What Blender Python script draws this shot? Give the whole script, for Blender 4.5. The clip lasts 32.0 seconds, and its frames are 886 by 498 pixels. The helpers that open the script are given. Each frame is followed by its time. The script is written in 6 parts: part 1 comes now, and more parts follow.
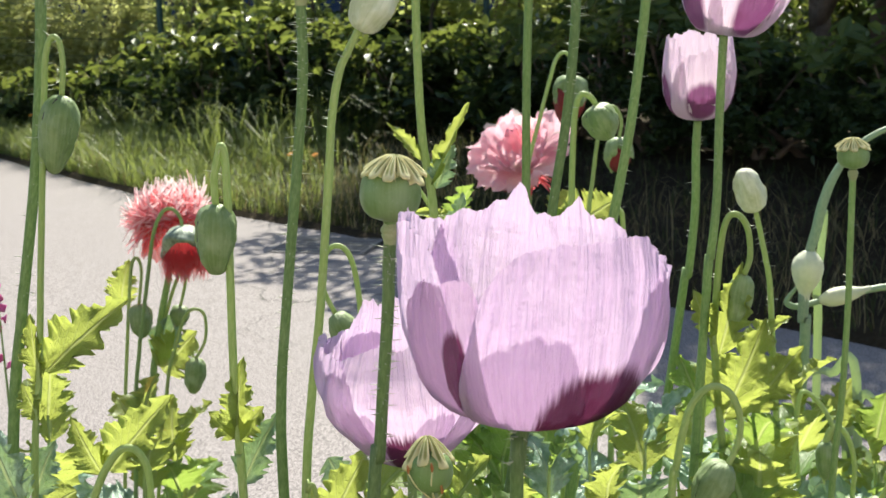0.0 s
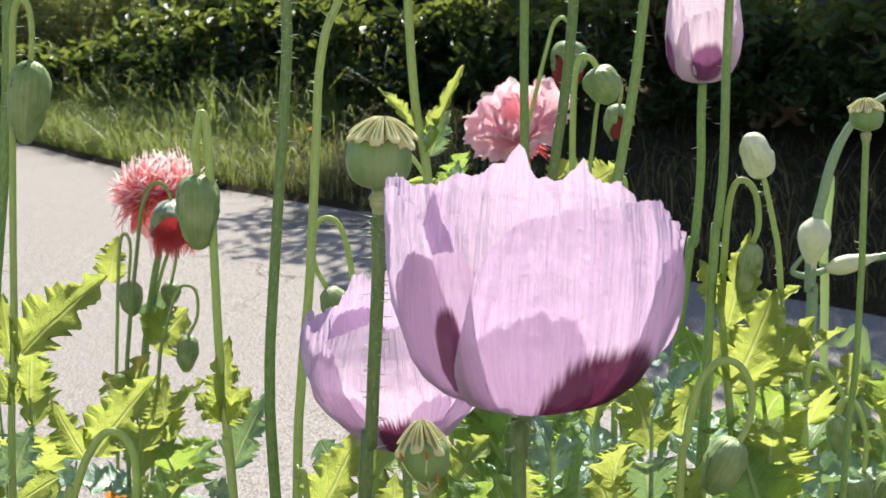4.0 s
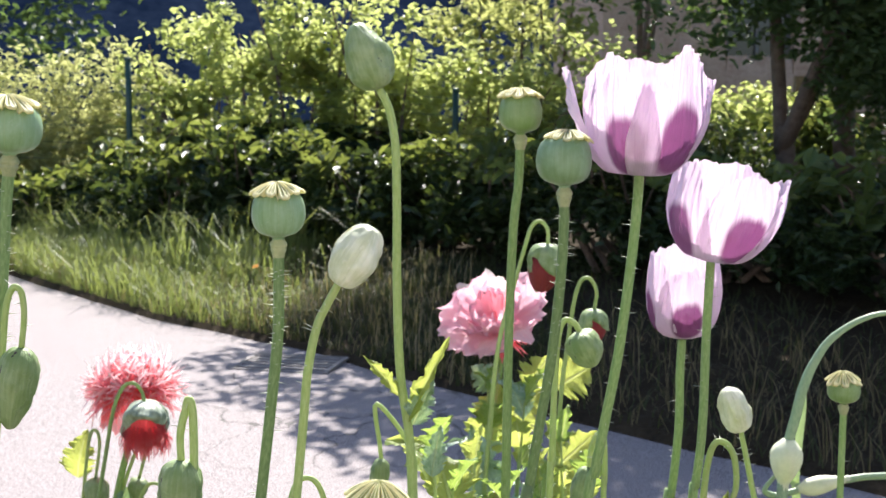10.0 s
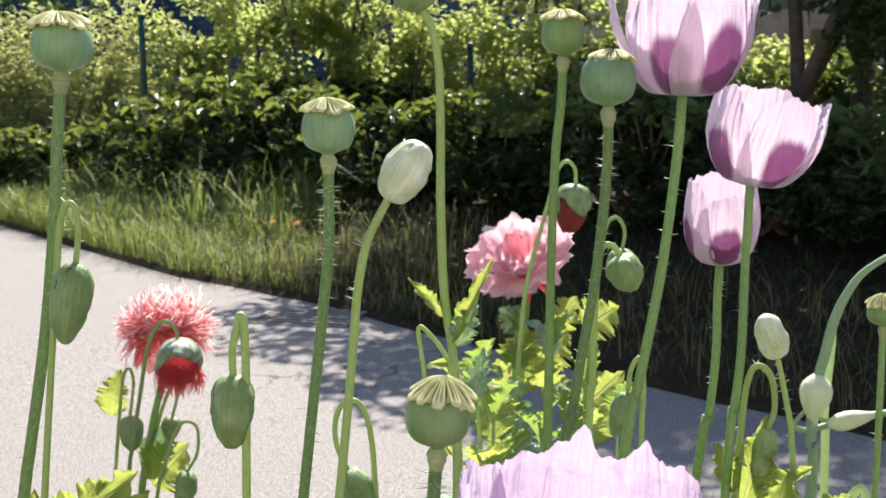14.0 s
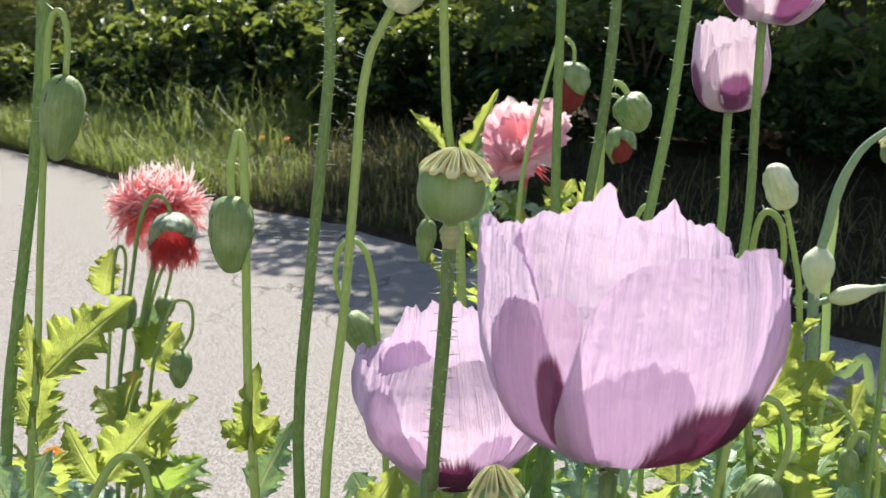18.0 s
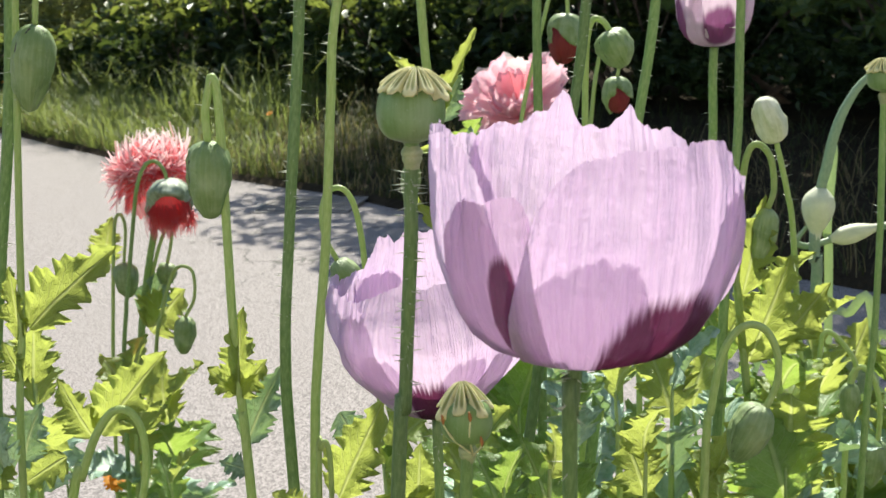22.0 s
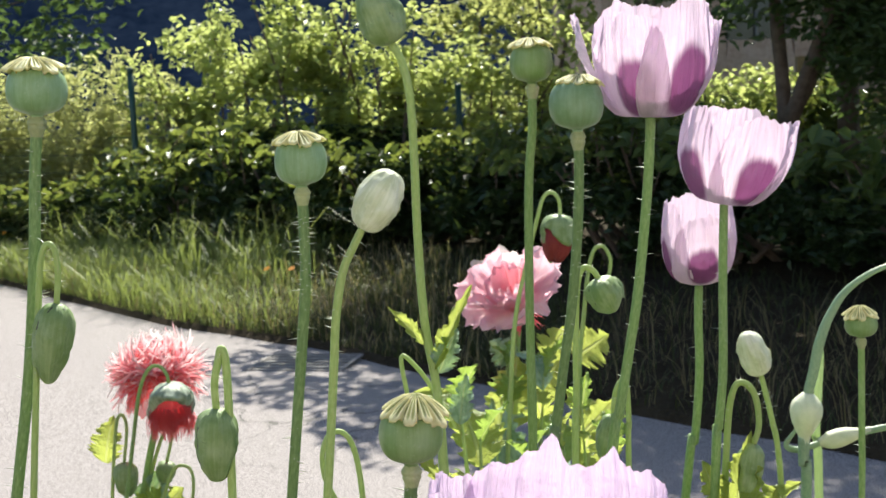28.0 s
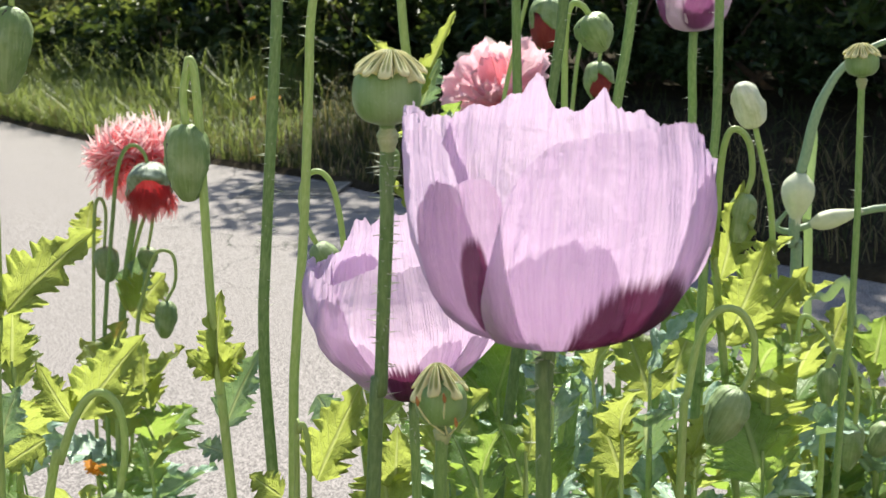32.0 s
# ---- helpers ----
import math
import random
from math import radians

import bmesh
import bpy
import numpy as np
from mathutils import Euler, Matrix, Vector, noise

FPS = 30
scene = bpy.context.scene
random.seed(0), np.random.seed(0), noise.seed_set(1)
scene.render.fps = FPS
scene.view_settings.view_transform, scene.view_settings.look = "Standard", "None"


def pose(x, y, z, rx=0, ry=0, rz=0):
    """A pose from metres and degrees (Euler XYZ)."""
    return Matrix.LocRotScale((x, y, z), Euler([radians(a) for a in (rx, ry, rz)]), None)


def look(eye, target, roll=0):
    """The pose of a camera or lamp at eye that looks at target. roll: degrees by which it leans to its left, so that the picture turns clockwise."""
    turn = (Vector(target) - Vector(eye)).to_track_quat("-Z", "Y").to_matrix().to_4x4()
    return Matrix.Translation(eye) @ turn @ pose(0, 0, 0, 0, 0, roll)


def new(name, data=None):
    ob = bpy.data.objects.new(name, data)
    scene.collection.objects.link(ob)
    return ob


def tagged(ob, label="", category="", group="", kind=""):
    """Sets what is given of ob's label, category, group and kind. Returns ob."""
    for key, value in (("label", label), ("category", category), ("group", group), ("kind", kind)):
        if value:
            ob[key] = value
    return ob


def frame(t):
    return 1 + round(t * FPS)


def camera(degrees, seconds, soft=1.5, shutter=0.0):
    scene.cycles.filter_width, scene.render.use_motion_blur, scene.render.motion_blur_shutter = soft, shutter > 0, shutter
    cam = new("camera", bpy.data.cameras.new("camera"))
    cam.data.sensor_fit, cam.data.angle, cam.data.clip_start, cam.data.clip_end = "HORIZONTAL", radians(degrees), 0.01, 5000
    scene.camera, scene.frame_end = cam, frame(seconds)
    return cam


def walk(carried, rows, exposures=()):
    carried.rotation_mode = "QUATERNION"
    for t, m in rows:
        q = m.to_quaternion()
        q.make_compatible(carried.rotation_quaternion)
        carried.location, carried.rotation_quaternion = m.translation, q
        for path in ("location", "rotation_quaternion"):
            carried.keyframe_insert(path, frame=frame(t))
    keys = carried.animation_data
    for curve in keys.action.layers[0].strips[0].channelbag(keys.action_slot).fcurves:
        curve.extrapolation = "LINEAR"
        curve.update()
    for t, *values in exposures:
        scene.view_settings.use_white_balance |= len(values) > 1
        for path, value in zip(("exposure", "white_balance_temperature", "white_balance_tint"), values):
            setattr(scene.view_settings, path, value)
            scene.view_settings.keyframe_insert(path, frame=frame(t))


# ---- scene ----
cam = camera(38.05, 32.0)
cam.data.dof.use_dof, cam.data.dof.focus_distance, cam.data.dof.aperture_fstop = True, 0.64, 40.0
walk(cam, [
    (0, look((0.0145, -0.0347, 1.1254), (-0.0257, 1.9273, 0.7396), -1.36)),
    (0.5, look((0.0160, -0.0268, 1.1205), (-0.0195, 1.9332, 0.7241), -1.45)),
    (1, look((0.0266, -0.0274, 1.1184), (-0.0076, 1.9305, 0.7120), -1.43)),
    (1.5, look((0.0266, -0.0249, 1.1159), (-0.0078, 1.9314, 0.7014), -1.46)),
    (2, look((0.0188, -0.0166, 1.1121), (-0.0151, 1.9385, 0.6923), -1.69)),
    (2.5, look((0.0247, 0.0044, 1.1021), (-0.0086, 1.9579, 0.6748), -1.95)),
    (4.5, look((0.0139, 0.0033, 1.1356), (-0.0272, 1.9570, 0.7097), -1.97)),
    (5, look((0.0282, 0.0142, 1.1772), (-0.0213, 1.9802, 0.8134), -1.01)),
    (5.5, look((0.0305, 0.0124, 1.2013), (-0.0109, 1.9873, 0.8882), -0.73)),
    (6, look((0.0261, 0.0065, 1.2109), (-0.0058, 1.9887, 0.9469), -0.38)),
    (6.5, look((0.0207, 0.0008, 1.2162), (0.0032, 1.9855, 0.9703), -0.12)),
    (7, look((0.0181, 0.0049, 1.2132), (0.0150, 1.9916, 0.9829), 0.00)),
    (7.5, look((0.0143, 0.0060, 1.2120), (0.0224, 1.9933, 0.9869), 0.16)),
    (8, look((0.0141, 0.0056, 1.2108), (0.0289, 1.9931, 0.9876), 0.15)),
    (8.5, look((0.0132, 0.0149, 1.2106), (0.0312, 2.0023, 0.9873), 0.23)),
    (9, look((0.0122, 0.0128, 1.2109), (0.0310, 2.0002, 0.9877), 0.26)),
    (9.5, look((0.0076, 0.0163, 1.2076), (0.0263, 2.0033, 0.9803), 0.24)),
    (10, look((0.0051, 0.0141, 1.2066), (0.0223, 2.0005, 0.9748), 0.15)),
    (10.5, look((0.0023, 0.0123, 1.2055), (0.0164, 1.9984, 0.9711), 0.05)),
    (11, look((0.0022, 0.0096, 1.2030), (0.0123, 1.9952, 0.9636), -0.03)),
    (11.5, look((0.0031, -0.0021, 1.2037), (0.0111, 1.9829, 0.9594), -0.09)),
    (12, look((0.0047, -0.0005, 1.2012), (0.0090, 1.9839, 0.9517), -0.19)),
    (12.5, look((0.0024, 0.0011, 1.1995), (0.0052, 1.9848, 0.9442), -0.27)),
    (13, look((0.0000, 0.0000, 1.2000), (-0.0000, 1.9829, 0.9389), -0.30)),
    (13.5, look((-0.0061, -0.0003, 1.1969), (-0.0082, 1.9816, 0.9290), -0.29)),
    (14, look((-0.0144, 0.0069, 1.1838), (-0.0176, 1.9850, 0.8887), -0.22)),
    (14.5, look((-0.0182, 0.0121, 1.1721), (-0.0267, 1.9853, 0.8458), -0.08)),
    (16.5, look((-0.0098, 0.0214, 1.1534), (-0.0173, 1.9847, 0.7723), -0.05)),
    (17, look((-0.0128, 0.0211, 1.1457), (-0.0169, 1.9810, 0.7475), -0.07)),
    (17.5, look((-0.0222, 0.0197, 1.1262), (-0.0171, 1.9783, 0.7217), -0.24)),
    (18, look((-0.0237, 0.0218, 1.1220), (-0.0109, 1.9797, 0.7136), -0.33)),
    (18.5, look((-0.0206, 0.0200, 1.1070), (-0.0018, 1.9770, 0.6950), -0.49)),
    (19, look((-0.0160, 0.0206, 1.1008), (0.0019, 1.9758, 0.6801), -0.66)),
    (19.5, look((-0.0200, 0.0220, 1.0998), (-0.0007, 1.9748, 0.6681), -1.09)),
    (20, look((-0.0219, 0.0253, 1.0997), (-0.0049, 1.9768, 0.6620), -1.40)),
    (20.5, look((-0.0199, 0.0241, 1.1008), (-0.0047, 1.9742, 0.6574), -1.63)),
    (21, look((-0.0123, 0.0235, 1.0981), (-0.0051, 1.9727, 0.6502), -1.98)),
    (21.5, look((0.0021, 0.0217, 1.0993), (-0.0008, 1.9700, 0.6474), -2.45)),
    (22, look((-0.0049, 0.0197, 1.1023), (-0.0182, 1.9684, 0.6526), -2.75)),
    (22.5, look((-0.0153, 0.0192, 1.1053), (-0.0395, 1.9686, 0.6589), -2.82)),
    (23, look((-0.0178, 0.0195, 1.1062), (-0.0501, 1.9697, 0.6640), -2.80)),
    (23.5, look((-0.0194, 0.0172, 1.1062), (-0.0590, 1.9680, 0.6671), -2.65)),
    (24, look((-0.0210, 0.0195, 1.1052), (-0.0674, 1.9707, 0.6686), -2.48)),
    (24.5, look((-0.0176, 0.0199, 1.1078), (-0.0688, 1.9715, 0.6734), -2.42)),
    (25, look((-0.0154, 0.0145, 1.1223), (-0.0677, 1.9665, 0.6899), -2.37)),
    (25.5, look((-0.0105, 0.0147, 1.1419), (-0.0608, 1.9718, 0.7330), -2.52)),
    (26, look((-0.0021, 0.0174, 1.1555), (-0.0484, 1.9829, 0.7886), -2.60)),
    (26.5, look((0.0016, 0.0184, 1.1760), (-0.0371, 1.9910, 0.8480), -2.60)),
    (28.5, look((-0.0084, -0.0095, 1.1766), (0.0091, 1.9780, 0.9544), -2.36)),
    (29, look((-0.0181, 0.0004, 1.1450), (0.0074, 1.9811, 0.8687), -2.30)),
    (29.5, look((-0.0199, 0.0064, 1.1163), (0.0070, 1.9710, 0.7424), -2.40)),
    (30, look((-0.0078, 0.0056, 1.1006), (0.0154, 1.9585, 0.6697), -2.39)),
    (30.5, look((-0.0026, 0.0039, 1.1027), (0.0162, 1.9546, 0.6617), -2.52)),
    (31, look((0.0006, 0.0182, 1.0981), (0.0143, 1.9663, 0.6456), -2.61)),
    (31.5, look((0.0029, 0.0166, 1.0995), (0.0128, 1.9622, 0.6364), -2.63)),
    (32, look((-0.0018, 0.0180, 1.1013), (0.0088, 1.9614, 0.6288), -2.50)),
], [(0, 1.08, 6400, 2), (4.5, 1.06, 6400, 2), (5, 1.08, 6400, 2), (6, 1.38, 6100, 12), (7, 1.50, 6100, 12), (9, 1.50, 6100, 12), (11, 1.40, 6100, 12), (13, 1.32, 6100, 12), (14.5, 1.12, 6400, 2), (16.5, 1.0, 6380, 1), (26.5, 1.0, 6380, 1), (28.5, 1.22, 6300, 3), (29.3, 1.18, 6300, 3), (30, 1.06, 6380, 1), (32, 1.03, 6380, 1)])
# ---- light: backlit summer sun from beyond the hedge, clear sky ----
SUN_AZ, SUN_EL = radians(8), radians(46)      # azimuth from +y towards +x
sun_dir = Vector((math.sin(SUN_AZ) * math.cos(SUN_EL), math.cos(SUN_AZ) * math.cos(SUN_EL), math.sin(SUN_EL)))
world = bpy.data.worlds.new("summer_sky")
scene.world = world
world.use_nodes = True
wn = world.node_tree.nodes
sky = wn.new("ShaderNodeTexSky")
sky.sky_type, sky.sun_disc = "NISHITA", False
sky.sun_elevation, sky.sun_rotation = SUN_EL, SUN_AZ
world.node_tree.links.new(sky.outputs[0], wn["Background"].inputs[0])
wn["Background"].inputs[1].default_value = 0.08
sun = new("sun", bpy.data.lights.new("sun", "SUN"))
sun.data.energy, sun.data.angle, sun.data.color = 4.9, radians(0.55), (1.0, 0.93, 0.80)
sun.matrix_world = look(sun_dir * 30, (0, 0, 0))


# ---- materials ----
class Nodes:
    """A small wrapper for writing node materials line by line."""

    def __init__(self, name):
        self.mat = bpy.data.materials.new(name)
        self.mat.use_nodes = True
        self.tree = self.mat.node_tree
        self.tree.nodes.clear()
        self.out = self.tree.nodes.new("ShaderNodeOutputMaterial")

    def add(self, kind, **inputs):
        node = self.tree.nodes.new("ShaderNode" + kind)
        for key, value in inputs.items():
            socket = node.inputs[int(key[1:])] if key[0] == "i" and key[1:].isdigit() else node.inputs[key.replace("_", " ")]
            self.put(socket, value)
        return node

    def put(self, socket, value):
        if isinstance(value, bpy.types.NodeSocket):
            self.tree.links.new(value, socket)
        else:
            socket.default_value = value

    def math(self, op, a, b=0.0, c=0.0):
        node = self.tree.nodes.new("ShaderNodeMath")
        node.operation = op
        for socket, value in zip(node.inputs, (a, b, c)):
            self.put(socket, value)
        return node.outputs[0]

    def mix(self, fac, a, b, blend="MIX"):
        node = self.tree.nodes.new("ShaderNodeMix")
        node.data_type, node.blend_type = "RGBA", blend
        self.put(node.inputs[0], fac)
        for socket, value in ((node.inputs[6], a), (node.inputs[7], b)):
            self.put(socket, (*value, 1) if isinstance(value, tuple) and len(value) == 3 else value)
        return node.outputs[2]

    def step(self, value, low, high):
        node = self.tree.nodes.new("ShaderNodeMapRange")
        node.interpolation_type = "SMOOTHSTEP"
        for socket, v in zip(node.inputs, (value, low, high, 0.0, 1.0)):
            self.put(socket, v)
        return node.outputs[0]

    def noise(self, scale, detail=3.0, vector=None, rough=0.55):
        node = self.add("TexNoise", Scale=scale, Detail=detail, Roughness=rough)
        self.put(node.inputs["Vector"], vector if vector is not None else self.coord())
        return node.outputs[0]

    def coord(self, kind="Object"):
        return self.tree.nodes.new("ShaderNodeTexCoord").outputs[kind]

    def uv(self):
        node = self.add("SeparateXYZ", i0=self.coord("UV"))
        return node.outputs[0], node.outputs[1]

    def finish(self, colour, rough=0.5, bump=None, strength=0.2, distance=0.001, sheer=0.0, through_colour=None, metal=0.0, gloss=0.5, coat=0.0, clear=0.0, sheen=0.0, veil=(0.95, 0.80, 0.93, 1)):
        shader = self.add("BsdfPrincipled", Base_Color=colour, Roughness=rough, Metallic=metal, Specular_IOR_Level=gloss, Coat_Weight=coat, Sheen_Weight=sheen, Sheen_Roughness=0.35)
        normal = None
        if bump is not None:
            node = self.add("Bump", Strength=strength, Distance=distance, Height=bump)
            normal = node.outputs[0]
            self.put(shader.inputs["Normal"], normal)
        last = shader.outputs[0]
        if sheer:
            glow = self.add("BsdfTranslucent", Color=through_colour if through_colour is not None else colour)
            if normal is not None:
                self.put(glow.inputs["Normal"], normal)
            last = self.add("MixShader", i0=sheer, i1=last, i2=glow.outputs[0]).outputs[0]
        if clear:
            last = self.add("MixShader", i0=clear, i1=last, i2=self.add("BsdfTransparent", Color=veil).outputs[0]).outputs[0]
        self.put(self.out.inputs[0], last)
        return self.mat


def plain(name, a, b, scale=60.0, rough=0.5, strength=0.25, distance=0.0006, sheer=0.0, through_colour=None, vary=0.3, metal=0.0, gloss=0.5):
    """Two colours mixed by coarse and fine noise, a fine relief, and a shift from thing to thing."""
    n = Nodes(name)
    coarse, fine = n.noise(scale, 4.0), n.noise(scale * 7.0, 3.0)
    fac = n.math("MULTIPLY_ADD", fine, 0.5, n.math("MULTIPLY", coarse, 0.6))
    colour = n.mix(n.step(fac, 0.3, 0.8), a, b)
    shift = n.math("MULTIPLY_ADD", n.tree.nodes.new("ShaderNodeObjectInfo").outputs["Random"], vary, 1.0 - vary / 2)
    hsv = n.add("HueSaturation", Value=shift, Color=colour)
    return n.finish(hsv.outputs[0], rough, fine, strength, distance, sheer, through_colour, metal, gloss)


def stem_material(name, a, b):
    """Green stalk with fine lengthwise streaks and pale flecks; uv v runs along the stalk."""
    n = Nodes(name)
    u, v = n.uv()
    streak = n.noise(1.0, 3.0, n.add("CombineXYZ", i0=n.math("MULTIPLY", u, 14.0), i1=n.math("MULTIPLY", v, 9.0)).outputs[0])
    blot = n.noise(35.0, 3.0)
    colour = n.mix(n.step(streak, 0.3, 0.75), a, b)
    colour = n.mix(n.math("MULTIPLY", n.step(blot, 0.55, 0.8), 0.35), colour, (0.42, 0.47, 0.30))
    speck = n.step(n.noise(900.0, 1.0), 0.70, 0.76)
    colour = n.mix(n.math("MULTIPLY", speck, 0.4), colour, (0.5, 0.55, 0.4))
    shift = n.math("MULTIPLY_ADD", n.tree.nodes.new("ShaderNodeObjectInfo").outputs["Random"], 0.3, 0.85)
    hsv = n.add("HueSaturation", Value=shift, Color=colour)
    return n.finish(hsv.outputs[0], 0.45, streak, 0.25, 0.0006, 0.2, (0.42, 0.58, 0.15, 1), gloss=0.4)


def petal_material(name, pale, deep, blotch, edge, sheer=0.5, size=0.0, middle=0.12, reach=0.17, tip=None, clear=0.07, veil=(0.95, 0.80, 0.93, 1), tint=(0.96, 0.86, 0.94), ragged=0.45, soft=0.32, tip_from=0.35):
    """Thin crumpled petal: uv u across (-1 to 1 as 0 to 1), v from the base to the rim; dark blotch low on the centre line."""
    n = Nodes(name)
    u, v = n.uv()
    wobble = n.noise(12.0, 3.0)
    fan = n.math("MULTIPLY", n.math("SUBTRACT", u, 0.5), n.math("MULTIPLY_ADD", v, -0.25, 1.1))
    vein = n.noise(1.0, 4.0, n.add("CombineXYZ", i0=n.math("MULTIPLY", fan, 75.0), i1=n.math("MULTIPLY", v, 3.0), i2=n.math("MULTIPLY", wobble, 2.4)).outputs[0], 0.65)
    fold = n.noise(1.0, 2.0, n.add("CombineXYZ", i0=n.math("MULTIPLY", fan, 15.0), i1=n.math("MULTIPLY", v, 1.8), i2=wobble).outputs[0])
    hair = n.noise(1.0, 3.0, n.add("CombineXYZ", i0=n.math("MULTIPLY", fan, 210.0), i1=n.math("MULTIPLY", v, 7.0), i2=n.math("MULTIPLY", wobble, 3.5)).outputs[0], 0.6)
    crinkle = n.noise(160.0, 3.0)
    blend = n.math("MULTIPLY_ADD", hair, 0.60, n.math("MULTIPLY", vein, 0.45))
    colour = n.mix(n.step(blend, 0.22, 0.86), deep, pale)
    colour = n.mix(n.math("MULTIPLY", n.step(fold, 0.40, 0.66), 0.35), colour, pale)
    colour = n.mix(n.step(v, 0.10, 0.0), colour, edge)
    if tip:
        colour = n.mix(n.math("MULTIPLY", n.step(v, tip_from, 0.95), 0.95), colour, tip)
    if size:
        du = n.math("DIVIDE", n.math("SUBTRACT", u, 0.5), size)
        dv = n.math("DIVIDE", n.math("SUBTRACT", v, middle), reach)
        far = n.math("SQRT", n.math("ADD", n.math("POWER", n.math("ABSOLUTE", du), 3.0), n.math("POWER", n.math("ABSOLUTE", dv), 3.0)))
        rough_far = n.math("ADD", far, n.math("MULTIPLY", n.math("SUBTRACT", vein, 0.5), ragged))
        colour = n.mix(n.math("MULTIPLY", n.step(rough_far, 0.96 + soft / 2, 0.96 - soft / 2), 0.98), colour, blotch)
    relief = n.math("ADD", n.math("MULTIPLY_ADD", crinkle, 0.35, n.math("MULTIPLY", vein, 0.6)), n.math("MULTIPLY", fold, 0.9))
    return n.finish(colour, 0.5, relief, 1.0, 0.0042, sheer, n.mix(1.0, colour, tint, "MULTIPLY"), gloss=0.25, clear=clear, veil=veil)


def leaf_material(name, a, b, glow, sheer=0.45, rough=0.36):
    """Lobed glaucous leaf: pale midrib, side veins and a fine net between them, waxy bloom."""
    n = Nodes(name)
    u, v = n.uv()
    side = n.math("ABSOLUTE", n.math("SUBTRACT", u, 0.5))
    rib = n.step(side, 0.04, 0.012)
    wob = n.math("MULTIPLY", n.noise(5.0, 2.0), 0.5)
    slant = n.math("ADD", n.math("SUBTRACT", n.math("MULTIPLY", v, 7.0), n.math("MULTIPLY", side, 6.0)), wob)
    veins = n.step(n.math("ABSOLUTE", n.math("SUBTRACT", n.math("FRACT", slant), 0.5)), 0.07, 0.02)
    net = n.add("TexVoronoi", Vector=n.add("CombineXYZ", i0=n.math("MULTIPLY", u, 9.0), i1=n.math("MULTIPLY", v, 17.0), i2=wob).outputs[0], Scale=1.0)
    net.feature = "DISTANCE_TO_EDGE"
    mesh = n.step(net.outputs[0], 0.06, 0.01)
    blot, fine = n.noise(7.0, 4.0), n.noise(70.0, 2.0)
    colour = n.mix(n.step(blot, 0.3, 0.7), a, b)
    light = n.math("MAXIMUM", rib, n.math("MAXIMUM", n.math("MULTIPLY", veins, 0.5), n.math("MULTIPLY", mesh, 0.22)))
    colour = n.mix(n.math("MULTIPLY", light, 0.4), colour, (0.45, 0.54, 0.30))
    colour = n.mix(n.math("MULTIPLY", n.step(n.noise(55.0, 1.0), 0.74, 0.77), 0.5), colour, (0.20, 0.13, 0.05))
    shift = n.math("MULTIPLY_ADD", n.tree.nodes.new("ShaderNodeObjectInfo").outputs["Random"], 0.4, 0.8)
    hsv = n.add("HueSaturation", Value=shift, Color=colour)
    relief = n.math("ADD", n.math("MULTIPLY", light, -1.0), n.math("MULTIPLY", blot, 1.4))
    return n.finish(hsv.outputs[0], rough, n.math("ADD", relief, n.math("MULTIPLY", fine, 0.25)), 0.9, 0.0016, sheer, n.mix(n.math("MULTIPLY", light, 0.6), glow, (0.66, 0.68, 0.30)), gloss=0.45)


def foliage(name, a, b, glow, sheer=0.45, rough=0.4):
    """Leaves of far bushes, each leaf its own shade."""
    n = Nodes(name)
    rand = n.tree.nodes.new("ShaderNodeNewGeometry").outputs["Random Per Island"]
    blot = n.noise(0.8, 3.0)
    colour = n.mix(n.math("MULTIPLY_ADD", rand, 0.6, n.math("MULTIPLY", blot, 0.4)), a, b)
    lit = n.mix(rand, glow, tuple(0.75 * c for c in glow))
    return n.finish(colour, rough, n.noise(60.0, 2.0), 0.5, 0.004, sheer, lit, gloss=0.25)


stem_green = stem_material("poppy_stalk_green", (0.18, 0.28, 0.10), (0.32, 0.42, 0.18))
stem_pale = stem_material("poppy_stalk_pale", (0.36, 0.46, 0.15), (0.49, 0.57, 0.25))
stem_dark = stem_material("poppy_stalk_dark", (0.12, 0.19, 0.08), (0.25, 0.33, 0.15))
scape_green = stem_material("garlic_scape_green", (0.24, 0.33, 0.24), (0.36, 0.44, 0.30))
hair_pale = plain("pale_bristle", (0.5, 0.52, 0.4), (0.62, 0.62, 0.5), 300, 0.5, 0.1)


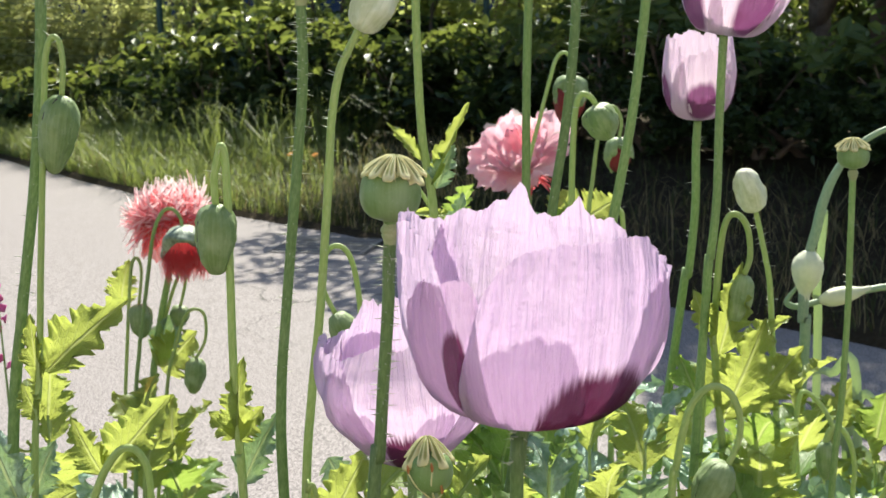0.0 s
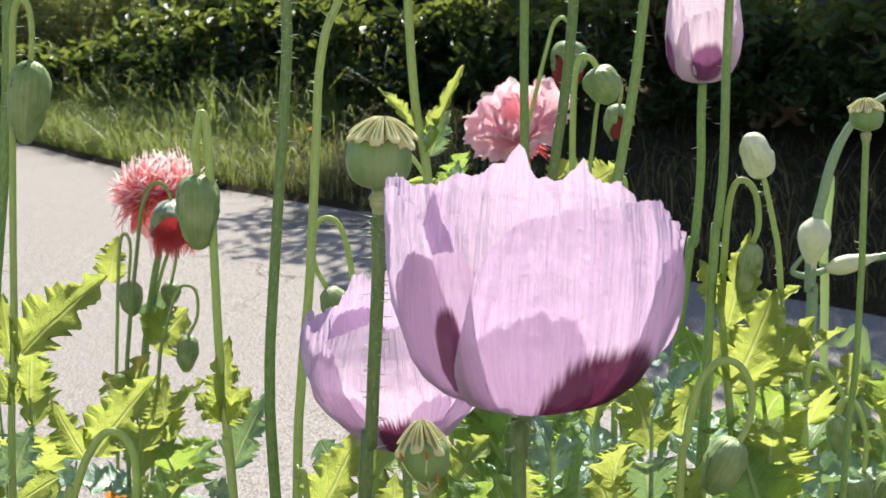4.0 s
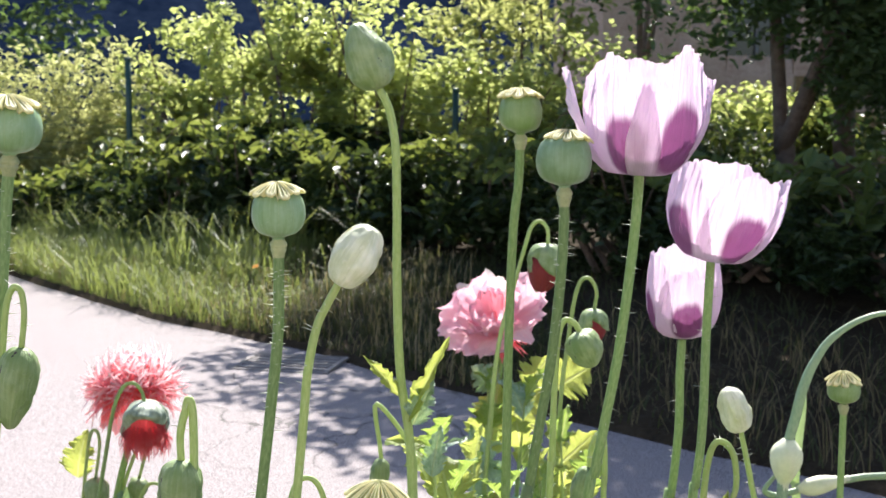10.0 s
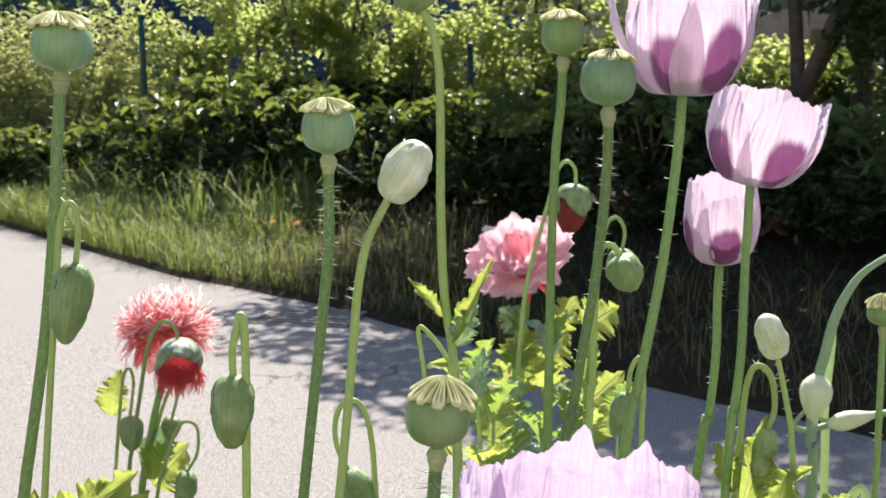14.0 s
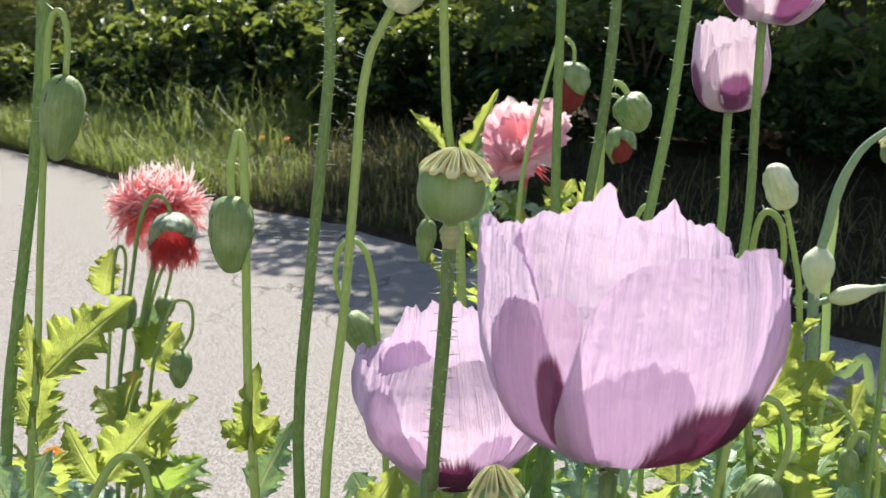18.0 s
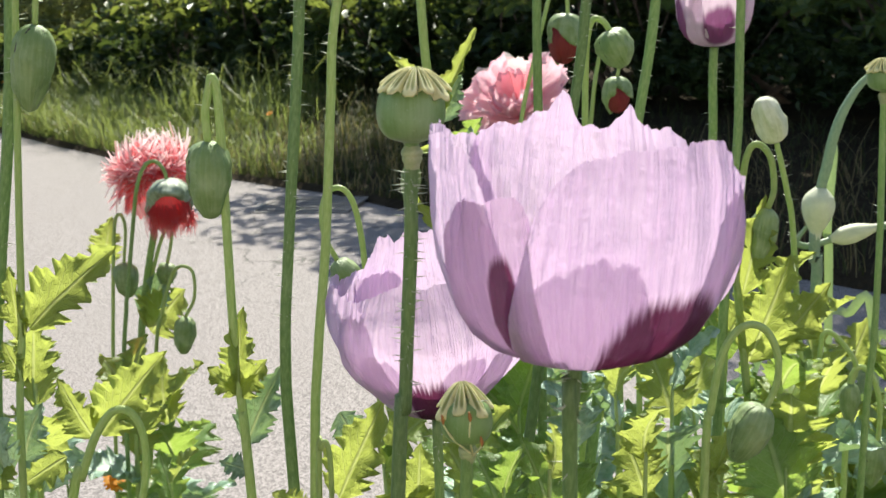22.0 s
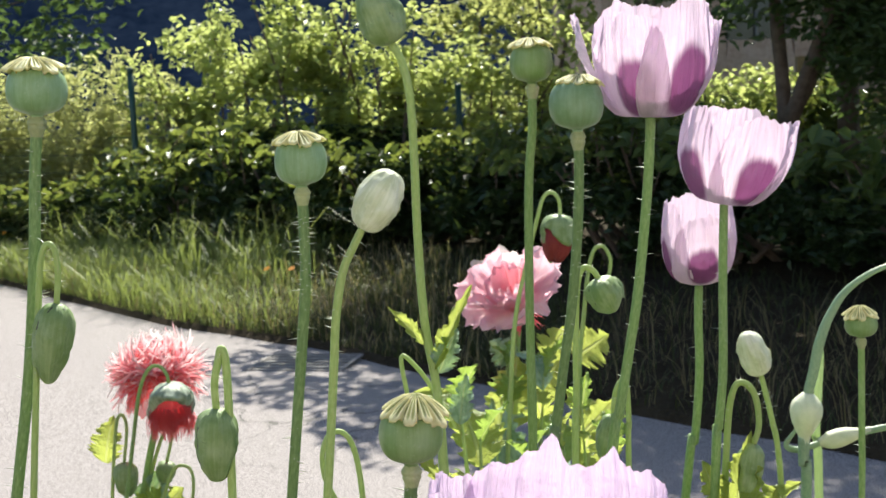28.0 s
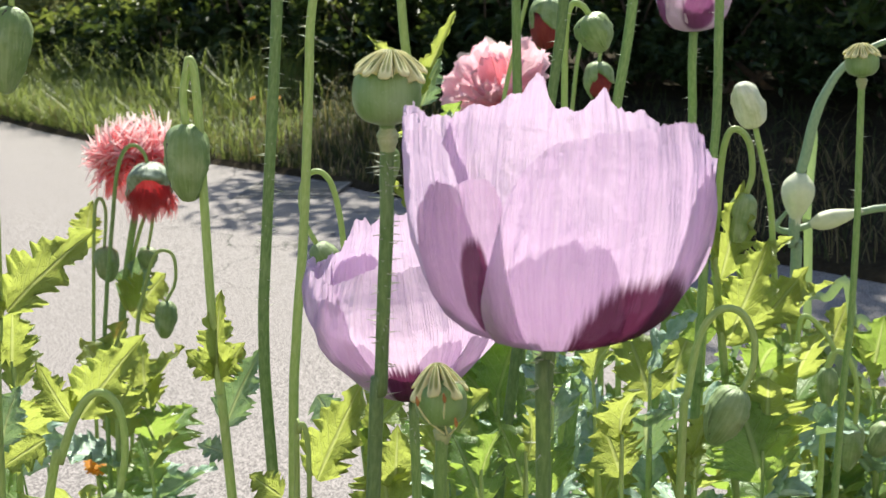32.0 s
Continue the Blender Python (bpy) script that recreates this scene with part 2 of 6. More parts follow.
def capsule_material(name, a, b):
    """Smooth green capsule under a blue-white waxy bloom that is rubbed off in streaks."""
    n = Nodes(name)
    u, v = n.uv()
    bloom = n.noise(70.0, 4.0)
    streak = n.noise(1.0, 3.0, n.add("CombineXYZ", i0=n.math("MULTIPLY", u, 46.0), i1=n.math("MULTIPLY", v, 2.2), i2=n.math("MULTIPLY", bloom, 1.5)).outputs[0], 0.6)
    rib = n.math("ABSOLUTE", n.math("SINE", n.math("MULTIPLY", u, math.pi * 11)))
    colour = n.mix(n.step(n.math("MULTIPLY_ADD", streak, 0.4, n.math("MULTIPLY", bloom, 0.6)), 0.30, 0.76), a, b)
    colour = n.mix(n.math("MULTIPLY", n.step(rib, 0.10, 0.0), 0.25), colour, (0.36, 0.43, 0.24))
    colour = n.mix(n.math("MULTIPLY", n.step(n.noise(700.0, 2.0), 0.62, 0.72), 0.2), colour, (0.46, 0.52, 0.42))
    shift = n.math("MULTIPLY_ADD", n.tree.nodes.new("ShaderNodeObjectInfo").outputs["Random"], 0.25, 0.88)
    hsv = n.add("HueSaturation", Value=shift, Color=colour)
    return n.finish(hsv.outputs[0], 0.38, n.math("MULTIPLY_ADD", streak, 0.6, bloom), 0.25, 0.0007, 0.10, (0.42, 0.5, 0.12, 1), gloss=0.4, sheen=0.07)


capsule_blue = capsule_material("seed_capsule_blue_bloom", (0.19, 0.30, 0.14), (0.33, 0.46, 0.31))
capsule_green = capsule_material("seed_capsule_bloom", (0.17, 0.27, 0.085), (0.29, 0.39, 0.19))


def sepal_material(name, a, b, glow):
    """Bud skin: fine lengthwise creases from uv, a dusty bloom and a few pocks."""
    n = Nodes(name)
    u, v = n.uv()
    crease = n.noise(1.0, 3.0, n.add("CombineXYZ", i0=n.math("MULTIPLY", u, 20.0), i1=n.math("MULTIPLY", v, 2.2), i2=n.math("MULTIPLY", n.noise(40.0, 2.0), 1.6)).outputs[0], 0.6)
    blot, fine = n.noise(75.0, 3.0), n.noise(700.0, 2.0)
    pock = n.step(n.noise(260.0, 1.0), 0.62, 0.74)
    colour = n.mix(n.step(n.math("MULTIPLY_ADD", crease, 0.35, n.math("MULTIPLY", blot, 0.7)), 0.36, 0.72), a, b)
    colour = n.mix(n.math("MULTIPLY", pock, 0.35), colour, b)
    shift = n.math("MULTIPLY_ADD", n.tree.nodes.new("ShaderNodeObjectInfo").outputs["Random"], 0.25, 0.88)
    hsv = n.add("HueSaturation", Value=shift, Color=colour)
    relief = n.math("ADD", n.math("MULTIPLY", crease, 1.0), n.math("MULTIPLY_ADD", pock, 0.35, n.math("MULTIPLY", fine, 0.1)))
    return n.finish(hsv.outputs[0], 0.45, relief, 0.55, 0.0014, 0.16, glow, gloss=0.4, sheen=0.05)


sepal_green = sepal_material("bud_sepal", (0.19, 0.28, 0.10), (0.38, 0.46, 0.25), (0.4, 0.5, 0.15, 1))
# pale sepal whitened further, the sun's highlight put into the colour
sepal_white = sepal_material("bud_sepal_sun_white", (0.60, 0.63, 0.44), (0.90, 0.90, 0.78), (0.6, 0.6, 0.3, 1))
sepal_dark = sepal_material("bud_sepal_purple_tinged", (0.16, 0.20, 0.14), (0.42, 0.48, 0.38), (0.3, 0.3, 0.12, 1))


def crown_material():
    """Stigma disc: uv u is 0 in the green furrows and 1 on the pale raised margins, v runs outwards."""
    n = Nodes("stigma_crown")
    u, v = n.uv()
    grain = n.noise(500.0, 3.0)
    colour = n.mix(n.step(u, 0.10, 0.55), (0.34, 0.36, 0.13), (0.90, 0.86, 0.58))
    colour = n.mix(n.math("MULTIPLY", n.step(grain, 0.5, 0.75), 0.3), colour, (0.50, 0.42, 0.22))
    return n.finish(colour, 0.55, grain, 0.4, 0.0006, 0.42, n.mix(1.0, colour, (1.0, 0.97, 0.62), "MULTIPLY"), gloss=0.3)


crown_cream = crown_material()
ring_tan = plain("receptacle_ring", (0.29, 0.33, 0.16), (0.42, 0.42, 0.24), 160, 0.55)
lilac = petal_material("lilac_petal", (0.82, 0.68, 0.875), (0.655, 0.48, 0.73), (0.075, 0.006, 0.032), (0.74, 0.52, 0.68), 0.46, 0.27, 0.06, 0.46)
lilac_fold = petal_material("lilac_folded_petal", (0.82, 0.64, 0.84), (0.67, 0.48, 0.72), (0.11, 0.009, 0.05), (0.74, 0.52, 0.68), 0.44, 0.105, 0.50, 0.28)
lilac_inner = petal_material("lilac_thin_inner_petal", (0.82, 0.73, 0.89), (0.665, 0.54, 0.755), (0.2, 0.02, 0.1), (0.55, 0.25, 0.4), 0.45, clear=0.5, veil=(0.92, 0.78, 0.92, 1))
lilac_side = petal_material("lilac_side_petal", (0.86, 0.74, 0.905), (0.71, 0.56, 0.78), (0.2, 0.02, 0.1), (0.55, 0.25, 0.4), 0.48)
lilac_throat = petal_material("lilac_petal_dark_throat", (0.86, 0.74, 0.89), (0.72, 0.57, 0.78), (0.10, 0.010, 0.05), (0.2, 0.03, 0.10), 0.46, 0.15, 0.04, 0.50, ragged=0.8)
lilac_pale_side = petal_material("pale_lilac_side_petal", (0.93, 0.84, 0.93), (0.83, 0.70, 0.85), (0.20, 0.05, 0.16), (0.80, 0.6, 0.7), 0.46, clear=0.10)
lilac_pale = petal_material("pale_lilac_petal", (0.93, 0.83, 0.92), (0.82, 0.68, 0.84), (0.20, 0.05, 0.16), (0.80, 0.6, 0.7), 0.44, 0.22, 0.40, 0.28, clear=0.10, ragged=0.3, soft=0.55)
salmon = petal_material("salmon_petal", (1.0, 0.78, 0.84), (0.95, 0.52, 0.63), (0.3, 0.0, 0.0), (0.7, 0.12, 0.14), 0.52, veil=(1.0, 0.82, 0.86, 1), tint=(1.0, 0.94, 0.98))
coral = petal_material("coral_fringe", (1.0, 0.58, 0.62), (1.0, 0.42, 0.47), (0.3, 0.0, 0.0), (1.0, 0.22, 0.24), 0.80, tip=(1.0, 0.96, 0.97), clear=0.42, veil=(1.0, 0.76, 0.78, 1), tint=(1.0, 0.95, 0.96), tip_from=0.45)
red_fringe = petal_material("red_pink_fringe", (1.0, 0.40, 0.44), (1.0, 0.25, 0.29), (0.3, 0.0, 0.0), (1.0, 0.14, 0.17), 0.80, tip=(1.0, 0.66, 0.70), clear=0.46, veil=(1.0, 0.64, 0.66, 1), tint=(1.0, 0.93, 0.93), tip_from=0.5)
pompom_pink = petal_material("pompom_broad_petal", (1.0, 0.40, 0.42), (1.0, 0.26, 0.29), (0.3, 0.0, 0.0), (0.98, 0.2, 0.2), 0.80, clear=0.46, veil=(1.0, 0.65, 0.65, 1), tint=(1.0, 0.92, 0.92))
anther_mat = plain("dried_anther", (0.30, 0.10, 0.03), (0.45, 0.20, 0.06), 300, 0.7)
seam_dark = plain("bud_seam_purple", (0.03, 0.012, 0.02), (0.07, 0.03, 0.045), 200, 0.5)
red_petal = petal_material("red_inner_petal", (1.0, 0.30, 0.34), (0.95, 0.13, 0.17), (0.2, 0.0, 0.0), (0.5, 0.04, 0.06), 0.6, clear=0.2, veil=(1.0, 0.5, 0.5, 1), tint=(1.0, 0.95, 0.95))
crimson = petal_material("crimson_bud_petal", (0.40, 0.07, 0.06), (0.24, 0.03, 0.05), (0.2, 0.0, 0.0), (0.12, 0.02, 0.05), 0.3)
# light put into leaf colour: lime for backlit, glaucous whitened for sky and sun
leaf_blue = leaf_material("leaf_glaucous_skylit", (0.21, 0.34, 0.25), (0.47, 0.60, 0.53), (0.30, 0.44, 0.15), 0.28, 0.36)
leaf_lime = leaf_material("leaf_backlit_lime", (0.15, 0.22, 0.05), (0.25, 0.32, 0.10), (0.56, 0.62, 0.13), 0.5)
leaf_mid = leaf_material("leaf_mid_green", (0.10, 0.18, 0.055), (0.20, 0.31, 0.12), (0.42, 0.57, 0.10), 0.46)
LEAF_MATS = (leaf_lime, leaf_blue, leaf_mid)


# ---- mesh helpers ----
def link(name, verts, faces, material, parent=None, uvs=None, label="", smooth=True):
    """One mesh object from vertices and faces, under a thing where one is given."""
    data = bpy.data.meshes.new(name)
    data.from_pydata([tuple(v) for v in verts], [], faces)
    if smooth:
        data.polygons.foreach_set("use_smooth", [True] * len(data.polygons))
    if uvs is not None:
        loops = np.empty(len(data.loops), dtype=np.int32)
        data.loops.foreach_get("vertex_index", loops)
        data.uv_layers.new(name="UVMap").data.foreach_set("uv", np.asarray(uvs, dtype=np.float32)[loops].ravel())
    data.materials.append(material)
    ob = new(name, data)
    if parent is not None:
        ob.parent = parent
        ob.matrix_parent_inverse = parent.matrix_world.inverted()
    if label:
        tagged(ob, label)
    return ob


def thing(name, place, label, category, group="", kind=""):
    ob = new(name)
    ob.location = place
    ob.empty_display_size = 0.05
    bpy.context.view_layer.update()
    return tagged(ob, label, category, group, kind)


def curve_points(points, per=6):
    """Catmull-Rom through the points."""
    p = [Vector(q) for q in points]
    p = [2 * p[0] - p[1], *p, 2 * p[-1] - p[-2]]
    out = []
    for a, b, c, d in zip(p, p[1:], p[2:], p[3:]):
        for k in range(per):
            t = k / per
            out.append(0.5 * (2 * b + (c - a) * t + (2 * a - 5 * b + 4 * c - d) * t * t + (3 * b - a - 3 * c + d) * t ** 3))
    return out + [p[-2]]


def tube(points, radii, sides=10, per=6, wobble=0.0):
    """Vertices, faces and uvs of a round stalk through the points."""
    path = curve_points(points, per)
    count = len(path)
    rad = np.interp(np.linspace(0, 1, count), np.linspace(0, 1, len(radii)), radii)
    verts, uvs, length = [], [], 0.0
    side = Vector((1, 0, 0))
    for i, q in enumerate(path):
        ahead = (path[min(i + 1, count - 1)] - path[max(i - 1, 0)]).normalized()
        side = (side - ahead * side.dot(ahead)).normalized()
        up = ahead.cross(side)
        if i:
            length += (q - path[i - 1]).length
        for k in range(sides + 1):
            a = 2 * math.pi * k / sides
            r = rad[i] * (1 + wobble * noise.noise(q * 60 + Vector((math.cos(a), math.sin(a), 0)) * 2))
            verts.append(q + (side * math.cos(a) + up * math.sin(a)) * r)
            uvs.append((k / sides, length / 0.05))
    w = sides + 1
    faces = [(i * w + k, i * w + k + 1, (i + 1) * w + k + 1, (i + 1) * w + k) for i in range(count - 1) for k in range(sides)]
    for ring, q in ((0, path[0]), (count - 1, path[-1])):
        verts.append(q)
        uvs.append((0.5, 0))
        last = len(verts) - 1
        faces += [(last, ring * w + k, ring * w + k + 1) if ring else (last, ring * w + k + 1, ring * w + k) for k in range(sides)]
    return verts, faces, uvs


def frame_of(axis, hint=(0, -1, 0)):
    """A turn whose z runs along the axis."""
    z = Vector(axis).normalized()
    x = Vector(hint).cross(z)
    x = x.normalized() if x.length > 1e-4 else Vector((1, 0, 0))
    return Matrix((x, z.cross(x), z)).transposed().to_4x4()


def revolve(profile, sides=28, start=0.0, sweep=2 * math.pi, relief=None):
    """A body of rotation about z; relief(a, s, r, z) may return new r, z."""
    closed = sweep > 6.28
    verts, uvs, n = [], [], len(profile)
    for i, (r, z) in enumerate(profile):
        for k in range(sides + 1):
            a = start + sweep * k / sides
            rr, zz = relief(a, i / (n - 1), r, z) if relief else (r, z)
            verts.append(Vector((rr * math.cos(a), rr * math.sin(a), zz)))
            uvs.append((k / sides, i / (n - 1)))
    if closed:
        for i in range(n):
            verts[i * (sides + 1) + sides] = verts[i * (sides + 1)].copy()
    w = sides + 1
    faces = [(i * w + k, i * w + k + 1, (i + 1) * w + k + 1, (i + 1) * w + k) for i in range(n - 1) for k in range(sides)]
    return verts, faces, uvs


def placed(verts, origin, turn, scale=1.0):
    m = Matrix.Translation(origin) @ turn @ Matrix.Scale(scale, 4)
    return [m @ Vector(v) for v in verts]


def merge(parts):
    """Joins (verts, faces, uvs) pieces."""
    verts, faces, uvs = [], [], []
    for v, f, t in parts:
        base = len(verts)
        verts += list(v)
        faces += [tuple(i + base for i in face) for face in f]
        uvs += list(t)
    return verts, faces, uvs


# ---- parts of a poppy ----
BED_Z = 0.04


def grow(points, seed):
    """The upper stalk, carried on down to the soil with a gentle bend."""
    rng = random.Random(seed)
    low, above = Vector(points[-1]), Vector(points[-2])
    lean = (low - above).normalized()
    lean = lean / max(0.35, -lean.z)
    drop = low.z - BED_Z
    foot = Vector((low.x + lean.x * drop * 0.35 + rng.uniform(-0.02, 0.02), low.y + rng.uniform(-0.03, 0.05), BED_Z - 0.01))
    mid = low.lerp(foot, 0.45) + Vector((lean.x * drop * 0.12, 0, 0))
    return [*points, tuple(mid), tuple(foot)]


def bristles(parent, path, r, count, seed, top=0.06, low=0.6):
    """Short stiff pale hairs standing off the stalk."""
    rng = random.Random(seed)
    pts = curve_points(path, 8)
    parts = []
    for _ in range(count):
        s = rng.uniform(top, low) * (len(pts) - 1)
        i = min(int(s), len(pts) - 2)
        q = pts[i].lerp(pts[i + 1], s - i)
        ahead = (pts[i + 1] - pts[i]).normalized()
        a = rng.uniform(0, 2 * math.pi)
        out = frame_of(ahead) @ Vector((math.cos(a), math.sin(a), rng.uniform(-0.25, 0.2)))
        length = rng.uniform(0.5, 1.5) * 0.0042
        root, tip = q + out * r * 0.8, q + out * (r + length)
        side = out.cross(ahead).normalized() * 0.0003
        up = ahead * 0.0003
        parts.append(([root + side, root - side * 0.5 + up, root - side * 0.5 - up, tip], [(0, 1, 3), (1, 2, 3), (2, 0, 3)], [(0, 0)] * 4))
    if parts:
        link("bristles", *merge(parts)[:2], hair_pale, parent, None, "fine pale stiff hairs")["kind"] = "stuff"


def seed_capsule(parent, top, axis, radius, crown_radius, kind, tall, stem_r, seed, blue=False):
    """Two-lipped receptacle ring, faintly ribbed capsule on its short neck, and the rayed stigma crown."""
    rng = random.Random(seed)
    turn = frame_of(axis)
    ring = [(0.92, -0.34), (1.04, -0.20), (1.22, -0.10), (1.34, -0.03), (1.27, 0.02), (1.25, 0.05), (1.42, 0.10), (1.45, 0.16), (1.30, 0.23), (1.08, 0.30), (0.94, 0.36)]
    v, f, t = revolve([(r * stem_r, z * radius) for r, z in ring], 22, relief=lambda a, q, r, z: (r * (1 + 0.03 * math.sin(5 * a + seed)), z))
    link("receptacle_ring", placed(v, top, turn), f, ring_tan, parent, t)
    neck = min(0.36, stem_r * 0.98 / radius)
    shape = [(neck, 0.20), (neck * 0.97, 0.34), (neck * 1.12, 0.44), (0.50, 0.525), (0.73, 0.635), (0.895, 0.83), (0.98, 1.08), (1.0, 1.32), (0.975, 1.62), (0.89, 1.90), (0.73, 2.10), (0.42, 2.21), (0.0, 2.23)]
    shape = [(r * radius, z * radius * tall) for r, z in shape]
    smooth_shape = [(q.x, q.z) for q in curve_points([(r, 0, z) for r, z in shape], 3)]
    dent = rng.uniform(0, 6)

    def ribs(a, s, r, z):
        swell = math.sin(min(1, max(0, (s - 0.3) / 0.6)) * math.pi)
        return max(0.0, r) * (1 + 0.014 * swell * abs(math.cos(5.5 * a)) + 0.025 * swell * math.sin(a + dent) + 0.014 * math.sin(3 * a + dent)), z

    v, f, t = revolve(smooth_shape, 48, relief=ribs)
    body = link("seed_capsule", placed(v, top, turn), f, capsule_blue if blue else capsule_green, parent, t)
    rays = 11 if radius > 0.010 else 7
    notch = {"flat": 0.30, "drooped": 0.36, "cone": 0.55}[kind]
    fall = {"flat": 0.36, "drooped": 0.58, "cone": 0.95}[kind]
    rows, sides = 12, rays * 16
    verts, uvs = [], []
    base = 2.20 * radius * tall
    tilt = Matrix.Rotation(rng.uniform(-0.09, 0.09), 4, "X") @ Matrix.Rotation(rng.uniform(-0.07, 0.07), 4, "Y")
    for layer in (0, 1):
        for i in range(rows):
            s = i / (rows - 1)
            for k in range(sides):
                a = 2 * math.pi * k / sides
                q = abs(((a * rays / (2 * math.pi)) % 1.0) - 0.5) * 2
                ray = math.floor(a * rays / (2 * math.pi))
                uneven = math.sin(ray * 2.7 + dent)
                rim = crown_radius * (1.0 - notch * q ** 3 + 0.04 * uneven)
                r = rim * (s ** 0.9)
                margin = math.exp(-((q - 0.66) / 0.16) ** 2) * min(1, s * 3)
                middle = math.exp(-(q / 0.13) ** 2) * min(1, s * 4) * (1 - s ** 6)
                z = crown_radius * (0.12 + fall * 0.5 - fall * s ** 1.4 * (1 + 0.12 * uneven))
                z += crown_radius * (0.075 * margin + 0.05 * middle - 0.05 * math.exp(-((q - 1) / 0.14) ** 2) * s + 0.05 * s * s * math.sin(a * 3 + dent))
                if layer:
                    z -= crown_radius * 0.07
                verts.append(tilt @ Vector((r * math.cos(a), r * math.sin(a), base + z)))
                uvs.append((min(1.0, margin + 0.5 * middle + 1.0 * s ** 9), s))
    faces = []
    for layer in (0, 1):
        o = layer * rows * sides
        for i in range(rows - 1):
            for k in range(sides):
                quad = (o + i * sides + k, o + i * sides + (k + 1) % sides, o + (i + 1) * sides + (k + 1) % sides, o + (i + 1) * sides + k)
                faces.append(quad if not layer else quad[::-1])
    o, e = (rows - 1) * sides, rows * sides + (rows - 1) * sides
    faces += [(o + k, o + (k + 1) % sides, e + (k + 1) % sides, e + k) for k in range(sides)]
    link("stigma_crown", placed(verts, top, turn), faces, crown_cream, body, uvs, "cream rayed stigma disc with scalloped edge")


def capsule_poppy(points, radius, crown_radius, kind="flat", tall=1.0, stem_r=0.003, hairs=0, label="green poppy seed capsule on a tall bare stalk"):
    path = grow(points, len(bpy.data.objects))
    seed = len(bpy.data.objects)
    ob = thing("seed_head_poppy", path[-1], label, "poppy", "poppies in the flower bed")
    v, f, t = tube(path, [stem_r * 0.9, stem_r * 0.92, stem_r * 0.9, stem_r, stem_r * 1.2])
    link("stem", v, f, stem_dark if hairs >= 40 else stem_green, ob, t)
    top = Vector(points[0])
    seed_capsule(ob, top, top - Vector(points[1]) + Vector((0, 0, 0.02)), radius, crown_radius, kind, tall, stem_r, seed, radius > 0.0140)
    if kind == "cone":
        for k, (dx, dz) in enumerate(((0.6, 0.7), (0.15, 1.7), (-1.0, 1.5))):
            tip = top + Vector((dx * radius * 0.9, -radius * (1.05 if k != 2 else 0.7), dz * radius))
            v, f, t = tube([top + Vector((0.2 * radius, -stem_r, 0.02 * radius)), top.lerp(tip, 0.6) + Vector((0, -0.3 * radius, 0)), tip], [0.0004, 0.0004, 0.0003], 6)
            stamen = link("withered_stamen", v, f, crown_cream, ob, t, "thin pale withered stamen")
            v, f, t = tube([tip, tip + Vector((0, 0, 0.0015)), tip + Vector((-0.0003, 0, 0.0035))], [0.0003, 0.0007, 0.0003], 6)
            link("anther", v, f, anther_mat, stamen, t, "rust brown dried anther")
    if hairs:
        bristles(ob, path, stem_r, hairs, seed)
    return ob


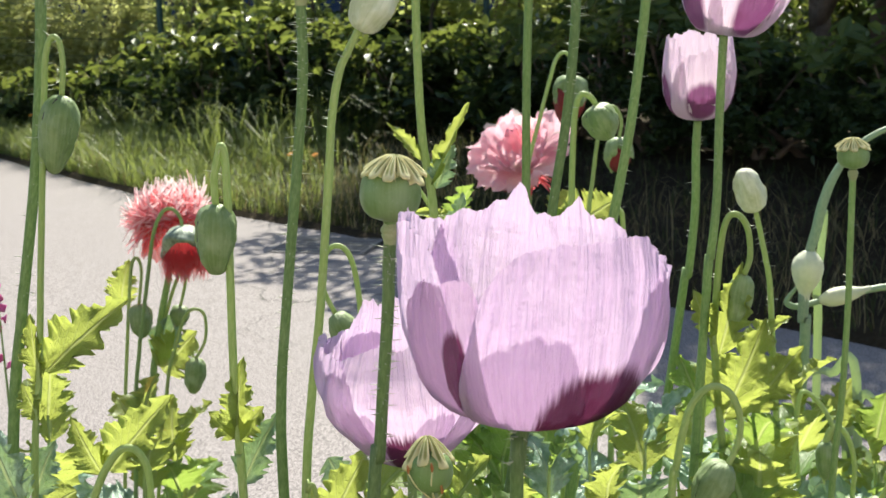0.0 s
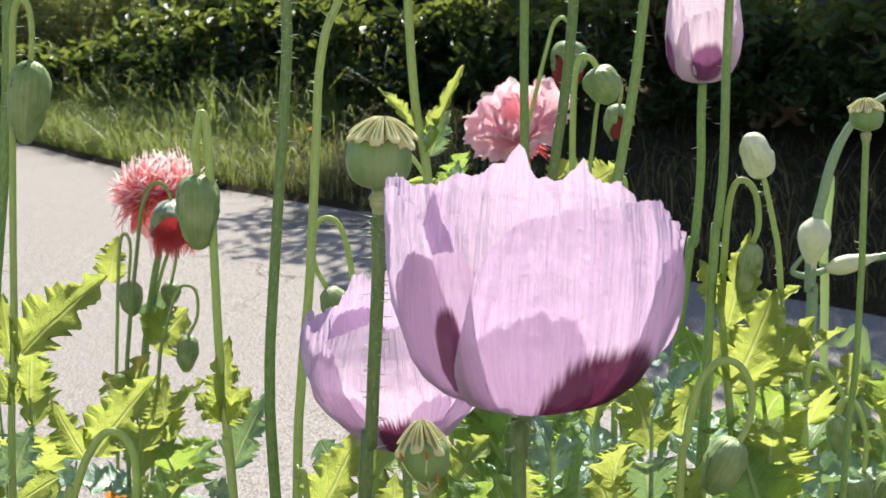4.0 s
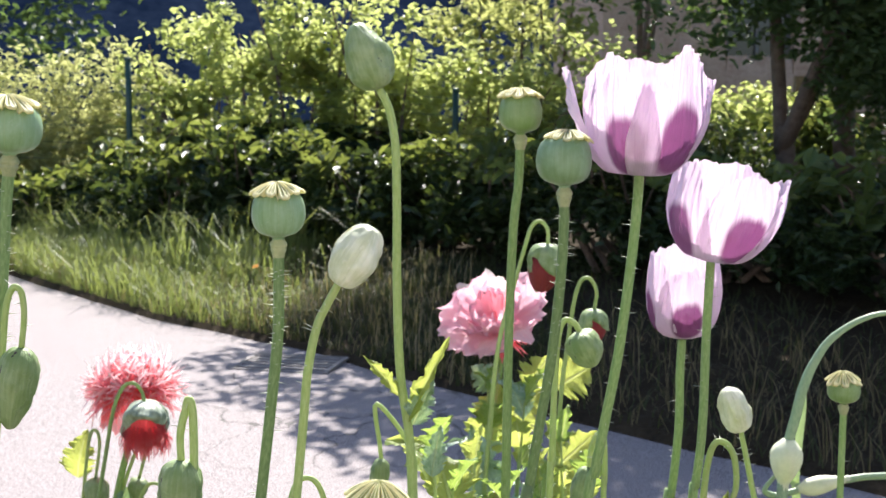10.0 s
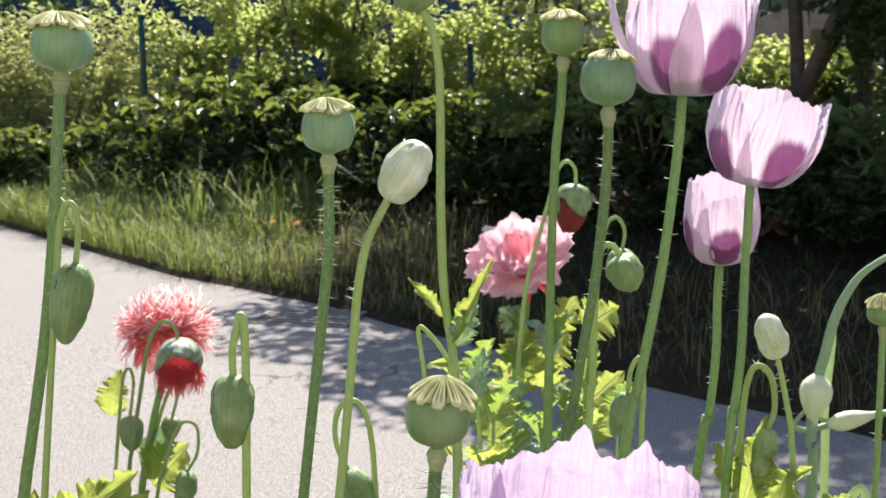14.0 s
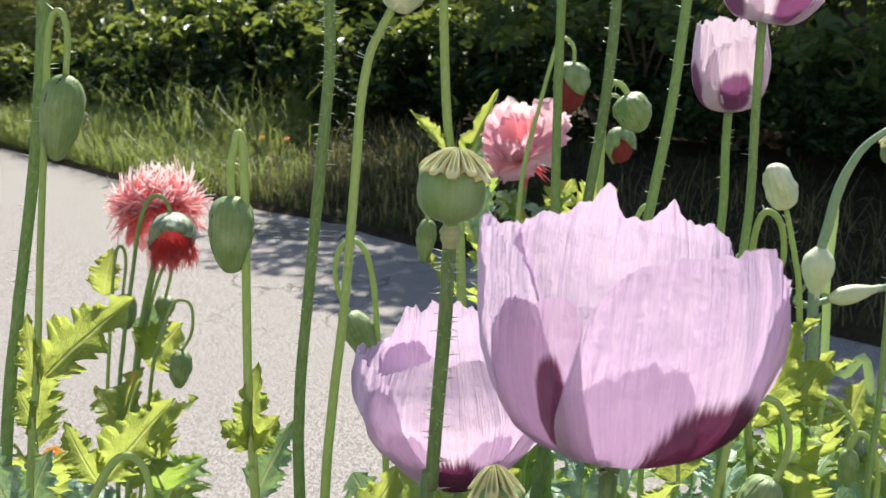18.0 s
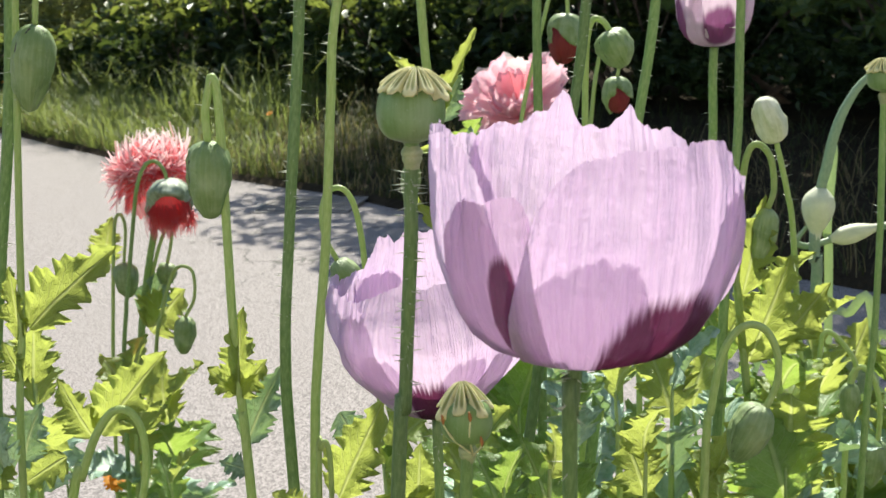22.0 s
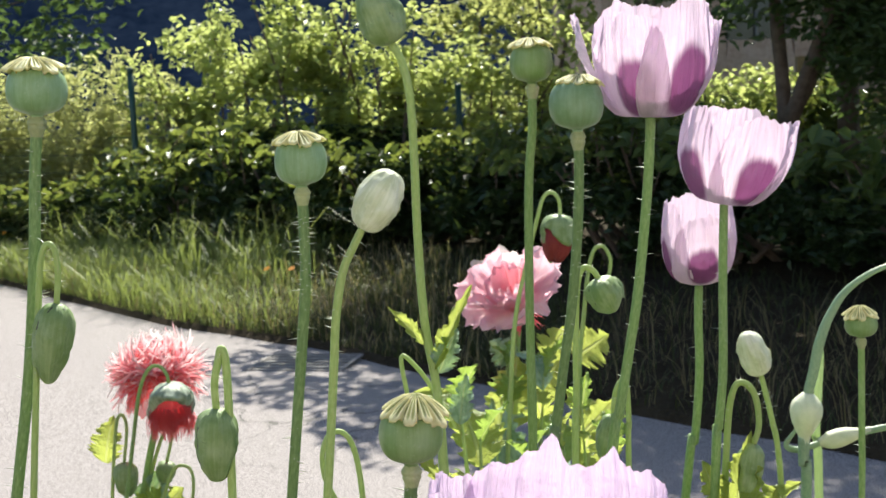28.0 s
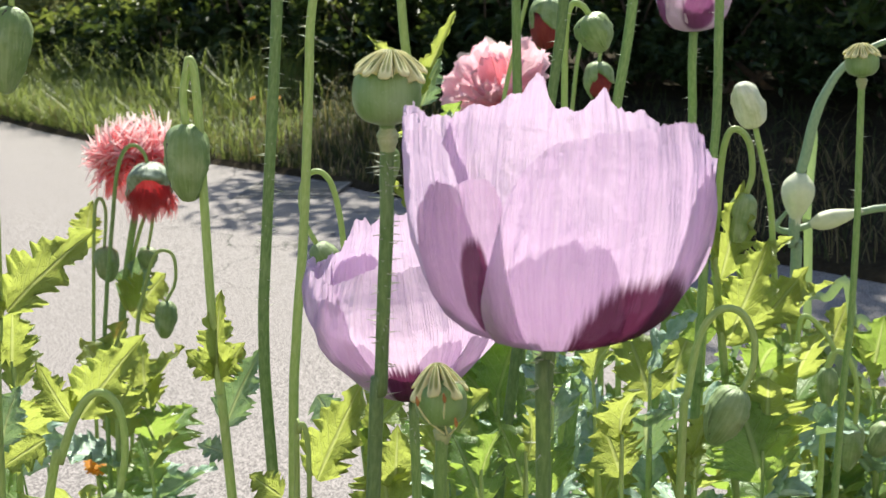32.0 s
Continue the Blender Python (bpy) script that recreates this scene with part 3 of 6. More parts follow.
def bud_body(parent, base, tip, radius, stem_r, burst, tone, seed):
    """Two wrinkled sepals that meet in a seam; petals squeeze out where it has burst."""
    rng = random.Random(seed)
    base, tip = Vector(base), Vector(tip)
    length = (tip - base).length
    turn = frame_of(tip - base, (rng.uniform(-0.3, 0.3), -1, 0)) @ Matrix.Rotation(rng.uniform(-0.5, 0.5), 4, "Z")
    shape = [(0.0, -0.005), (0.25, 0.0), (0.58, 0.04), (0.86, 0.14), (1.0, 0.30), (1.0, 0.45), (0.90, 0.62), (0.71, 0.78), (0.48, 0.90), (0.27, 0.975), (0.0, 1.0)]
    if tone == 1:
        shape = [(0.0, -0.005), (0.30, 0.0), (0.66, 0.06), (0.90, 0.18), (1.0, 0.36), (0.99, 0.54), (0.90, 0.70), (0.74, 0.83), (0.52, 0.93), (0.27, 0.985), (0.0, 1.0)]
    if burst == "fringe":
        turn = frame_of(tip - base, (0.12, -1, 0))
    elif burst:
        turn = turn @ Matrix.Rotation(rng.choice((-1, 1)) * 1.1, 4, "Z")
    elif tone == 0:
        inner = [(q.x * radius * 0.925, q.z * length * 0.98) for q in curve_points([(r, 0, z) for r, z in shape], 2)]
        v, f, t = revolve(inner, 18, relief=lambda a, s, r, z: (max(0.0, r) * (1 + 0.16 * noise.noise(Vector((math.cos(a), math.sin(a), z / radius * 0.7)) * 1.5 + Vector((seed * 1.7, 0, 0)))), z))
        link("bud_core", placed(v, base, turn), f, seam_dark, parent, t, "dark purple petals showing in the seam")
    whole = shape
    body = parent
    off = Vector((seed * 1.7, 0, 0))
    for half in (0, 1):
        def crumple(a, s, r, z, half=half):
            r = max(0.0, r)
            seam = abs(math.sin(a - half * math.pi)) ** 0.5
            q = Vector((math.cos(a), math.sin(a), z / radius * 0.7))
            long = Vector((math.cos(a) * 4, math.sin(a) * 4, z / radius * 0.8))
            crease = 0.025 * noise.noise(Vector((math.cos(a) * 9, math.sin(a) * 9, z / radius * 0.9)) + off) + 0.28 * max(0.0, s - 0.6) * math.sin(3 * a + seed) + 0.12 * max(0.0, s - 0.5) * math.sin(7 * a + seed)
            lump = (1.6 if tone == 1 else 1.0) * crease + 0.05 * noise.noise(long + off) * (1 - 0.5 * s) + 0.03 * noise.noise(long * 2.3 + off) + 0.16 * noise.noise(q * 1.5 + off) + 0.085 * noise.noise(q * 4 + off) + 0.035 * noise.noise(q * 11 + off)
            shrink = 0.16 * s ** 3 * math.cos(2 * a) if burst and burst != "fringe" else 0.0
            if burst == "fringe":
                z *= 1.25 - 0.80 * abs(math.sin(a)) ** 1.5
            z -= shrink * length
            return r * (0.955 + 0.045 * seam + lump + (0.02 if half else 0.0)), z + (0.02 * length * lump)
        part = whole if not burst else whole[:7] if burst == "fringe" else whole[:(6, 9)[half]]
        shape = [(q.x * radius, q.z * length) for q in curve_points([(r, 0, z) for r, z in part], 3)]
        v, f, t = revolve(shape, 22, half * math.pi - (0.03 if half or tone == 1 else -0.09), math.pi + (0.06 if half or tone == 1 else -0.06), crumple)
        material = (sepal_green, sepal_white, sepal_dark)[tone]
        ob = link("sepal", placed(v, base, turn), f, material, body, t)
        if burst:
            solid = ob.modifiers.new("thickness", "SOLIDIFY")
            solid.thickness = 0.0008
    if burst:
        material = {"red": red_petal, "crimson": crimson, "fringe": red_petal}[burst]
        core = [(0.55, 0.12), (0.86, 0.32), (0.93, 0.5), (0.88, 0.68), (0.70, 0.84), (0.42, 0.95), (0.0, 1.0)]
        core = [(q.x * radius * (0.97 if burst != "fringe" else 0.90), q.z * length) for q in curve_points([(r, 0, z) for r, z in core], 3)]
        v, f, t = revolve(core, 36, relief=lambda a, s, r, z: (max(0.0, r) * (1 + 0.05 * math.sin(9 * a + 4 * s) * s + 0.05 * noise.noise(Vector((math.cos(a) * 2, math.sin(a) * 2, s * 3)))), z + 0.03 * length * math.sin(7 * a) * s))
        link("crumpled_petals", placed(v, base, turn), f, material, parent, t, "crumpled petals pushing out of the bud")
        if burst == "fringe":
            pieces = []
            for k in range(420):
                a, s0 = rng.uniform(0, 6.283), rng.uniform(0.45, 0.8)
                r0, r1 = radius * rng.uniform(0.7, 0.92), radius * rng.uniform(0.6, 1.22)
                z1 = length * rng.uniform(0.80, 1.25)
                p = Vector((math.cos(a) * r0, math.sin(a) * r0, length * s0))
                q = Vector((math.cos(a) * r1, math.sin(a) * r1, z1))
                side = Vector((-math.sin(a), math.cos(a), 0)) * radius * 0.06
                mid = p.lerp(q, 0.6) + Vector((math.cos(a), math.sin(a), 0)) * radius * 0.15
                pieces.append(([p - side, p + side, mid + side * 0.9, mid - side * 0.9, q], [(0, 1, 2, 3), (3, 2, 4)], [(0.3, 0.3), (0.7, 0.3), (0.7, 0.7), (0.3, 0.7), (0.5, 1)]))
            v, f, t = merge(pieces)
            link("fringe", placed(v, base, turn), f, red_fringe, parent, t, "fringed red petal tips")["kind"] = "stuff"
    return body


def bud_poppy(points, axis, radius, stem_r=0.003, burst="", hairs=0, tone=0, label=""):
    path = grow(points, len(bpy.data.objects))
    seed = len(bpy.data.objects)
    kind = {"": "closed green poppy bud on a hooked stalk", "red": "poppy bud splitting open over red petals",
            "crimson": "dark poppy bud splitting over crimson petals", "fringe": "bursting poppy bud with fringed red petals"}[burst]
    if tone == 1:
        kind = "pale whitish poppy bud on a bent stalk"
    ob = thing("bud_poppy", path[-1], label or kind, "poppy", "poppies in the flower bed")
    v, f, t = tube(path, [stem_r * 0.75, stem_r * 0.82, stem_r * 0.86, stem_r * 0.95, stem_r * 1.15])
    link("stem", v, f, stem_pale if tone != 2 else stem_green, ob, t)
    bud_body(ob, axis[0], axis[1], radius, stem_r, burst, tone, seed)
    if hairs:
        bristles(ob, path, stem_r, hairs, seed)
    return ob


# radius of the cup over its height, as shares
BOWL = ((0.0, 0.01, 0.03, 0.07, 0.14, 0.24, 0.42, 0.60, 0.82, 1.0), (0.06, 0.30, 0.48, 0.64, 0.78, 0.885, 0.975, 1.0, 0.99, 0.95))
GLOBE = ((0.0, 0.02, 0.06, 0.12, 0.20, 0.30, 0.45, 0.65, 0.85, 1.0), (0.08, 0.36, 0.57, 0.74, 0.86, 0.94, 1.0, 1.0, 0.97, 0.95))
VASE = ((0.0, 0.03, 0.08, 0.15, 0.25, 0.36, 0.50, 0.64, 0.80, 1.0), (0.08, 0.24, 0.38, 0.51, 0.65, 0.79, 0.92, 1.0, 0.97, 0.83))
TULIP = ((0.0, 0.015, 0.05, 0.12, 0.20, 0.32, 0.5, 0.7, 0.85, 1.0), (0.08, 0.34, 0.58, 0.78, 0.90, 0.98, 1.0, 0.96, 0.90, 0.84))


def petal_sheet(size, tall, spec, seed, cup, dip=0.0, rows=44, cols=130):
    """One petal of a cup. at, half: its middle and half width in degrees (0 faces -y, positive to +x); rim: height as a share;
    left, right: how far the rim drops towards its corners; flare: outward lean of the rim; inner: radius as a share; tags: torn points. dip: how far the belly hangs below the stalk's end."""
    rng = random.Random(seed)
    off = Vector((rng.uniform(-9, 9), rng.uniform(-9, 9), rng.uniform(-9, 9)))
    at, half, rim = spec["at"], spec["half"], spec["rim"]
    left, right, flare, inner = spec.get("left", 0.1), spec.get("right", 0.1), spec.get("flare", 0.0), spec.get("inner", 1.0)
    tear, ruffle, spot = spec.get("tear", 1.0), spec.get("ruffle", 1.0), spec.get("spot", 0.0)
    tops = []
    for j in range(cols):
        u = 2 * j / (cols - 1) - 1
        top = 1 - left * max(0.0, (-u - 0.15) / 0.85) ** 2 - right * max(0.0, (u - 0.15) / 0.85) ** 2 - 0.20 * abs(u) ** 9
        jag = 0.05 * noise.noise(Vector((u * 3.2, 0, 0)) + off) + 0.03 * noise.noise(Vector((u * 8, 2, 0)) + off) + 0.012 * noise.noise(Vector((u * 19, 3, 0)) + off) + 0.006 * noise.noise(Vector((u * 45, 7, 0)) + off) + 0.004 * noise.noise(Vector((u * 95, 9, 0)) + off)
        jag -= 0.05 * max(0.0, noise.noise(Vector((u * 6.5, 14, 0)) + off) - 0.25)
        top = rim * (top + jag * tear)
        for place, high, thick in spec.get("tags", ()):
            top += high * math.exp(-((u - place) / thick) ** 2)
        tops.append(top)
    verts, uvs = [], []
    for i in range(rows):
        s = i / (rows - 1)
        for j in range(cols):
            u = 2 * j / (cols - 1) - 1
            h = tops[j] * s ** 1.45
            r = size * inner * float(np.interp(h, cup[0], cup[1])) * (1 + 0.03 * noise.noise(Vector((u * 1.5, s * 1.5, 6)) + off)) + size * flare * s ** 2.6
            a = radians(at + u * half * float(np.interp(s, (0, 0.15, 0.35, 0.6, 0.81, 1.0), (1.2, 1.3, 1.25, 1.18, 1.08, 1.0))))
            wave = 0.07 * noise.noise(Vector((u * 2.4, s * 1.6, 0)) + off) + 0.035 * s * noise.noise(Vector((u * 7, s * 2.2, 4)) + off) + 0.016 * noise.noise(Vector((u * 13, s * 2.4, 5)) + off)
            wave += 0.018 * s ** 2 * noise.noise(Vector((u * 30, s * 4, 8)) + off) + 0.004 * noise.noise(Vector((u * 44, s * 4.0, 2)) + off) + 0.012 * s ** 6 * noise.noise(Vector((u * 60, 3, 1)) + off)
            r += ruffle * size * wave * (0.25 + s) * min(1.0, s * 5)
            verts.append(Vector((r * math.sin(a), -r * math.cos(a), tall * h + size * 0.02 * math.sin(u * 3) * s - size * dip * math.exp(-((r / size - 0.55) / 0.3) ** 2) * (1 - s))))
            uvs.append((0.5 + 0.5 * (u - spot), s))
    faces = [(i * cols + j, i * cols + j + 1, (i + 1) * cols + j + 1, (i + 1) * cols + j) for i in range(rows - 1) for j in range(cols - 1)]
    return verts, faces, uvs


def flower_poppy(points, size, tall, petals, axis, stem_r, hairs=0, label="", pod=0.4, cup=BOWL, dip=0.0):
    """Open cup of overlapping thin petals round a young capsule with stamens."""
    path = grow(points, len(bpy.data.objects))
    seed = len(bpy.data.objects)
    ob = thing("flowering_poppy", path[-1], label, "poppy", "poppies in the flower bed")
    v, f, t = tube(path, [stem_r * 0.9, stem_r * 0.9, stem_r * 0.92, stem_r, stem_r * 1.2])
    link("stem", v, f, stem_dark if hairs >= 40 else stem_green, ob, t)
    top = Vector(points[0])
    turn = frame_of(axis, (0, -1, 0))
    x = Vector((1, 0, 0)) - Vector(axis).normalized() * Vector(axis).normalized().x
    x.normalize()
    z = Vector(axis).normalized()
    turn = Matrix((x, z.cross(x), z)).transposed().to_4x4()
    for n, (material, spec) in enumerate(petals):
        v, f, t = petal_sheet(size, tall, spec, seed * 7 + n, cup, dip)
        link("petal", placed(v, top, turn), f, material, ob, t)
    pr = size * 0.24
    shape = [(0.3, 0), (0.7, 0.5), (1, 1.2), (0.95, 1.9), (0.6, 2.2), (1.1, 2.25), (1.0, 2.4), (0, 2.5)]
    v, f, t = revolve([(r * pr, q * pr * pod * 2) for r, q in shape], 22)
    link("seed_capsule", placed(v, top, turn), f, capsule_green, ob, t)
    rng, pieces = random.Random(seed), []
    for k in range(44):
        a, lean = rng.uniform(0, 6.283), rng.uniform(0.5, 1.0)
        r1, z1 = pr * 0.4, 0.0
        r2, z2 = pr * (1.0 + 0.9 * lean), tall * rng.uniform(0.16, 0.24)
        d = Vector((math.cos(a), math.sin(a), 0))
        e = Vector((-d.y, d.x, 0)) * 0.0003
        p, q = d * r1 + Vector((0, 0, z1)), d * r2 + Vector((0, 0, z2))
        w = Vector((0, 0, 0.0014))
        pieces.append(([p + e, p - e, q - e, q + e, q - e * 3 - w, q + e * 3 - w, q + e * 3 + w, q - e * 3 + w], [(0, 1, 2, 3), (4, 5, 6, 7)], [(0, 0)] * 8))
    v, f, t = merge(pieces)
    link("stamens", placed(v, top, turn), f, crown_cream, ob, t, "ring of cream stamens")["kind"] = "stuff"
    if hairs:
        bristles(ob, path, stem_r, hairs, seed)
    return ob


# ---- leaves: a few lobed, toothed blades that all leaves share ----
def leaf_mesh(name, material, seed, lobes, depth, teeth=0.5, curl=0.25):
    """Unit leaf along +x from 0 to 1, half width 0.5, face up along z: broad clasping base, forward lobes, each with small teeth."""
    rows, cols = 110, 13
    off = Vector((seed * 3.1, 0, 0))
    verts, uvs = [], []
    for i in range(rows):
        s = i / (rows - 1)
        wide = float(np.interp(s, (0.0, 0.05, 0.18, 0.36, 0.58, 0.78, 0.92, 1.0), (0.14, 0.36, 0.47, 0.50, 0.42, 0.27, 0.13, 0.0)))
        for j in range(cols):
            u = 2 * j / (cols - 1) - 1
            side = 1 if u > 0 else 0
            turn = s * lobes * (1.15 - 0.15 * s) + 0.35 * side + 0.22 * noise.noise(Vector((s * 3, side, 0)) + off)
            saw = turn % 1.0
            notch = math.exp(-(min(saw, 1 - saw) / 0.15) ** 2) * (0.85 + 0.6 * noise.noise(Vector((round(turn), side, 3)) + off))
            tooth = (turn * 3.4 + 0.3 * side) % 1.0
            tip = tooth / 0.7 if tooth < 0.7 else (1 - tooth) / 0.3
            rim = (1 - depth * notch * min(1.0, 0.3 + s * 3)) * (1 - 0.24 * teeth * (1 - tip) * (0.8 + 0.7 * noise.noise(Vector((round(turn * 3.4), side * 5, 1)) + off)))
            y = u * wide * (1 - (1 - rim) * abs(u) ** 1.6)
            forward = 0.30 * abs(u) ** 1.5 * wide * rim * (1 - s)
            ruff = 0.045 * abs(u) ** 2.2 * math.sin(turn * 6.283) + 0.17 * noise.noise(Vector((s * 3.2, u * 1.3, 0)) + off) * abs(u) + 0.05 * noise.noise(Vector((s * 9, u * 3.5, 2)) + off) * abs(u) + 0.06 * abs(u) ** 4 * noise.noise(Vector((s * 16, u * 2, 6)) + off)
            z = 0.30 * abs(u) * wide + ruff - curl * (s - 0.35) ** 2 * 0.8 + curl * 0.1
            verts.append((s * 0.97 + forward, y, z))
            uvs.append((j / (cols - 1), s))
    faces = [(i * cols + j, i * cols + j + 1, (i + 1) * cols + j + 1, (i + 1) * cols + j) for i in range(rows - 1) for j in range(cols - 1)]
    data = bpy.data.meshes.new(name)
    data.from_pydata(verts, [], faces)
    data.polygons.foreach_set("use_smooth", [True] * len(data.polygons))
    loops = np.empty(len(data.loops), dtype=np.int32)
    data.loops.foreach_get("vertex_index", loops)
    data.uv_layers.new(name="UVMap").data.foreach_set("uv", np.asarray(uvs, dtype=np.float32)[loops].ravel())
    data.materials.append(material)
    return data


LEAVES = [[leaf_mesh("poppy_leaf", m, 5 + 3 * k, lobes, depth, 1.0, curl) for k, (lobes, depth, curl) in
           enumerate(((3.3, 0.62, 0.3), (4.0, 0.56, 0.7), (2.9, 0.64, 0.15), (3.6, 0.6, 1.1)))] for m in LEAF_MATS]


def leaf_between(parent, base, tip, width, tone=0, kind=0, face=(0, -0.6, 0.8), flip=1):
    """A leaf from its base to its tip; face is the way its upper side looks."""
    base, tip = Vector(base), Vector(tip)
    along = tip - base
    x = along.normalized()
    z = Vector(face) - x * x.dot(Vector(face))
    z = z.normalized() if z.length > 1e-4 else Vector((0, 0, 1))
    turn = Matrix((x, z.cross(x), z)).transposed().to_4x4()
    length = along.length
    m = Matrix.Translation(base) @ turn @ Matrix.Diagonal((length, width * flip, length * 0.8, 1))
    data = LEAVES[tone][kind % 4]
    ob = new("leaf", data)
    ob.parent = parent
    ob.matrix_parent_inverse = Matrix.Translation(-parent.location)
    ob.matrix_basis = m
    return ob


def leafy_poppy(top, length, seed):
    """A young leafy shoot: a stalk with clasping lobed leaves, lime above and glaucous below."""
    rng = random.Random(seed * 31)
    top = Vector(top)
    foot = Vector((top.x + rng.uniform(-0.05, 0.05), top.y + rng.uniform(-0.03, 0.06), BED_Z - 0.01))
    ob = thing("leafy_poppy", foot, "leafy young poppy shoot with lobed green leaves", "poppy", "leafy poppy shoots in the bed")
    path = [top, top.lerp(foot, 0.3) + Vector((rng.uniform(-0.01, 0.01), 0, 0)), foot]
    v, f, t = tube(path, [0.0009, 0.0032, 0.0045, 0.0055], 8, 8)
    link("stem", v, f, stem_pale, ob, t)
    count = 13
    for k in range(count):
        drop = (0.004 if k < 2 else 0.02) + 0.36 * (k / count) ** 1.15
        base = top + (path[1] - top) * min(1.0, drop / max(0.05, (path[1] - top).length))
        base.z = top.z - drop
        a = k * 2.4 + rng.uniform(-0.4, 0.4)
        rise = rng.uniform(0.6, 1.2) - 1.2 * k / count + (0.3 if k < 2 else 0.0)
        size = length * (0.55 + 0.55 * k / count) * rng.uniform(0.8, 1.15)
        d = Vector((math.cos(a) * math.cos(rise), math.sin(a) * math.cos(rise), math.sin(rise)))
        tip = base + d * size
        if tip.y < 0.30:
            continue
        pick = rng.random() + 0.9 * k / count
        tone = 0 if pick < 0.52 else 2 if pick < 0.92 else 1
        leaf_between(ob, base, tip, size * rng.uniform(0.8, 1.05), tone, rng.randrange(4), (-d.x * 0.6 + rng.uniform(-0.3, 0.3), -d.y * 0.6 + rng.uniform(-0.3, 0.3), 1.0 - 0.5 * rise))
    return ob


# ---- the setting: road, verge, hedge, trees ----
EDGE = ((-14.0, 24.0), (-3.3, 9.4), (-1.5, 7.05), (-0.63, 6.25), (0.08, 5.35), (0.84, 4.5), (1.3, 4.03), (3.2, 2.2), (9.0, -3.5), (20.0, -15.0))


def edge_y(x):
    """The far edge of the road."""
    return float(np.interp(x, [p[0] for p in EDGE], [p[1] for p in EDGE]))


def verge_z(x, d):
    """Height of the ground d metres beyond the road's far edge."""
    rise = 0.22 * min(1.0, max(0.0, d) / 2.2) ** 1.3
    return 0.015 + rise + 0.05 * noise.noise(Vector((x * 0.9, d * 0.9, 0))) * min(1.0, d * 2) - max(0.0, d - 5.0) * 0.04


def asphalt():
    n = Nodes("worn_asphalt")
    grit, patch, grain = n.noise(170.0, 3.0), n.noise(0.9, 5.0), n.noise(75.0, 4.0)
    colour = n.mix(n.step(grit, 0.37, 0.63), (0.105, 0.091, 0.093), (0.37, 0.325, 0.328))
    colour = n.mix(n.math("MULTIPLY", n.step(patch, 0.42, 0.7), 0.3), colour, (0.25, 0.223, 0.226))
    colour = n.mix(n.math("MULTIPLY", n.step(grain, 0.5, 0.64), 0.4), colour, (0.35, 0.308, 0.312))
    warp = n.add("VectorMath", i0=n.coord(), i1=n.add("CombineXYZ", i0=n.noise(1.6, 4.0), i1=n.noise(2.1, 4.0)).outputs[0])
    cell = n.add("TexVoronoi", Vector=warp.outputs[0], Scale=1.5)
    cell.feature = "DISTANCE_TO_EDGE"
    away = n.add("VectorMath", i0=n.coord(), i1=(-0.3, 5.0, 0.0))
    away.operation = "DISTANCE"
    crack = n.math("MULTIPLY", n.step(cell.outputs[0], 0.012, 0.004), n.step(away.outputs["Value"], 1.15, 0.6))
    colour = n.mix(n.math("MULTIPLY", crack, 0.8), colour, (0.07, 0.065, 0.06))
    relief = n.math("SUBTRACT", n.math("MULTIPLY", grit, 0.4), crack)
    return n.finish(colour, 0.85, relief, 0.6, 0.004, gloss=0.3)


road_mat = asphalt()
soil_mat = plain("dark_garden_soil", (0.035, 0.026, 0.018), (0.09, 0.066, 0.045), 14, 0.95, 0.8, 0.01, vary=0.0, gloss=0.08)
verge_mat = plain("verge_earth_and_moss", (0.022, 0.016, 0.010), (0.055, 0.041, 0.025), 6, 0.95, 0.8, 0.02, vary=0.0, gloss=0.08)
land_mat = plain("far_meadow", (0.05, 0.08, 0.025), (0.09, 0.12, 0.04), 0.05, 0.95, 0.5, 0.05, vary=0.0)
bark_mat = plain("grey_brown_bark", (0.09, 0.06, 0.045), (0.22, 0.16, 0.125), 18, 0.9, 0.9, 0.01)
iron_mat = plain("dark_cast_iron", (0.17, 0.155, 0.15), (0.30, 0.27, 0.26), 40, 0.8, 0.5, 0.002, gloss=0.2)
post_mat = plain("green_coated_steel", (0.006, 0.035, 0.03), (0.012, 0.055, 0.045), 30, 0.45, 0.2)


def sheet(name, xs, ys, height, material, label, category, kind="structure"):
    verts = [(x, y, height(x, y)) for y in ys for x in xs]
    w = len(xs)
    faces = [(j * w + i, j * w + i + 1, (j + 1) * w + i + 1, (j + 1) * w + i) for j in range(len(ys) - 1) for i in range(w - 1)]
    return tagged(link(name, verts, faces, material), label, category, "", kind)


def spread(*stops):
    out = []
    for a, b, n in stops:
        out += [a + (b - a) * k / n for k in range(n)]
    return out + [stops[-1][1]]


sheet("ground", spread((-900, -40, 8), (-40, 40, 16), (40, 900, 8)), spread((-900, -40, 8), (-40, 30, 14), (30, 900, 10)), lambda x, y: -0.06 - max(0, y - 16) * 0.05 * (y < 60) - (2.2 if y >= 60 else 0), land_mat, "meadow ground reaching to the valley", "ground")
road_verts = []
cols = spread((-14, -4, 12), (-4, 2, 40), (2, 20, 14))
for x in cols:
    far = edge_y(x) + 0.05 * noise.noise(Vector((x * 3, 0, 0))) + 0.02 * noise.noise(Vector((x * 11, 0, 0)))
    near = min(1.95, far - 3.0)
    for k in range(9):
        y = near + (far - near) * k / 8
        road_verts.append((x, y, 0.004 * noise.noise(Vector((x * 0.5, y * 0.5, 2))) - 0.012 * (k == 8)))
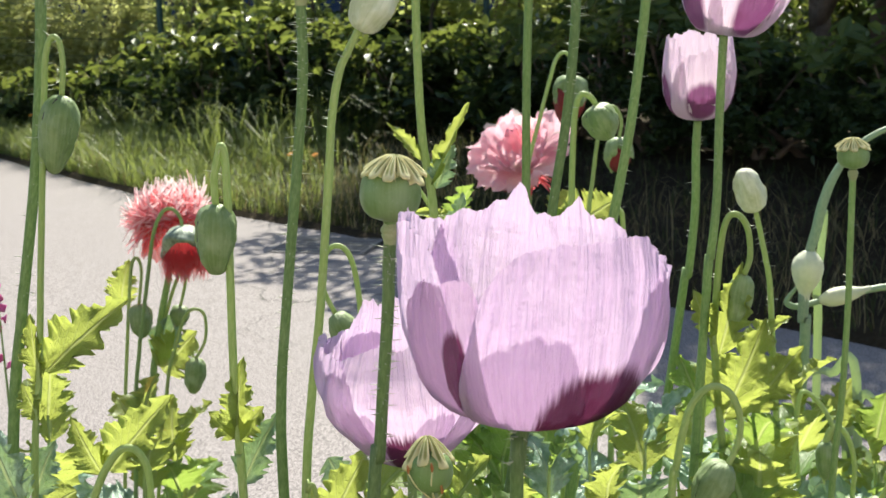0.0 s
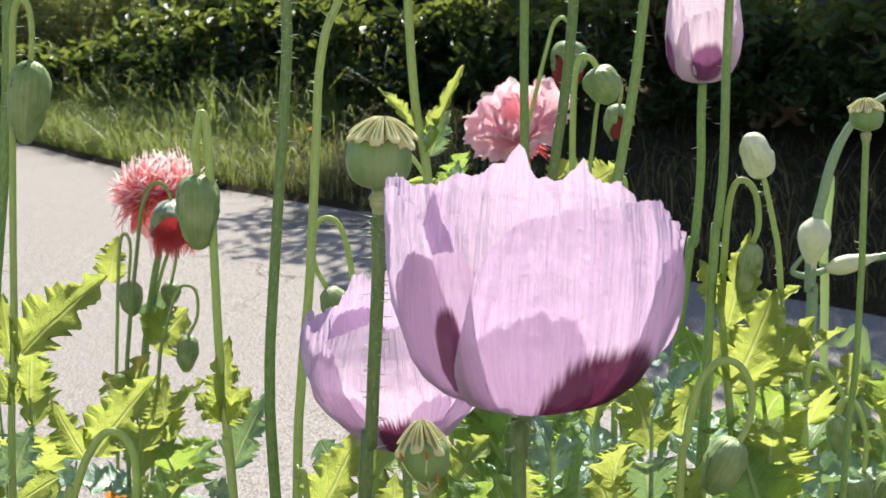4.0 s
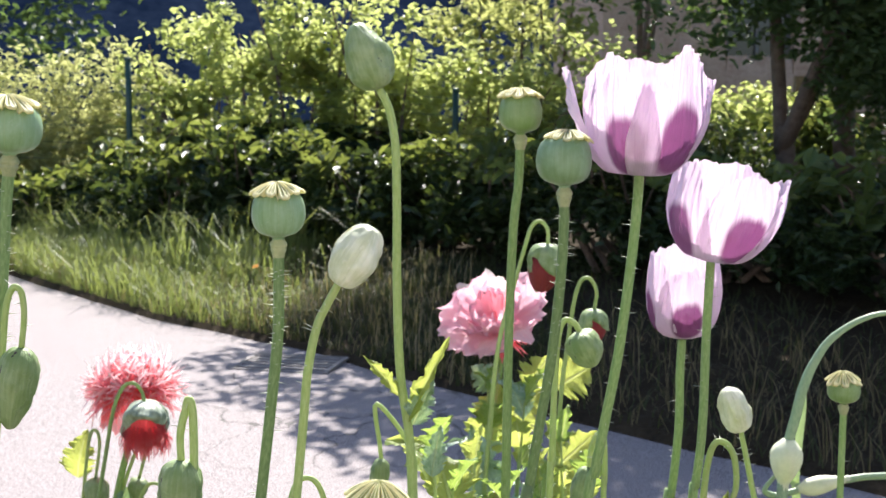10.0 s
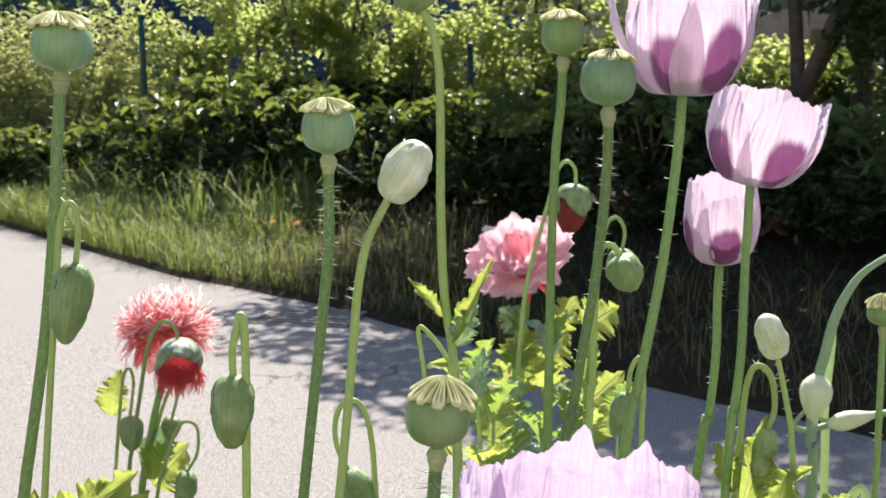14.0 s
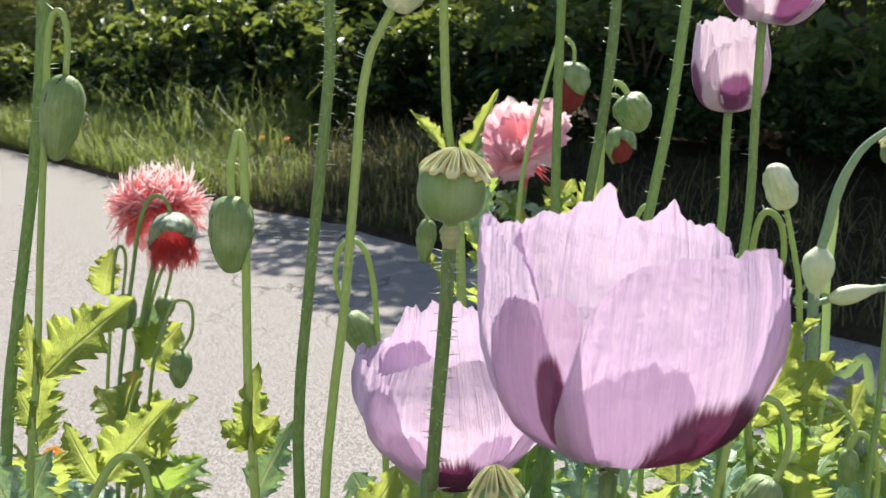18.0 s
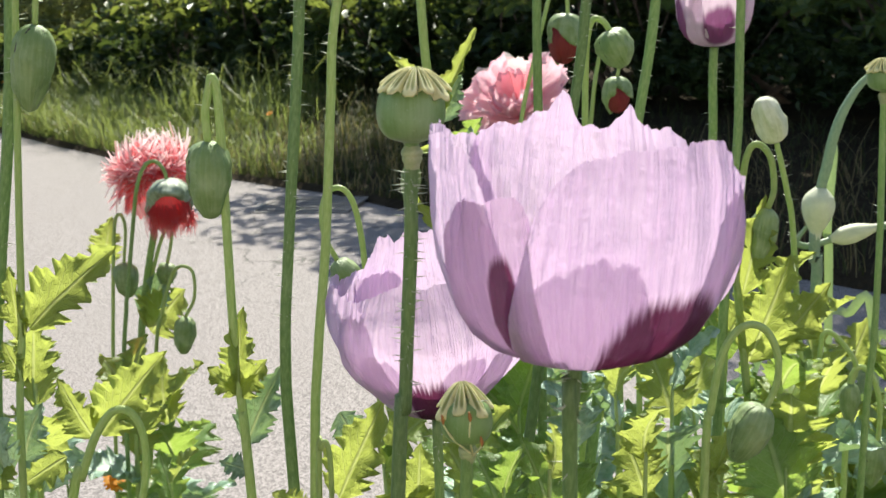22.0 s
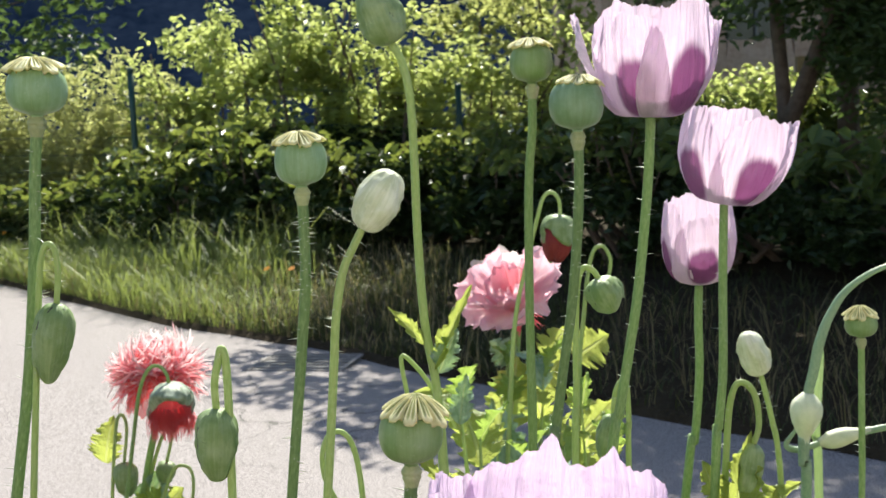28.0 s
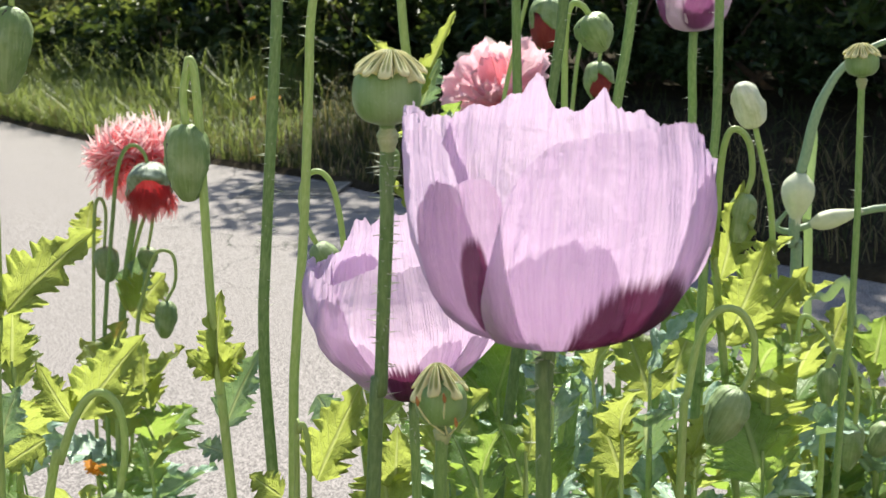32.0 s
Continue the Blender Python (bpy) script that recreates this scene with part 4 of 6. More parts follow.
road_faces = [(i * 9 + k, (i + 1) * 9 + k, (i + 1) * 9 + k + 1, i * 9 + k + 1) for i in range(len(cols) - 1) for k in range(8)]
tagged(link("road", road_verts, road_faces, road_mat), "pale grey worn asphalt lane with cracks", "road", "", "structure")

bank_verts, depths = [], [-0.06, 0.0, 0.08, 0.2, 0.4, 0.7, 1.1, 1.6, 2.2, 3.0, 4.0, 5.5, 8.0, 12.0]
for x in cols:
    for d in depths:
        wob = 0.05 * noise.noise(Vector((x * 3, 0, 0))) + 0.02 * noise.noise(Vector((x * 11, 0, 0)))
        bank_verts.append((x + d * 0.55, edge_y(x) + wob + d * 0.85, verge_z(x, d) - (0.04 if d < 0 else 0)))
nd = len(depths)
bank_faces = [(i * nd + k, (i + 1) * nd + k, (i + 1) * nd + k + 1, i * nd + k + 1) for i in range(len(cols) - 1) for k in range(nd - 1)]
tagged(link("verge", bank_verts, bank_faces, verge_mat), "earth bank of the grassy roadside verge", "verge", "", "structure")
sheet("flower_bed", spread((-1.5, 1.7, 40)), spread((-0.9, 2.08, 30)), lambda x, y: BED_Z - 0.1 * (y > 2.02 or y < -0.82 or x < -1.44 or x > 1.64) + 0.025 * noise.noise(Vector((x * 5, y * 5, 0))), soil_mat, "dark garden soil of the flower bed", "soil")


def on_bank(x, d):
    """A place on the verge, d metres behind the road's edge as seen from x."""
    return Vector((x + d * 0.55, edge_y(x) + d * 0.85, verge_z(x, d)))


def bank_z(px, py):
    """Height of the verge under a place."""
    d = 1.0
    for _ in range(30):
        d += 0.4 * ((py - edge_y(px - 0.55 * d)) / 0.85 - d)
    return verge_z(px - 0.55 * d, d)


def leaf_cloud(name, centres, material, parent, seed, size=(0.05, 0.08), aspect=0.55, droop=0.15, label=""):
    """Many single folded leaves, each six-cornered, at the given places, as one mesh of kind stuff."""
    rng = np.random.default_rng(seed)
    n = len(centres)
    c = np.asarray(centres, float)
    length = rng.uniform(size[0], size[1], n)[:, None]
    az, el, roll = rng.uniform(0, 2 * np.pi, n), rng.normal(-droop, 0.45, n), rng.normal(0, 0.7, n)
    x = np.stack([np.cos(az) * np.cos(el), np.sin(az) * np.cos(el), np.sin(el)], 1)
    side = np.stack([-np.sin(az), np.cos(az), 0 * az], 1)
    up = np.cross(x, side)
    y = side * np.cos(roll)[:, None] + up * np.sin(roll)[:, None]
    z = np.cross(x, y)
    corners = ((-0.5, 0.0, 0.0), (-0.15, 0.5, 0.10), (0.2, 0.42, 0.08), (0.55, 0.0, -0.12), (0.2, -0.42, 0.08), (-0.15, -0.5, 0.10))
    verts = np.stack([c + length * (a * x + b * aspect * y + h * z) for a, b, h in corners], 1).reshape(-1, 3)
    faces = []
    for i in range(n):
        o = i * 6
        faces += [(o, o + 3, o + 2, o + 1), (o, o + 5, o + 4, o + 3)]
    data = bpy.data.meshes.new(name)
    data.from_pydata(verts.tolist(), [], faces)
    data.materials.append(material)
    ob = new(name, data)
    if parent is not None:
        ob.parent = parent
        ob.matrix_parent_inverse = Matrix.Translation(-parent.location)
        ob["kind"] = "stuff"
    if label:
        tagged(ob, label)
    return ob


def blades(name, roots, material, seed, height=(0.12, 0.35), width=0.006, label="", lean=0.5):
    """Bent grass blades as one object of kind stuff."""
    rng = np.random.default_rng(seed)
    n = len(roots)
    r = np.asarray(roots, float)
    clump = np.array([noise.noise(Vector((p[0] * 3.1, p[1] * 3.1, 4))) + 0.6 * noise.noise(Vector((p[0] * 9.0, p[1] * 9.0, 1))) for p in r])
    h = rng.uniform(height[0], height[1], n)[:, None] * np.clip(1.0 + 0.9 * clump, 0.4, 1.35)[:, None]
    az = rng.uniform(0, 2 * np.pi, n)
    out = np.stack([np.cos(az), np.sin(az), 0 * az], 1)
    side = np.stack([-np.sin(az), np.cos(az), 0 * az], 1) * width
    bend = rng.uniform(0.15, lean * 2, n)[:, None]
    z = np.array([0, 0, 1.0])
    m1, m2, tip = r + h * (0.45 * z + 0.12 * bend * out), r + h * (0.8 * z + 0.45 * bend * out), r + h * ((1.0 - 0.25 * bend) * z + 0.95 * bend * out)
    verts = np.stack([r - side, r + side, m1 - side * 0.9, m1 + side * 0.9, m2 - side * 0.6, m2 + side * 0.6, tip], 1).reshape(-1, 3)
    faces = []
    for i in range(n):
        o = i * 7
        faces += [(o, o + 1, o + 3, o + 2), (o + 2, o + 3, o + 5, o + 4), (o + 4, o + 5, o + 6)]
    data = bpy.data.meshes.new(name)
    data.from_pydata(verts.tolist(), [], faces)
    data.materials.append(material)
    return tagged(new(name, data), label, "grass", "", "stuff")


hedge_leaf = foliage("hedge_leaf", (0.08, 0.12, 0.03), (0.22, 0.25, 0.08), (0.62, 0.65, 0.22), 0.48)
straw_leaf = foliage("straw_hedge_leaf", (0.18, 0.20, 0.08), (0.38, 0.37, 0.20), (0.68, 0.70, 0.28), 0.52)
# the thicket's inner shade is put into this very dark leaf colour
shaded_bramble_leaf = foliage("shaded_bramble_leaf", (0.014, 0.028, 0.011), (0.045, 0.07, 0.028), (0.13, 0.18, 0.035), 0.25, 0.3)
bright_leaf = foliage("sunlit_bush_leaf", (0.10, 0.14, 0.035), (0.28, 0.31, 0.10), (0.68, 0.75, 0.25), 0.54, 0.36)
# lighter bramble copy for sprays that catch the sun
spray_leaf = foliage("sunlit_bramble_spray_leaf", (0.04, 0.07, 0.025), (0.10, 0.14, 0.06), (0.36, 0.42, 0.08), 0.32, 0.36)
tree_leaf = foliage("tree_leaf", (0.035, 0.06, 0.028), (0.09, 0.135, 0.06), (0.2, 0.30, 0.07), 0.35, 0.4)
grass_blade = foliage("verge_grass", (0.07, 0.11, 0.03), (0.21, 0.25, 0.08), (0.42, 0.49, 0.12), 0.40, 0.45)
# darker copy of verge_grass: shade on the bank is put into this colour
shaded_blade = foliage("shaded_bank_grass", (0.025, 0.035, 0.012), (0.07, 0.075, 0.03), (0.12, 0.15, 0.03), 0.25, 0.6)
dry_blade = foliage("dry_grass", (0.16, 0.12, 0.06), (0.34, 0.27, 0.15), (0.45, 0.4, 0.15), 0.3, 0.6)


def limb(parent, a, b, r0, r1, rng, name="limb", bend=0.12):
    a, b = Vector(a), Vector(b)
    mid = a.lerp(b, 0.5) + Vector((rng.uniform(-1, 1), rng.uniform(-1, 1), 0)) * (b - a).length * bend
    v, f, t = tube([a, mid, b], [r0, (r0 + r1) / 2, r1], 8, 6, 0.25)
    return link(name, v, f, bark_mat, parent, t)


def bush(x, y, wide, deep, tall, count, material, seed, name="hedge_bush", label="sunlit green hedge bush behind the verge", size=(0.05, 0.09), low=0.0, gaps=-0.12, thick=0.55, core=0.0, aspect=0.55):
    """Shrub with several stems and leaves thickest towards its uneven outer shell."""
    rng = random.Random(seed)
    foot = Vector((x, y, bank_z(x, y)))
    ob = thing(name, foot, label, "bush", "bushes along the fence")
    for k in range(5):
        a = rng.uniform(0, 6.28)
        limb(ob, foot + Vector((rng.uniform(-0.15, 0.15), rng.uniform(-0.1, 0.1), -0.03)), foot + Vector((math.cos(a) * wide * 0.32, math.sin(a) * deep * 0.3, tall * rng.uniform(0.6, 0.85))), 0.022, 0.006, rng, "stem")
    places, off = [], Vector((seed * 2.3, 1, 5))
    while len(places) < count:
        q = Vector((rng.gauss(0, 1), rng.gauss(0, 1), rng.gauss(0, 1))).normalized()
        shell = 1.0 - thick * rng.random() ** 1.3
        lump = 1 + 0.30 * noise.noise(q * 1.7 + off) + 0.22 * noise.noise(q * 4.5 + off)
        q = q * shell * lump
        p = foot + Vector((q.x * wide / 2, q.y * deep / 2, tall * (0.5 + low) + q.z * tall * (0.5 - low * 0.5)))
        if p.z > foot.z - 0.02 and noise.noise(p * 3.2 + off) > gaps:
            places.append(p)
    leaf_cloud("foliage", places, material, ob, seed, size, aspect)
    # dark leaves added low inside to block sun and blacken the bush
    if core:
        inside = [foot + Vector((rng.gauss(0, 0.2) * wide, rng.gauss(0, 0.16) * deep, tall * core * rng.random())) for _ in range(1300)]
        leaf_cloud("shade_core", inside, shaded_bramble_leaf, ob, seed + 7, (0.10, 0.18), 0.7)
    return ob


def tree(foot, tall, trunk_r, crown, count, seed, label, material, forks=4, size=(0.07, 0.11), lean=(0.0, 0.0), low=0.30, canopy=()):
    """Trunk, forked limbs, twigs and a gappy crown of clumps."""
    rng = random.Random(seed)
    foot = Vector(foot)
    ob = thing("tree", foot, label, "tree", "trees beyond the road")
    fork = foot + Vector((rng.uniform(-0.15, 0.15), rng.uniform(-0.1, 0.1), tall * low))
    v, f, t = tube([foot - Vector((0, 0, 0.1)), foot.lerp(fork, 0.5) + Vector((rng.uniform(-0.05, 0.05), 0, 0)), fork], [trunk_r * 1.25, trunk_r, trunk_r * 0.8], 12, 8, 0.3)
    link("trunk", v, f, bark_mat, ob, t)
    places, low_fork = [], foot.lerp(fork, 0.8)
    for k in range(forks):
        a = 6.28 * k / forks + rng.uniform(-0.4, 0.4)
        end = fork + Vector((math.cos(a) * crown * 0.6, math.sin(a) * crown * 0.6, tall * rng.uniform(0.65, 0.92) - tall * low)) + Vector((*lean, 0))
        limb(ob, low_fork, end, trunk_r * 0.72, trunk_r * 0.15, rng)
        for q in range(5):
            root = fork.lerp(end, rng.uniform(0.15 if low < 0.2 else 0.35, 1.0))
            twig = root + Vector((rng.uniform(-1, 1), rng.uniform(-1, 1), rng.uniform(-0.3, 0.6))) * crown * 0.55
            limb(ob, root, twig, trunk_r * 0.16, trunk_r * 0.05, rng, "twig")
            for c in range(3):
                heart = twig + Vector((rng.gauss(0, 1), rng.gauss(0, 1), rng.gauss(0, 0.7))) * crown * 0.22
                for _ in range(count // (forks * 15)):
                    places.append(heart + Vector((rng.gauss(0, 1), rng.gauss(0, 1), rng.gauss(0, 0.7))) * crown * 0.13)
    for cx, cy, cz, rx, ry, rz, many in canopy:
        off = Vector((seed, cx, cz))
        while many:
            q = Vector((rng.uniform(-1, 1), rng.uniform(-1, 1), rng.uniform(-1, 1)))
            if q.length < 1 and noise.noise(q * 2.2 + off) > -0.25:
                places.append(Vector((cx + q.x * rx, cy + q.y * ry, cz + q.z * rz)))
                many -= 1
    leaf_cloud("crown", places, material, ob, seed, size)
    return ob


# ---- double and fringed poppies, garlic ----
def fringed_poppy(points, size, stem_r):
    """A pompom: hundreds of curling narrow strips with white tips, broad red petals hanging below."""
    path = grow(points, 3)
    ob = thing("fringed_poppy", path[-1], "coral pink fringed double poppy like a pompom", "poppy", "poppies in the flower bed")
    v, f, t = tube(path, [stem_r, stem_r * 1.1, stem_r * 1.3])
    link("stem", v, f, stem_green, ob, t)
    rng = random.Random(8)
    heart = Vector(points[0]) + Vector((0, 0, size * 0.60))
    for k in range(7):
        a0, off = k * 0.9 + rng.uniform(-0.2, 0.2), Vector((k * 3.7, 1, 0))
        rows, cols, verts, uvs = 10, 15, [], []
        for i in range(rows):
            s = i / (rows - 1)
            for j in range(cols):
                u = 2 * j / (cols - 1) - 1
                reach = 0.9 + 0.12 * noise.noise(Vector((u * 3, 0, 0)) + off) - 0.2 * abs(u) ** 4
                bend = 0.5 + 1.25 * s
                r = size * (0.15 + 0.50 * reach * math.sin(min(1.6, bend)) * s ** 0.6 + 0.06 * noise.noise(Vector((u * 2.5, s * 2, 3)) + off))
                a = a0 + u * 0.62 * (0.5 + 0.5 * s)
                verts.append(heart + Vector((r * math.cos(a), r * math.sin(a), size * (0.10 - 0.85 * reach * s ** 1.6))))
                uvs.append((j / (cols - 1), s))
        link("lower_petal", verts, [(i * cols + j, i * cols + j + 1, (i + 1) * cols + j + 1, (i + 1) * cols + j) for i in range(rows - 1) for j in range(cols - 1)], pompom_pink, ob, uvs)
    for name, count, material, lo, hi, near, far, thin, stray in (("inner_petals", 64, pompom_pink, -0.5, 0.8, 0.2, 0.82, 0.06, 0.25), ("lower_fringe", 300, red_fringe, -0.45, 0.35, 0.45, 0.96, 0.022, 0.40), ("fringe", 720, coral, 0.0, 1.0, 0.50, 0.95, 0.024, 0.5)):
        pieces = []
        for k in range(count):
            a, zz = rng.uniform(0, 6.283), rng.uniform(lo, hi)
            rr = math.sqrt(max(0.05, 1 - zz * zz))
            d = Vector((rr * math.cos(a), rr * math.sin(a), zz * 0.80))
            e = (d + Vector((rng.gauss(0, 1), rng.gauss(0, 1), rng.gauss(0.15, 1))) * stray).normalized() * d.length
            lump = 1 + 0.20 * noise.noise(d * 2.6) + 0.1 * noise.noise(d * 7.0)
            p0, p3 = heart + d * size * near * rng.uniform(0.8, 1.0), heart + e * size * far * lump * rng.uniform(0.80, 1.06)
            p1, p2 = p0.lerp(p3, 0.45) + (d - e) * size * 0.16, p0.lerp(p3, 0.8) + (d - e) * size * 0.12
            side = (p3 - p0).cross(Vector((rng.uniform(-1, 1), rng.uniform(-1, 1), rng.uniform(-1, 1)))).normalized() * size * thin
            w = (0.8, 1.0, 0.9, 0.50)
            verts = [q + side * g * m for q, g in zip((p0, p1, p2, p3), w) for m in (-1, 1)]
            pieces.append((verts, [(0, 1, 3, 2), (2, 3, 5, 4), (4, 5, 7, 6)], [(0.3 + 0.4 * (i % 2), (0.15, 0.45, 0.8, 1.0)[i // 2]) for i in range(8)]))
        v, f, t = merge(pieces)
        link(name, v, f, material, ob, t, "thin fringed petal strips")["kind"] = "stuff"
    return ob


def double_poppy(points, size, stem_r):
    """Broad ruffled outer petals under a crumpled heart."""
    path = grow(points, 5)
    ob = thing("double_poppy", path[-1], "salmon pink double poppy with ruffled fringed petals", "poppy", "poppies in the flower bed")
    v, f, t = tube(path, [stem_r, stem_r * 1.1, stem_r * 1.3])
    link("stem", v, f, stem_green, ob, t)
    rng = random.Random(9)
    top = Vector(points[0]) + Vector((0, 0, size * 0.35))
    tilt = frame_of((-0.35, -0.8, 1.0)).to_3x3()
    for k in range(17):
        ring = k // 6
        a0 = k * 2.4 + rng.uniform(-0.2, 0.2)
        reach = size * (1.25 - 0.16 * ring) * rng.uniform(0.9, 1.05)
        lift = (0.6, 1.0, 1.3)[min(2, ring)] + rng.uniform(-0.12, 0.12)
        off = Vector((k * 3.3, 0, 0))
        rows, cols = 12, 22
        verts, uvs = [], []
        for i in range(rows):
            s = i / (rows - 1)
            for j in range(cols):
                u = 2 * j / (cols - 1) - 1
                a = a0 + u * 0.85
                jag = 1 - 0.12 * u * u + (0.10 * rng.uniform(-1, 1) if i == rows - 1 else 0.0)
                r = reach * jag * s * math.cos(lift * s * 0.9)
                z = reach * (math.sin(lift * s) * 1.2 + 0.26 * s * noise.noise(Vector((u * 2.4, s * 2, 0)) + off) - 0.14 * s ** 3)
                z += reach * 0.05 * s * s * math.sin(u * 9 + k)
                verts.append(top + tilt @ Vector((r * math.cos(a), r * math.sin(a), z + size * 0.12)))
                uvs.append((j / (cols - 1), s))
        faces = [(i * cols + j, i * cols + j + 1, (i + 1) * cols + j + 1, (i + 1) * cols + j) for i in range(rows - 1) for j in range(cols - 1)]
        link("petal", verts, faces, coral if k % 5 == 2 else salmon, ob, uvs)
    pieces = []
    for k in range(40):
        a = rng.uniform(0, 6.283)
        d = Vector((math.cos(a), math.sin(a), rng.uniform(-1.1, -0.5)))
        p, q = top + Vector((0, 0, size * 0.15)), top + Vector((0, 0, size * 0.15)) + d * size * rng.uniform(0.35, 0.55)
        side = Vector((-d.y, d.x, 0)) * size * 0.07
        pieces.append(([p, p.lerp(q, 0.6) + side, q, p.lerp(q, 0.6) - side], [(0, 1, 2, 3)], [(0.5, 0.2), (0.8, 0.6), (0.5, 1), (0.2, 0.6)]))
    v, f, t = merge(pieces)
    link("drooping_petals", v, f, red_petal, ob, t, "darker red petals hanging under the flower")["kind"] = "stuff"
    return ob


spathe_mat = plain("garlic_spathe", (0.66, 0.68, 0.50), (0.85, 0.84, 0.68), 120, 0.5, 0.4, 0.001, 0.25, (0.5, 0.55, 0.25, 1))


def garlic_scape(stalk, bulb, beak, radius, stem_r):
    """Stalk, pale swollen spathe with flat shoulders, and a long curling beak."""
    low = Vector(stalk[-1])
    path = [*stalk, (low.x + 0.01, low.y, low.z * 0.5), (low.x, low.y + 0.02, BED_Z)]
    ob = thing("garlic_scape", path[-1], "curled grey-green garlic scape with pale spathe", "garlic", "garlic beside the poppies")
    v, f, t = tube(path, [stem_r, stem_r, stem_r * 1.05, stem_r * 1.2])
    link("scape", v, f, scape_green, ob, t)
    a, b = Vector(bulb[0]), Vector(bulb[1])
    pts = [a.lerp(b, k / 12 * 1.3 - 0.25) for k in range(13)]
    v, f, t = tube(pts, [stem_r * 0.95, stem_r * 1.0, stem_r * 1.1, radius * 0.58, radius * 0.72, radius * 0.84, radius * 0.93, radius * 0.985, radius, radius * 0.97, radius * 0.86, radius * 0.62, stem_r * 0.9], 20, 3, 0.05)
    link("spathe", v, f, spathe_mat, ob, t)
    v, f, t = tube([a.lerp(b, 0.95), *beak], [stem_r * 0.85, stem_r * 0.95, stem_r * 0.9, stem_r * 0.6, stem_r * 0.3], 10)
    link("beak", v, f, scape_green, ob, t)
    return ob


def strap(parent, points, width):
    """A long folded strap leaf."""
    path = curve_points(points, 7)
    n = len(path)
    verts, uvs = [], []
    for i, q in enumerate(path):
        s = i / (n - 1)
        ahead = (path[min(i + 1, n - 1)] - path[max(i - 1, 0)]).normalized()
        side = ahead.cross(Vector((0.25, -1, 0.3))).normalized()
        keel = side.cross(ahead)
        w = width * (0.55 + 0.45 * math.sin(min(1, s * 1.6 + 0.3) * 1.57)) * (1 - s ** 4) + 0.0004
        verts += [q - side * w, q + keel * w * 0.45, q + side * w]
        uvs += [(0, s * 6), (0.5, s * 6), (1, s * 6)]
    faces = [(3 * i + k, 3 * i + k + 1, 3 * i + k + 4, 3 * i + k + 3) for i in range(n - 1) for k in range(2)]
    link("strap_leaf", verts, faces, scape_green, parent, uvs)


def garlic_clump(foot, leaves):
    ob = thing("garlic_plant", foot, "clump of narrow grey-green garlic leaves", "garlic", "garlic beside the poppies")
    for points in leaves:
        strap(ob, [foot, *points], 0.0055)


orange_mat = plain("orange_ray_petal", (0.75, 0.25, 0.015), (0.85, 0.42, 0.03), 200, 0.6, 0.3, 0.0005, 0.35, (0.8, 0.35, 0.03, 1))
magenta_mat = plain("magenta_floret", (0.6, 0.10, 0.36), (0.75, 0.22, 0.5), 300, 0.6, 0.3, 0.0005, 0.35, (0.6, 0.1, 0.4, 1))


def orange_flower(top, seed, size=0.016, ground=BED_Z, label="small orange marigold flower on a thin stalk", group="marigolds in the bed"):
    """Small marigold: ray petals round a button on a thin stalk."""
    rng = random.Random(seed)
    top = Vector(top)
    foot = Vector((top.x + rng.uniform(-0.05, 0.05), top.y + 0.03, ground))
    ob = thing("marigold", foot, label, "flower", group)
    v, f, t = tube([top, top.lerp(foot, 0.4) + Vector((rng.uniform(-0.03, 0.03), 0, 0)), foot], [0.0014, 0.0016, 0.002], 6)
    link("stem", v, f, stem_green, ob, t)
    turn = frame_of((rng.uniform(-0.4, 0.4), -0.5, 1))
    v, f, t = revolve([(0.0, 0.3), (0.25, 0.28), (0.36, 0.15), (0.36, 0.0), (0.1, -0.3)], 12)
    link("button", placed(v, top, turn, size), f, orange_mat, ob, t)
    for k in range(13):
        a = 6.283 * k / 13
        w, l = 0.19, rng.uniform(0.85, 1.05)
        c, s = math.cos(a), math.sin(a)
        pts = [(0.25, -w * 0.6, 0.05), (0.25, w * 0.6, 0.05), (0.65, w, 0.16), (0.65, -w, 0.16), (l, w * 0.6, 0.1), (l, -w * 0.6, 0.1)]
        verts = placed([(x * c - y * s, x * s + y * c, z) for x, y, z in pts], top, turn, size)
        link("ray_petal", verts, [(0, 1, 2, 3), (3, 2, 4, 5)], orange_mat, ob)
    return ob


def magenta_spike(top, seed):
    rng = random.Random(seed)
    top = Vector(top)
    foot = Vector((top.x - 0.04, top.y + 0.03, BED_Z))
    ob = thing("magenta_flower_spike", foot, "thin spike of small magenta florets", "flower")
    path = [top, top.lerp(foot, 0.35) + Vector((0.01, 0, 0)), foot]
    v, f, t = tube(path, [0.001, 0.0018, 0.0025], 6)
    link("stem", v, f, stem_green, ob, t)
    for k in range(9):
        p = top.lerp(Vector(path[1]), k / 22) + Vector((rng.uniform(-1, 1), rng.uniform(-1, 1), 0)) * (0.004 + 0.0006 * k)
        v, f, t = revolve([(0.2, 0), (0.35, 0.5), (1.0, 1.0), (0.75, 1.15), (0.0, 0.8)], 8, relief=lambda a, s, r, z: (r * (1 + 0.25 * math.cos(4 * a) * s), z))
        link("floret", placed(v, p, frame_of((rng.uniform(-1, 1), rng.uniform(-1, 0.4), rng.uniform(-0.2, 0.7))), 0.0055), f, magenta_mat, ob, t)


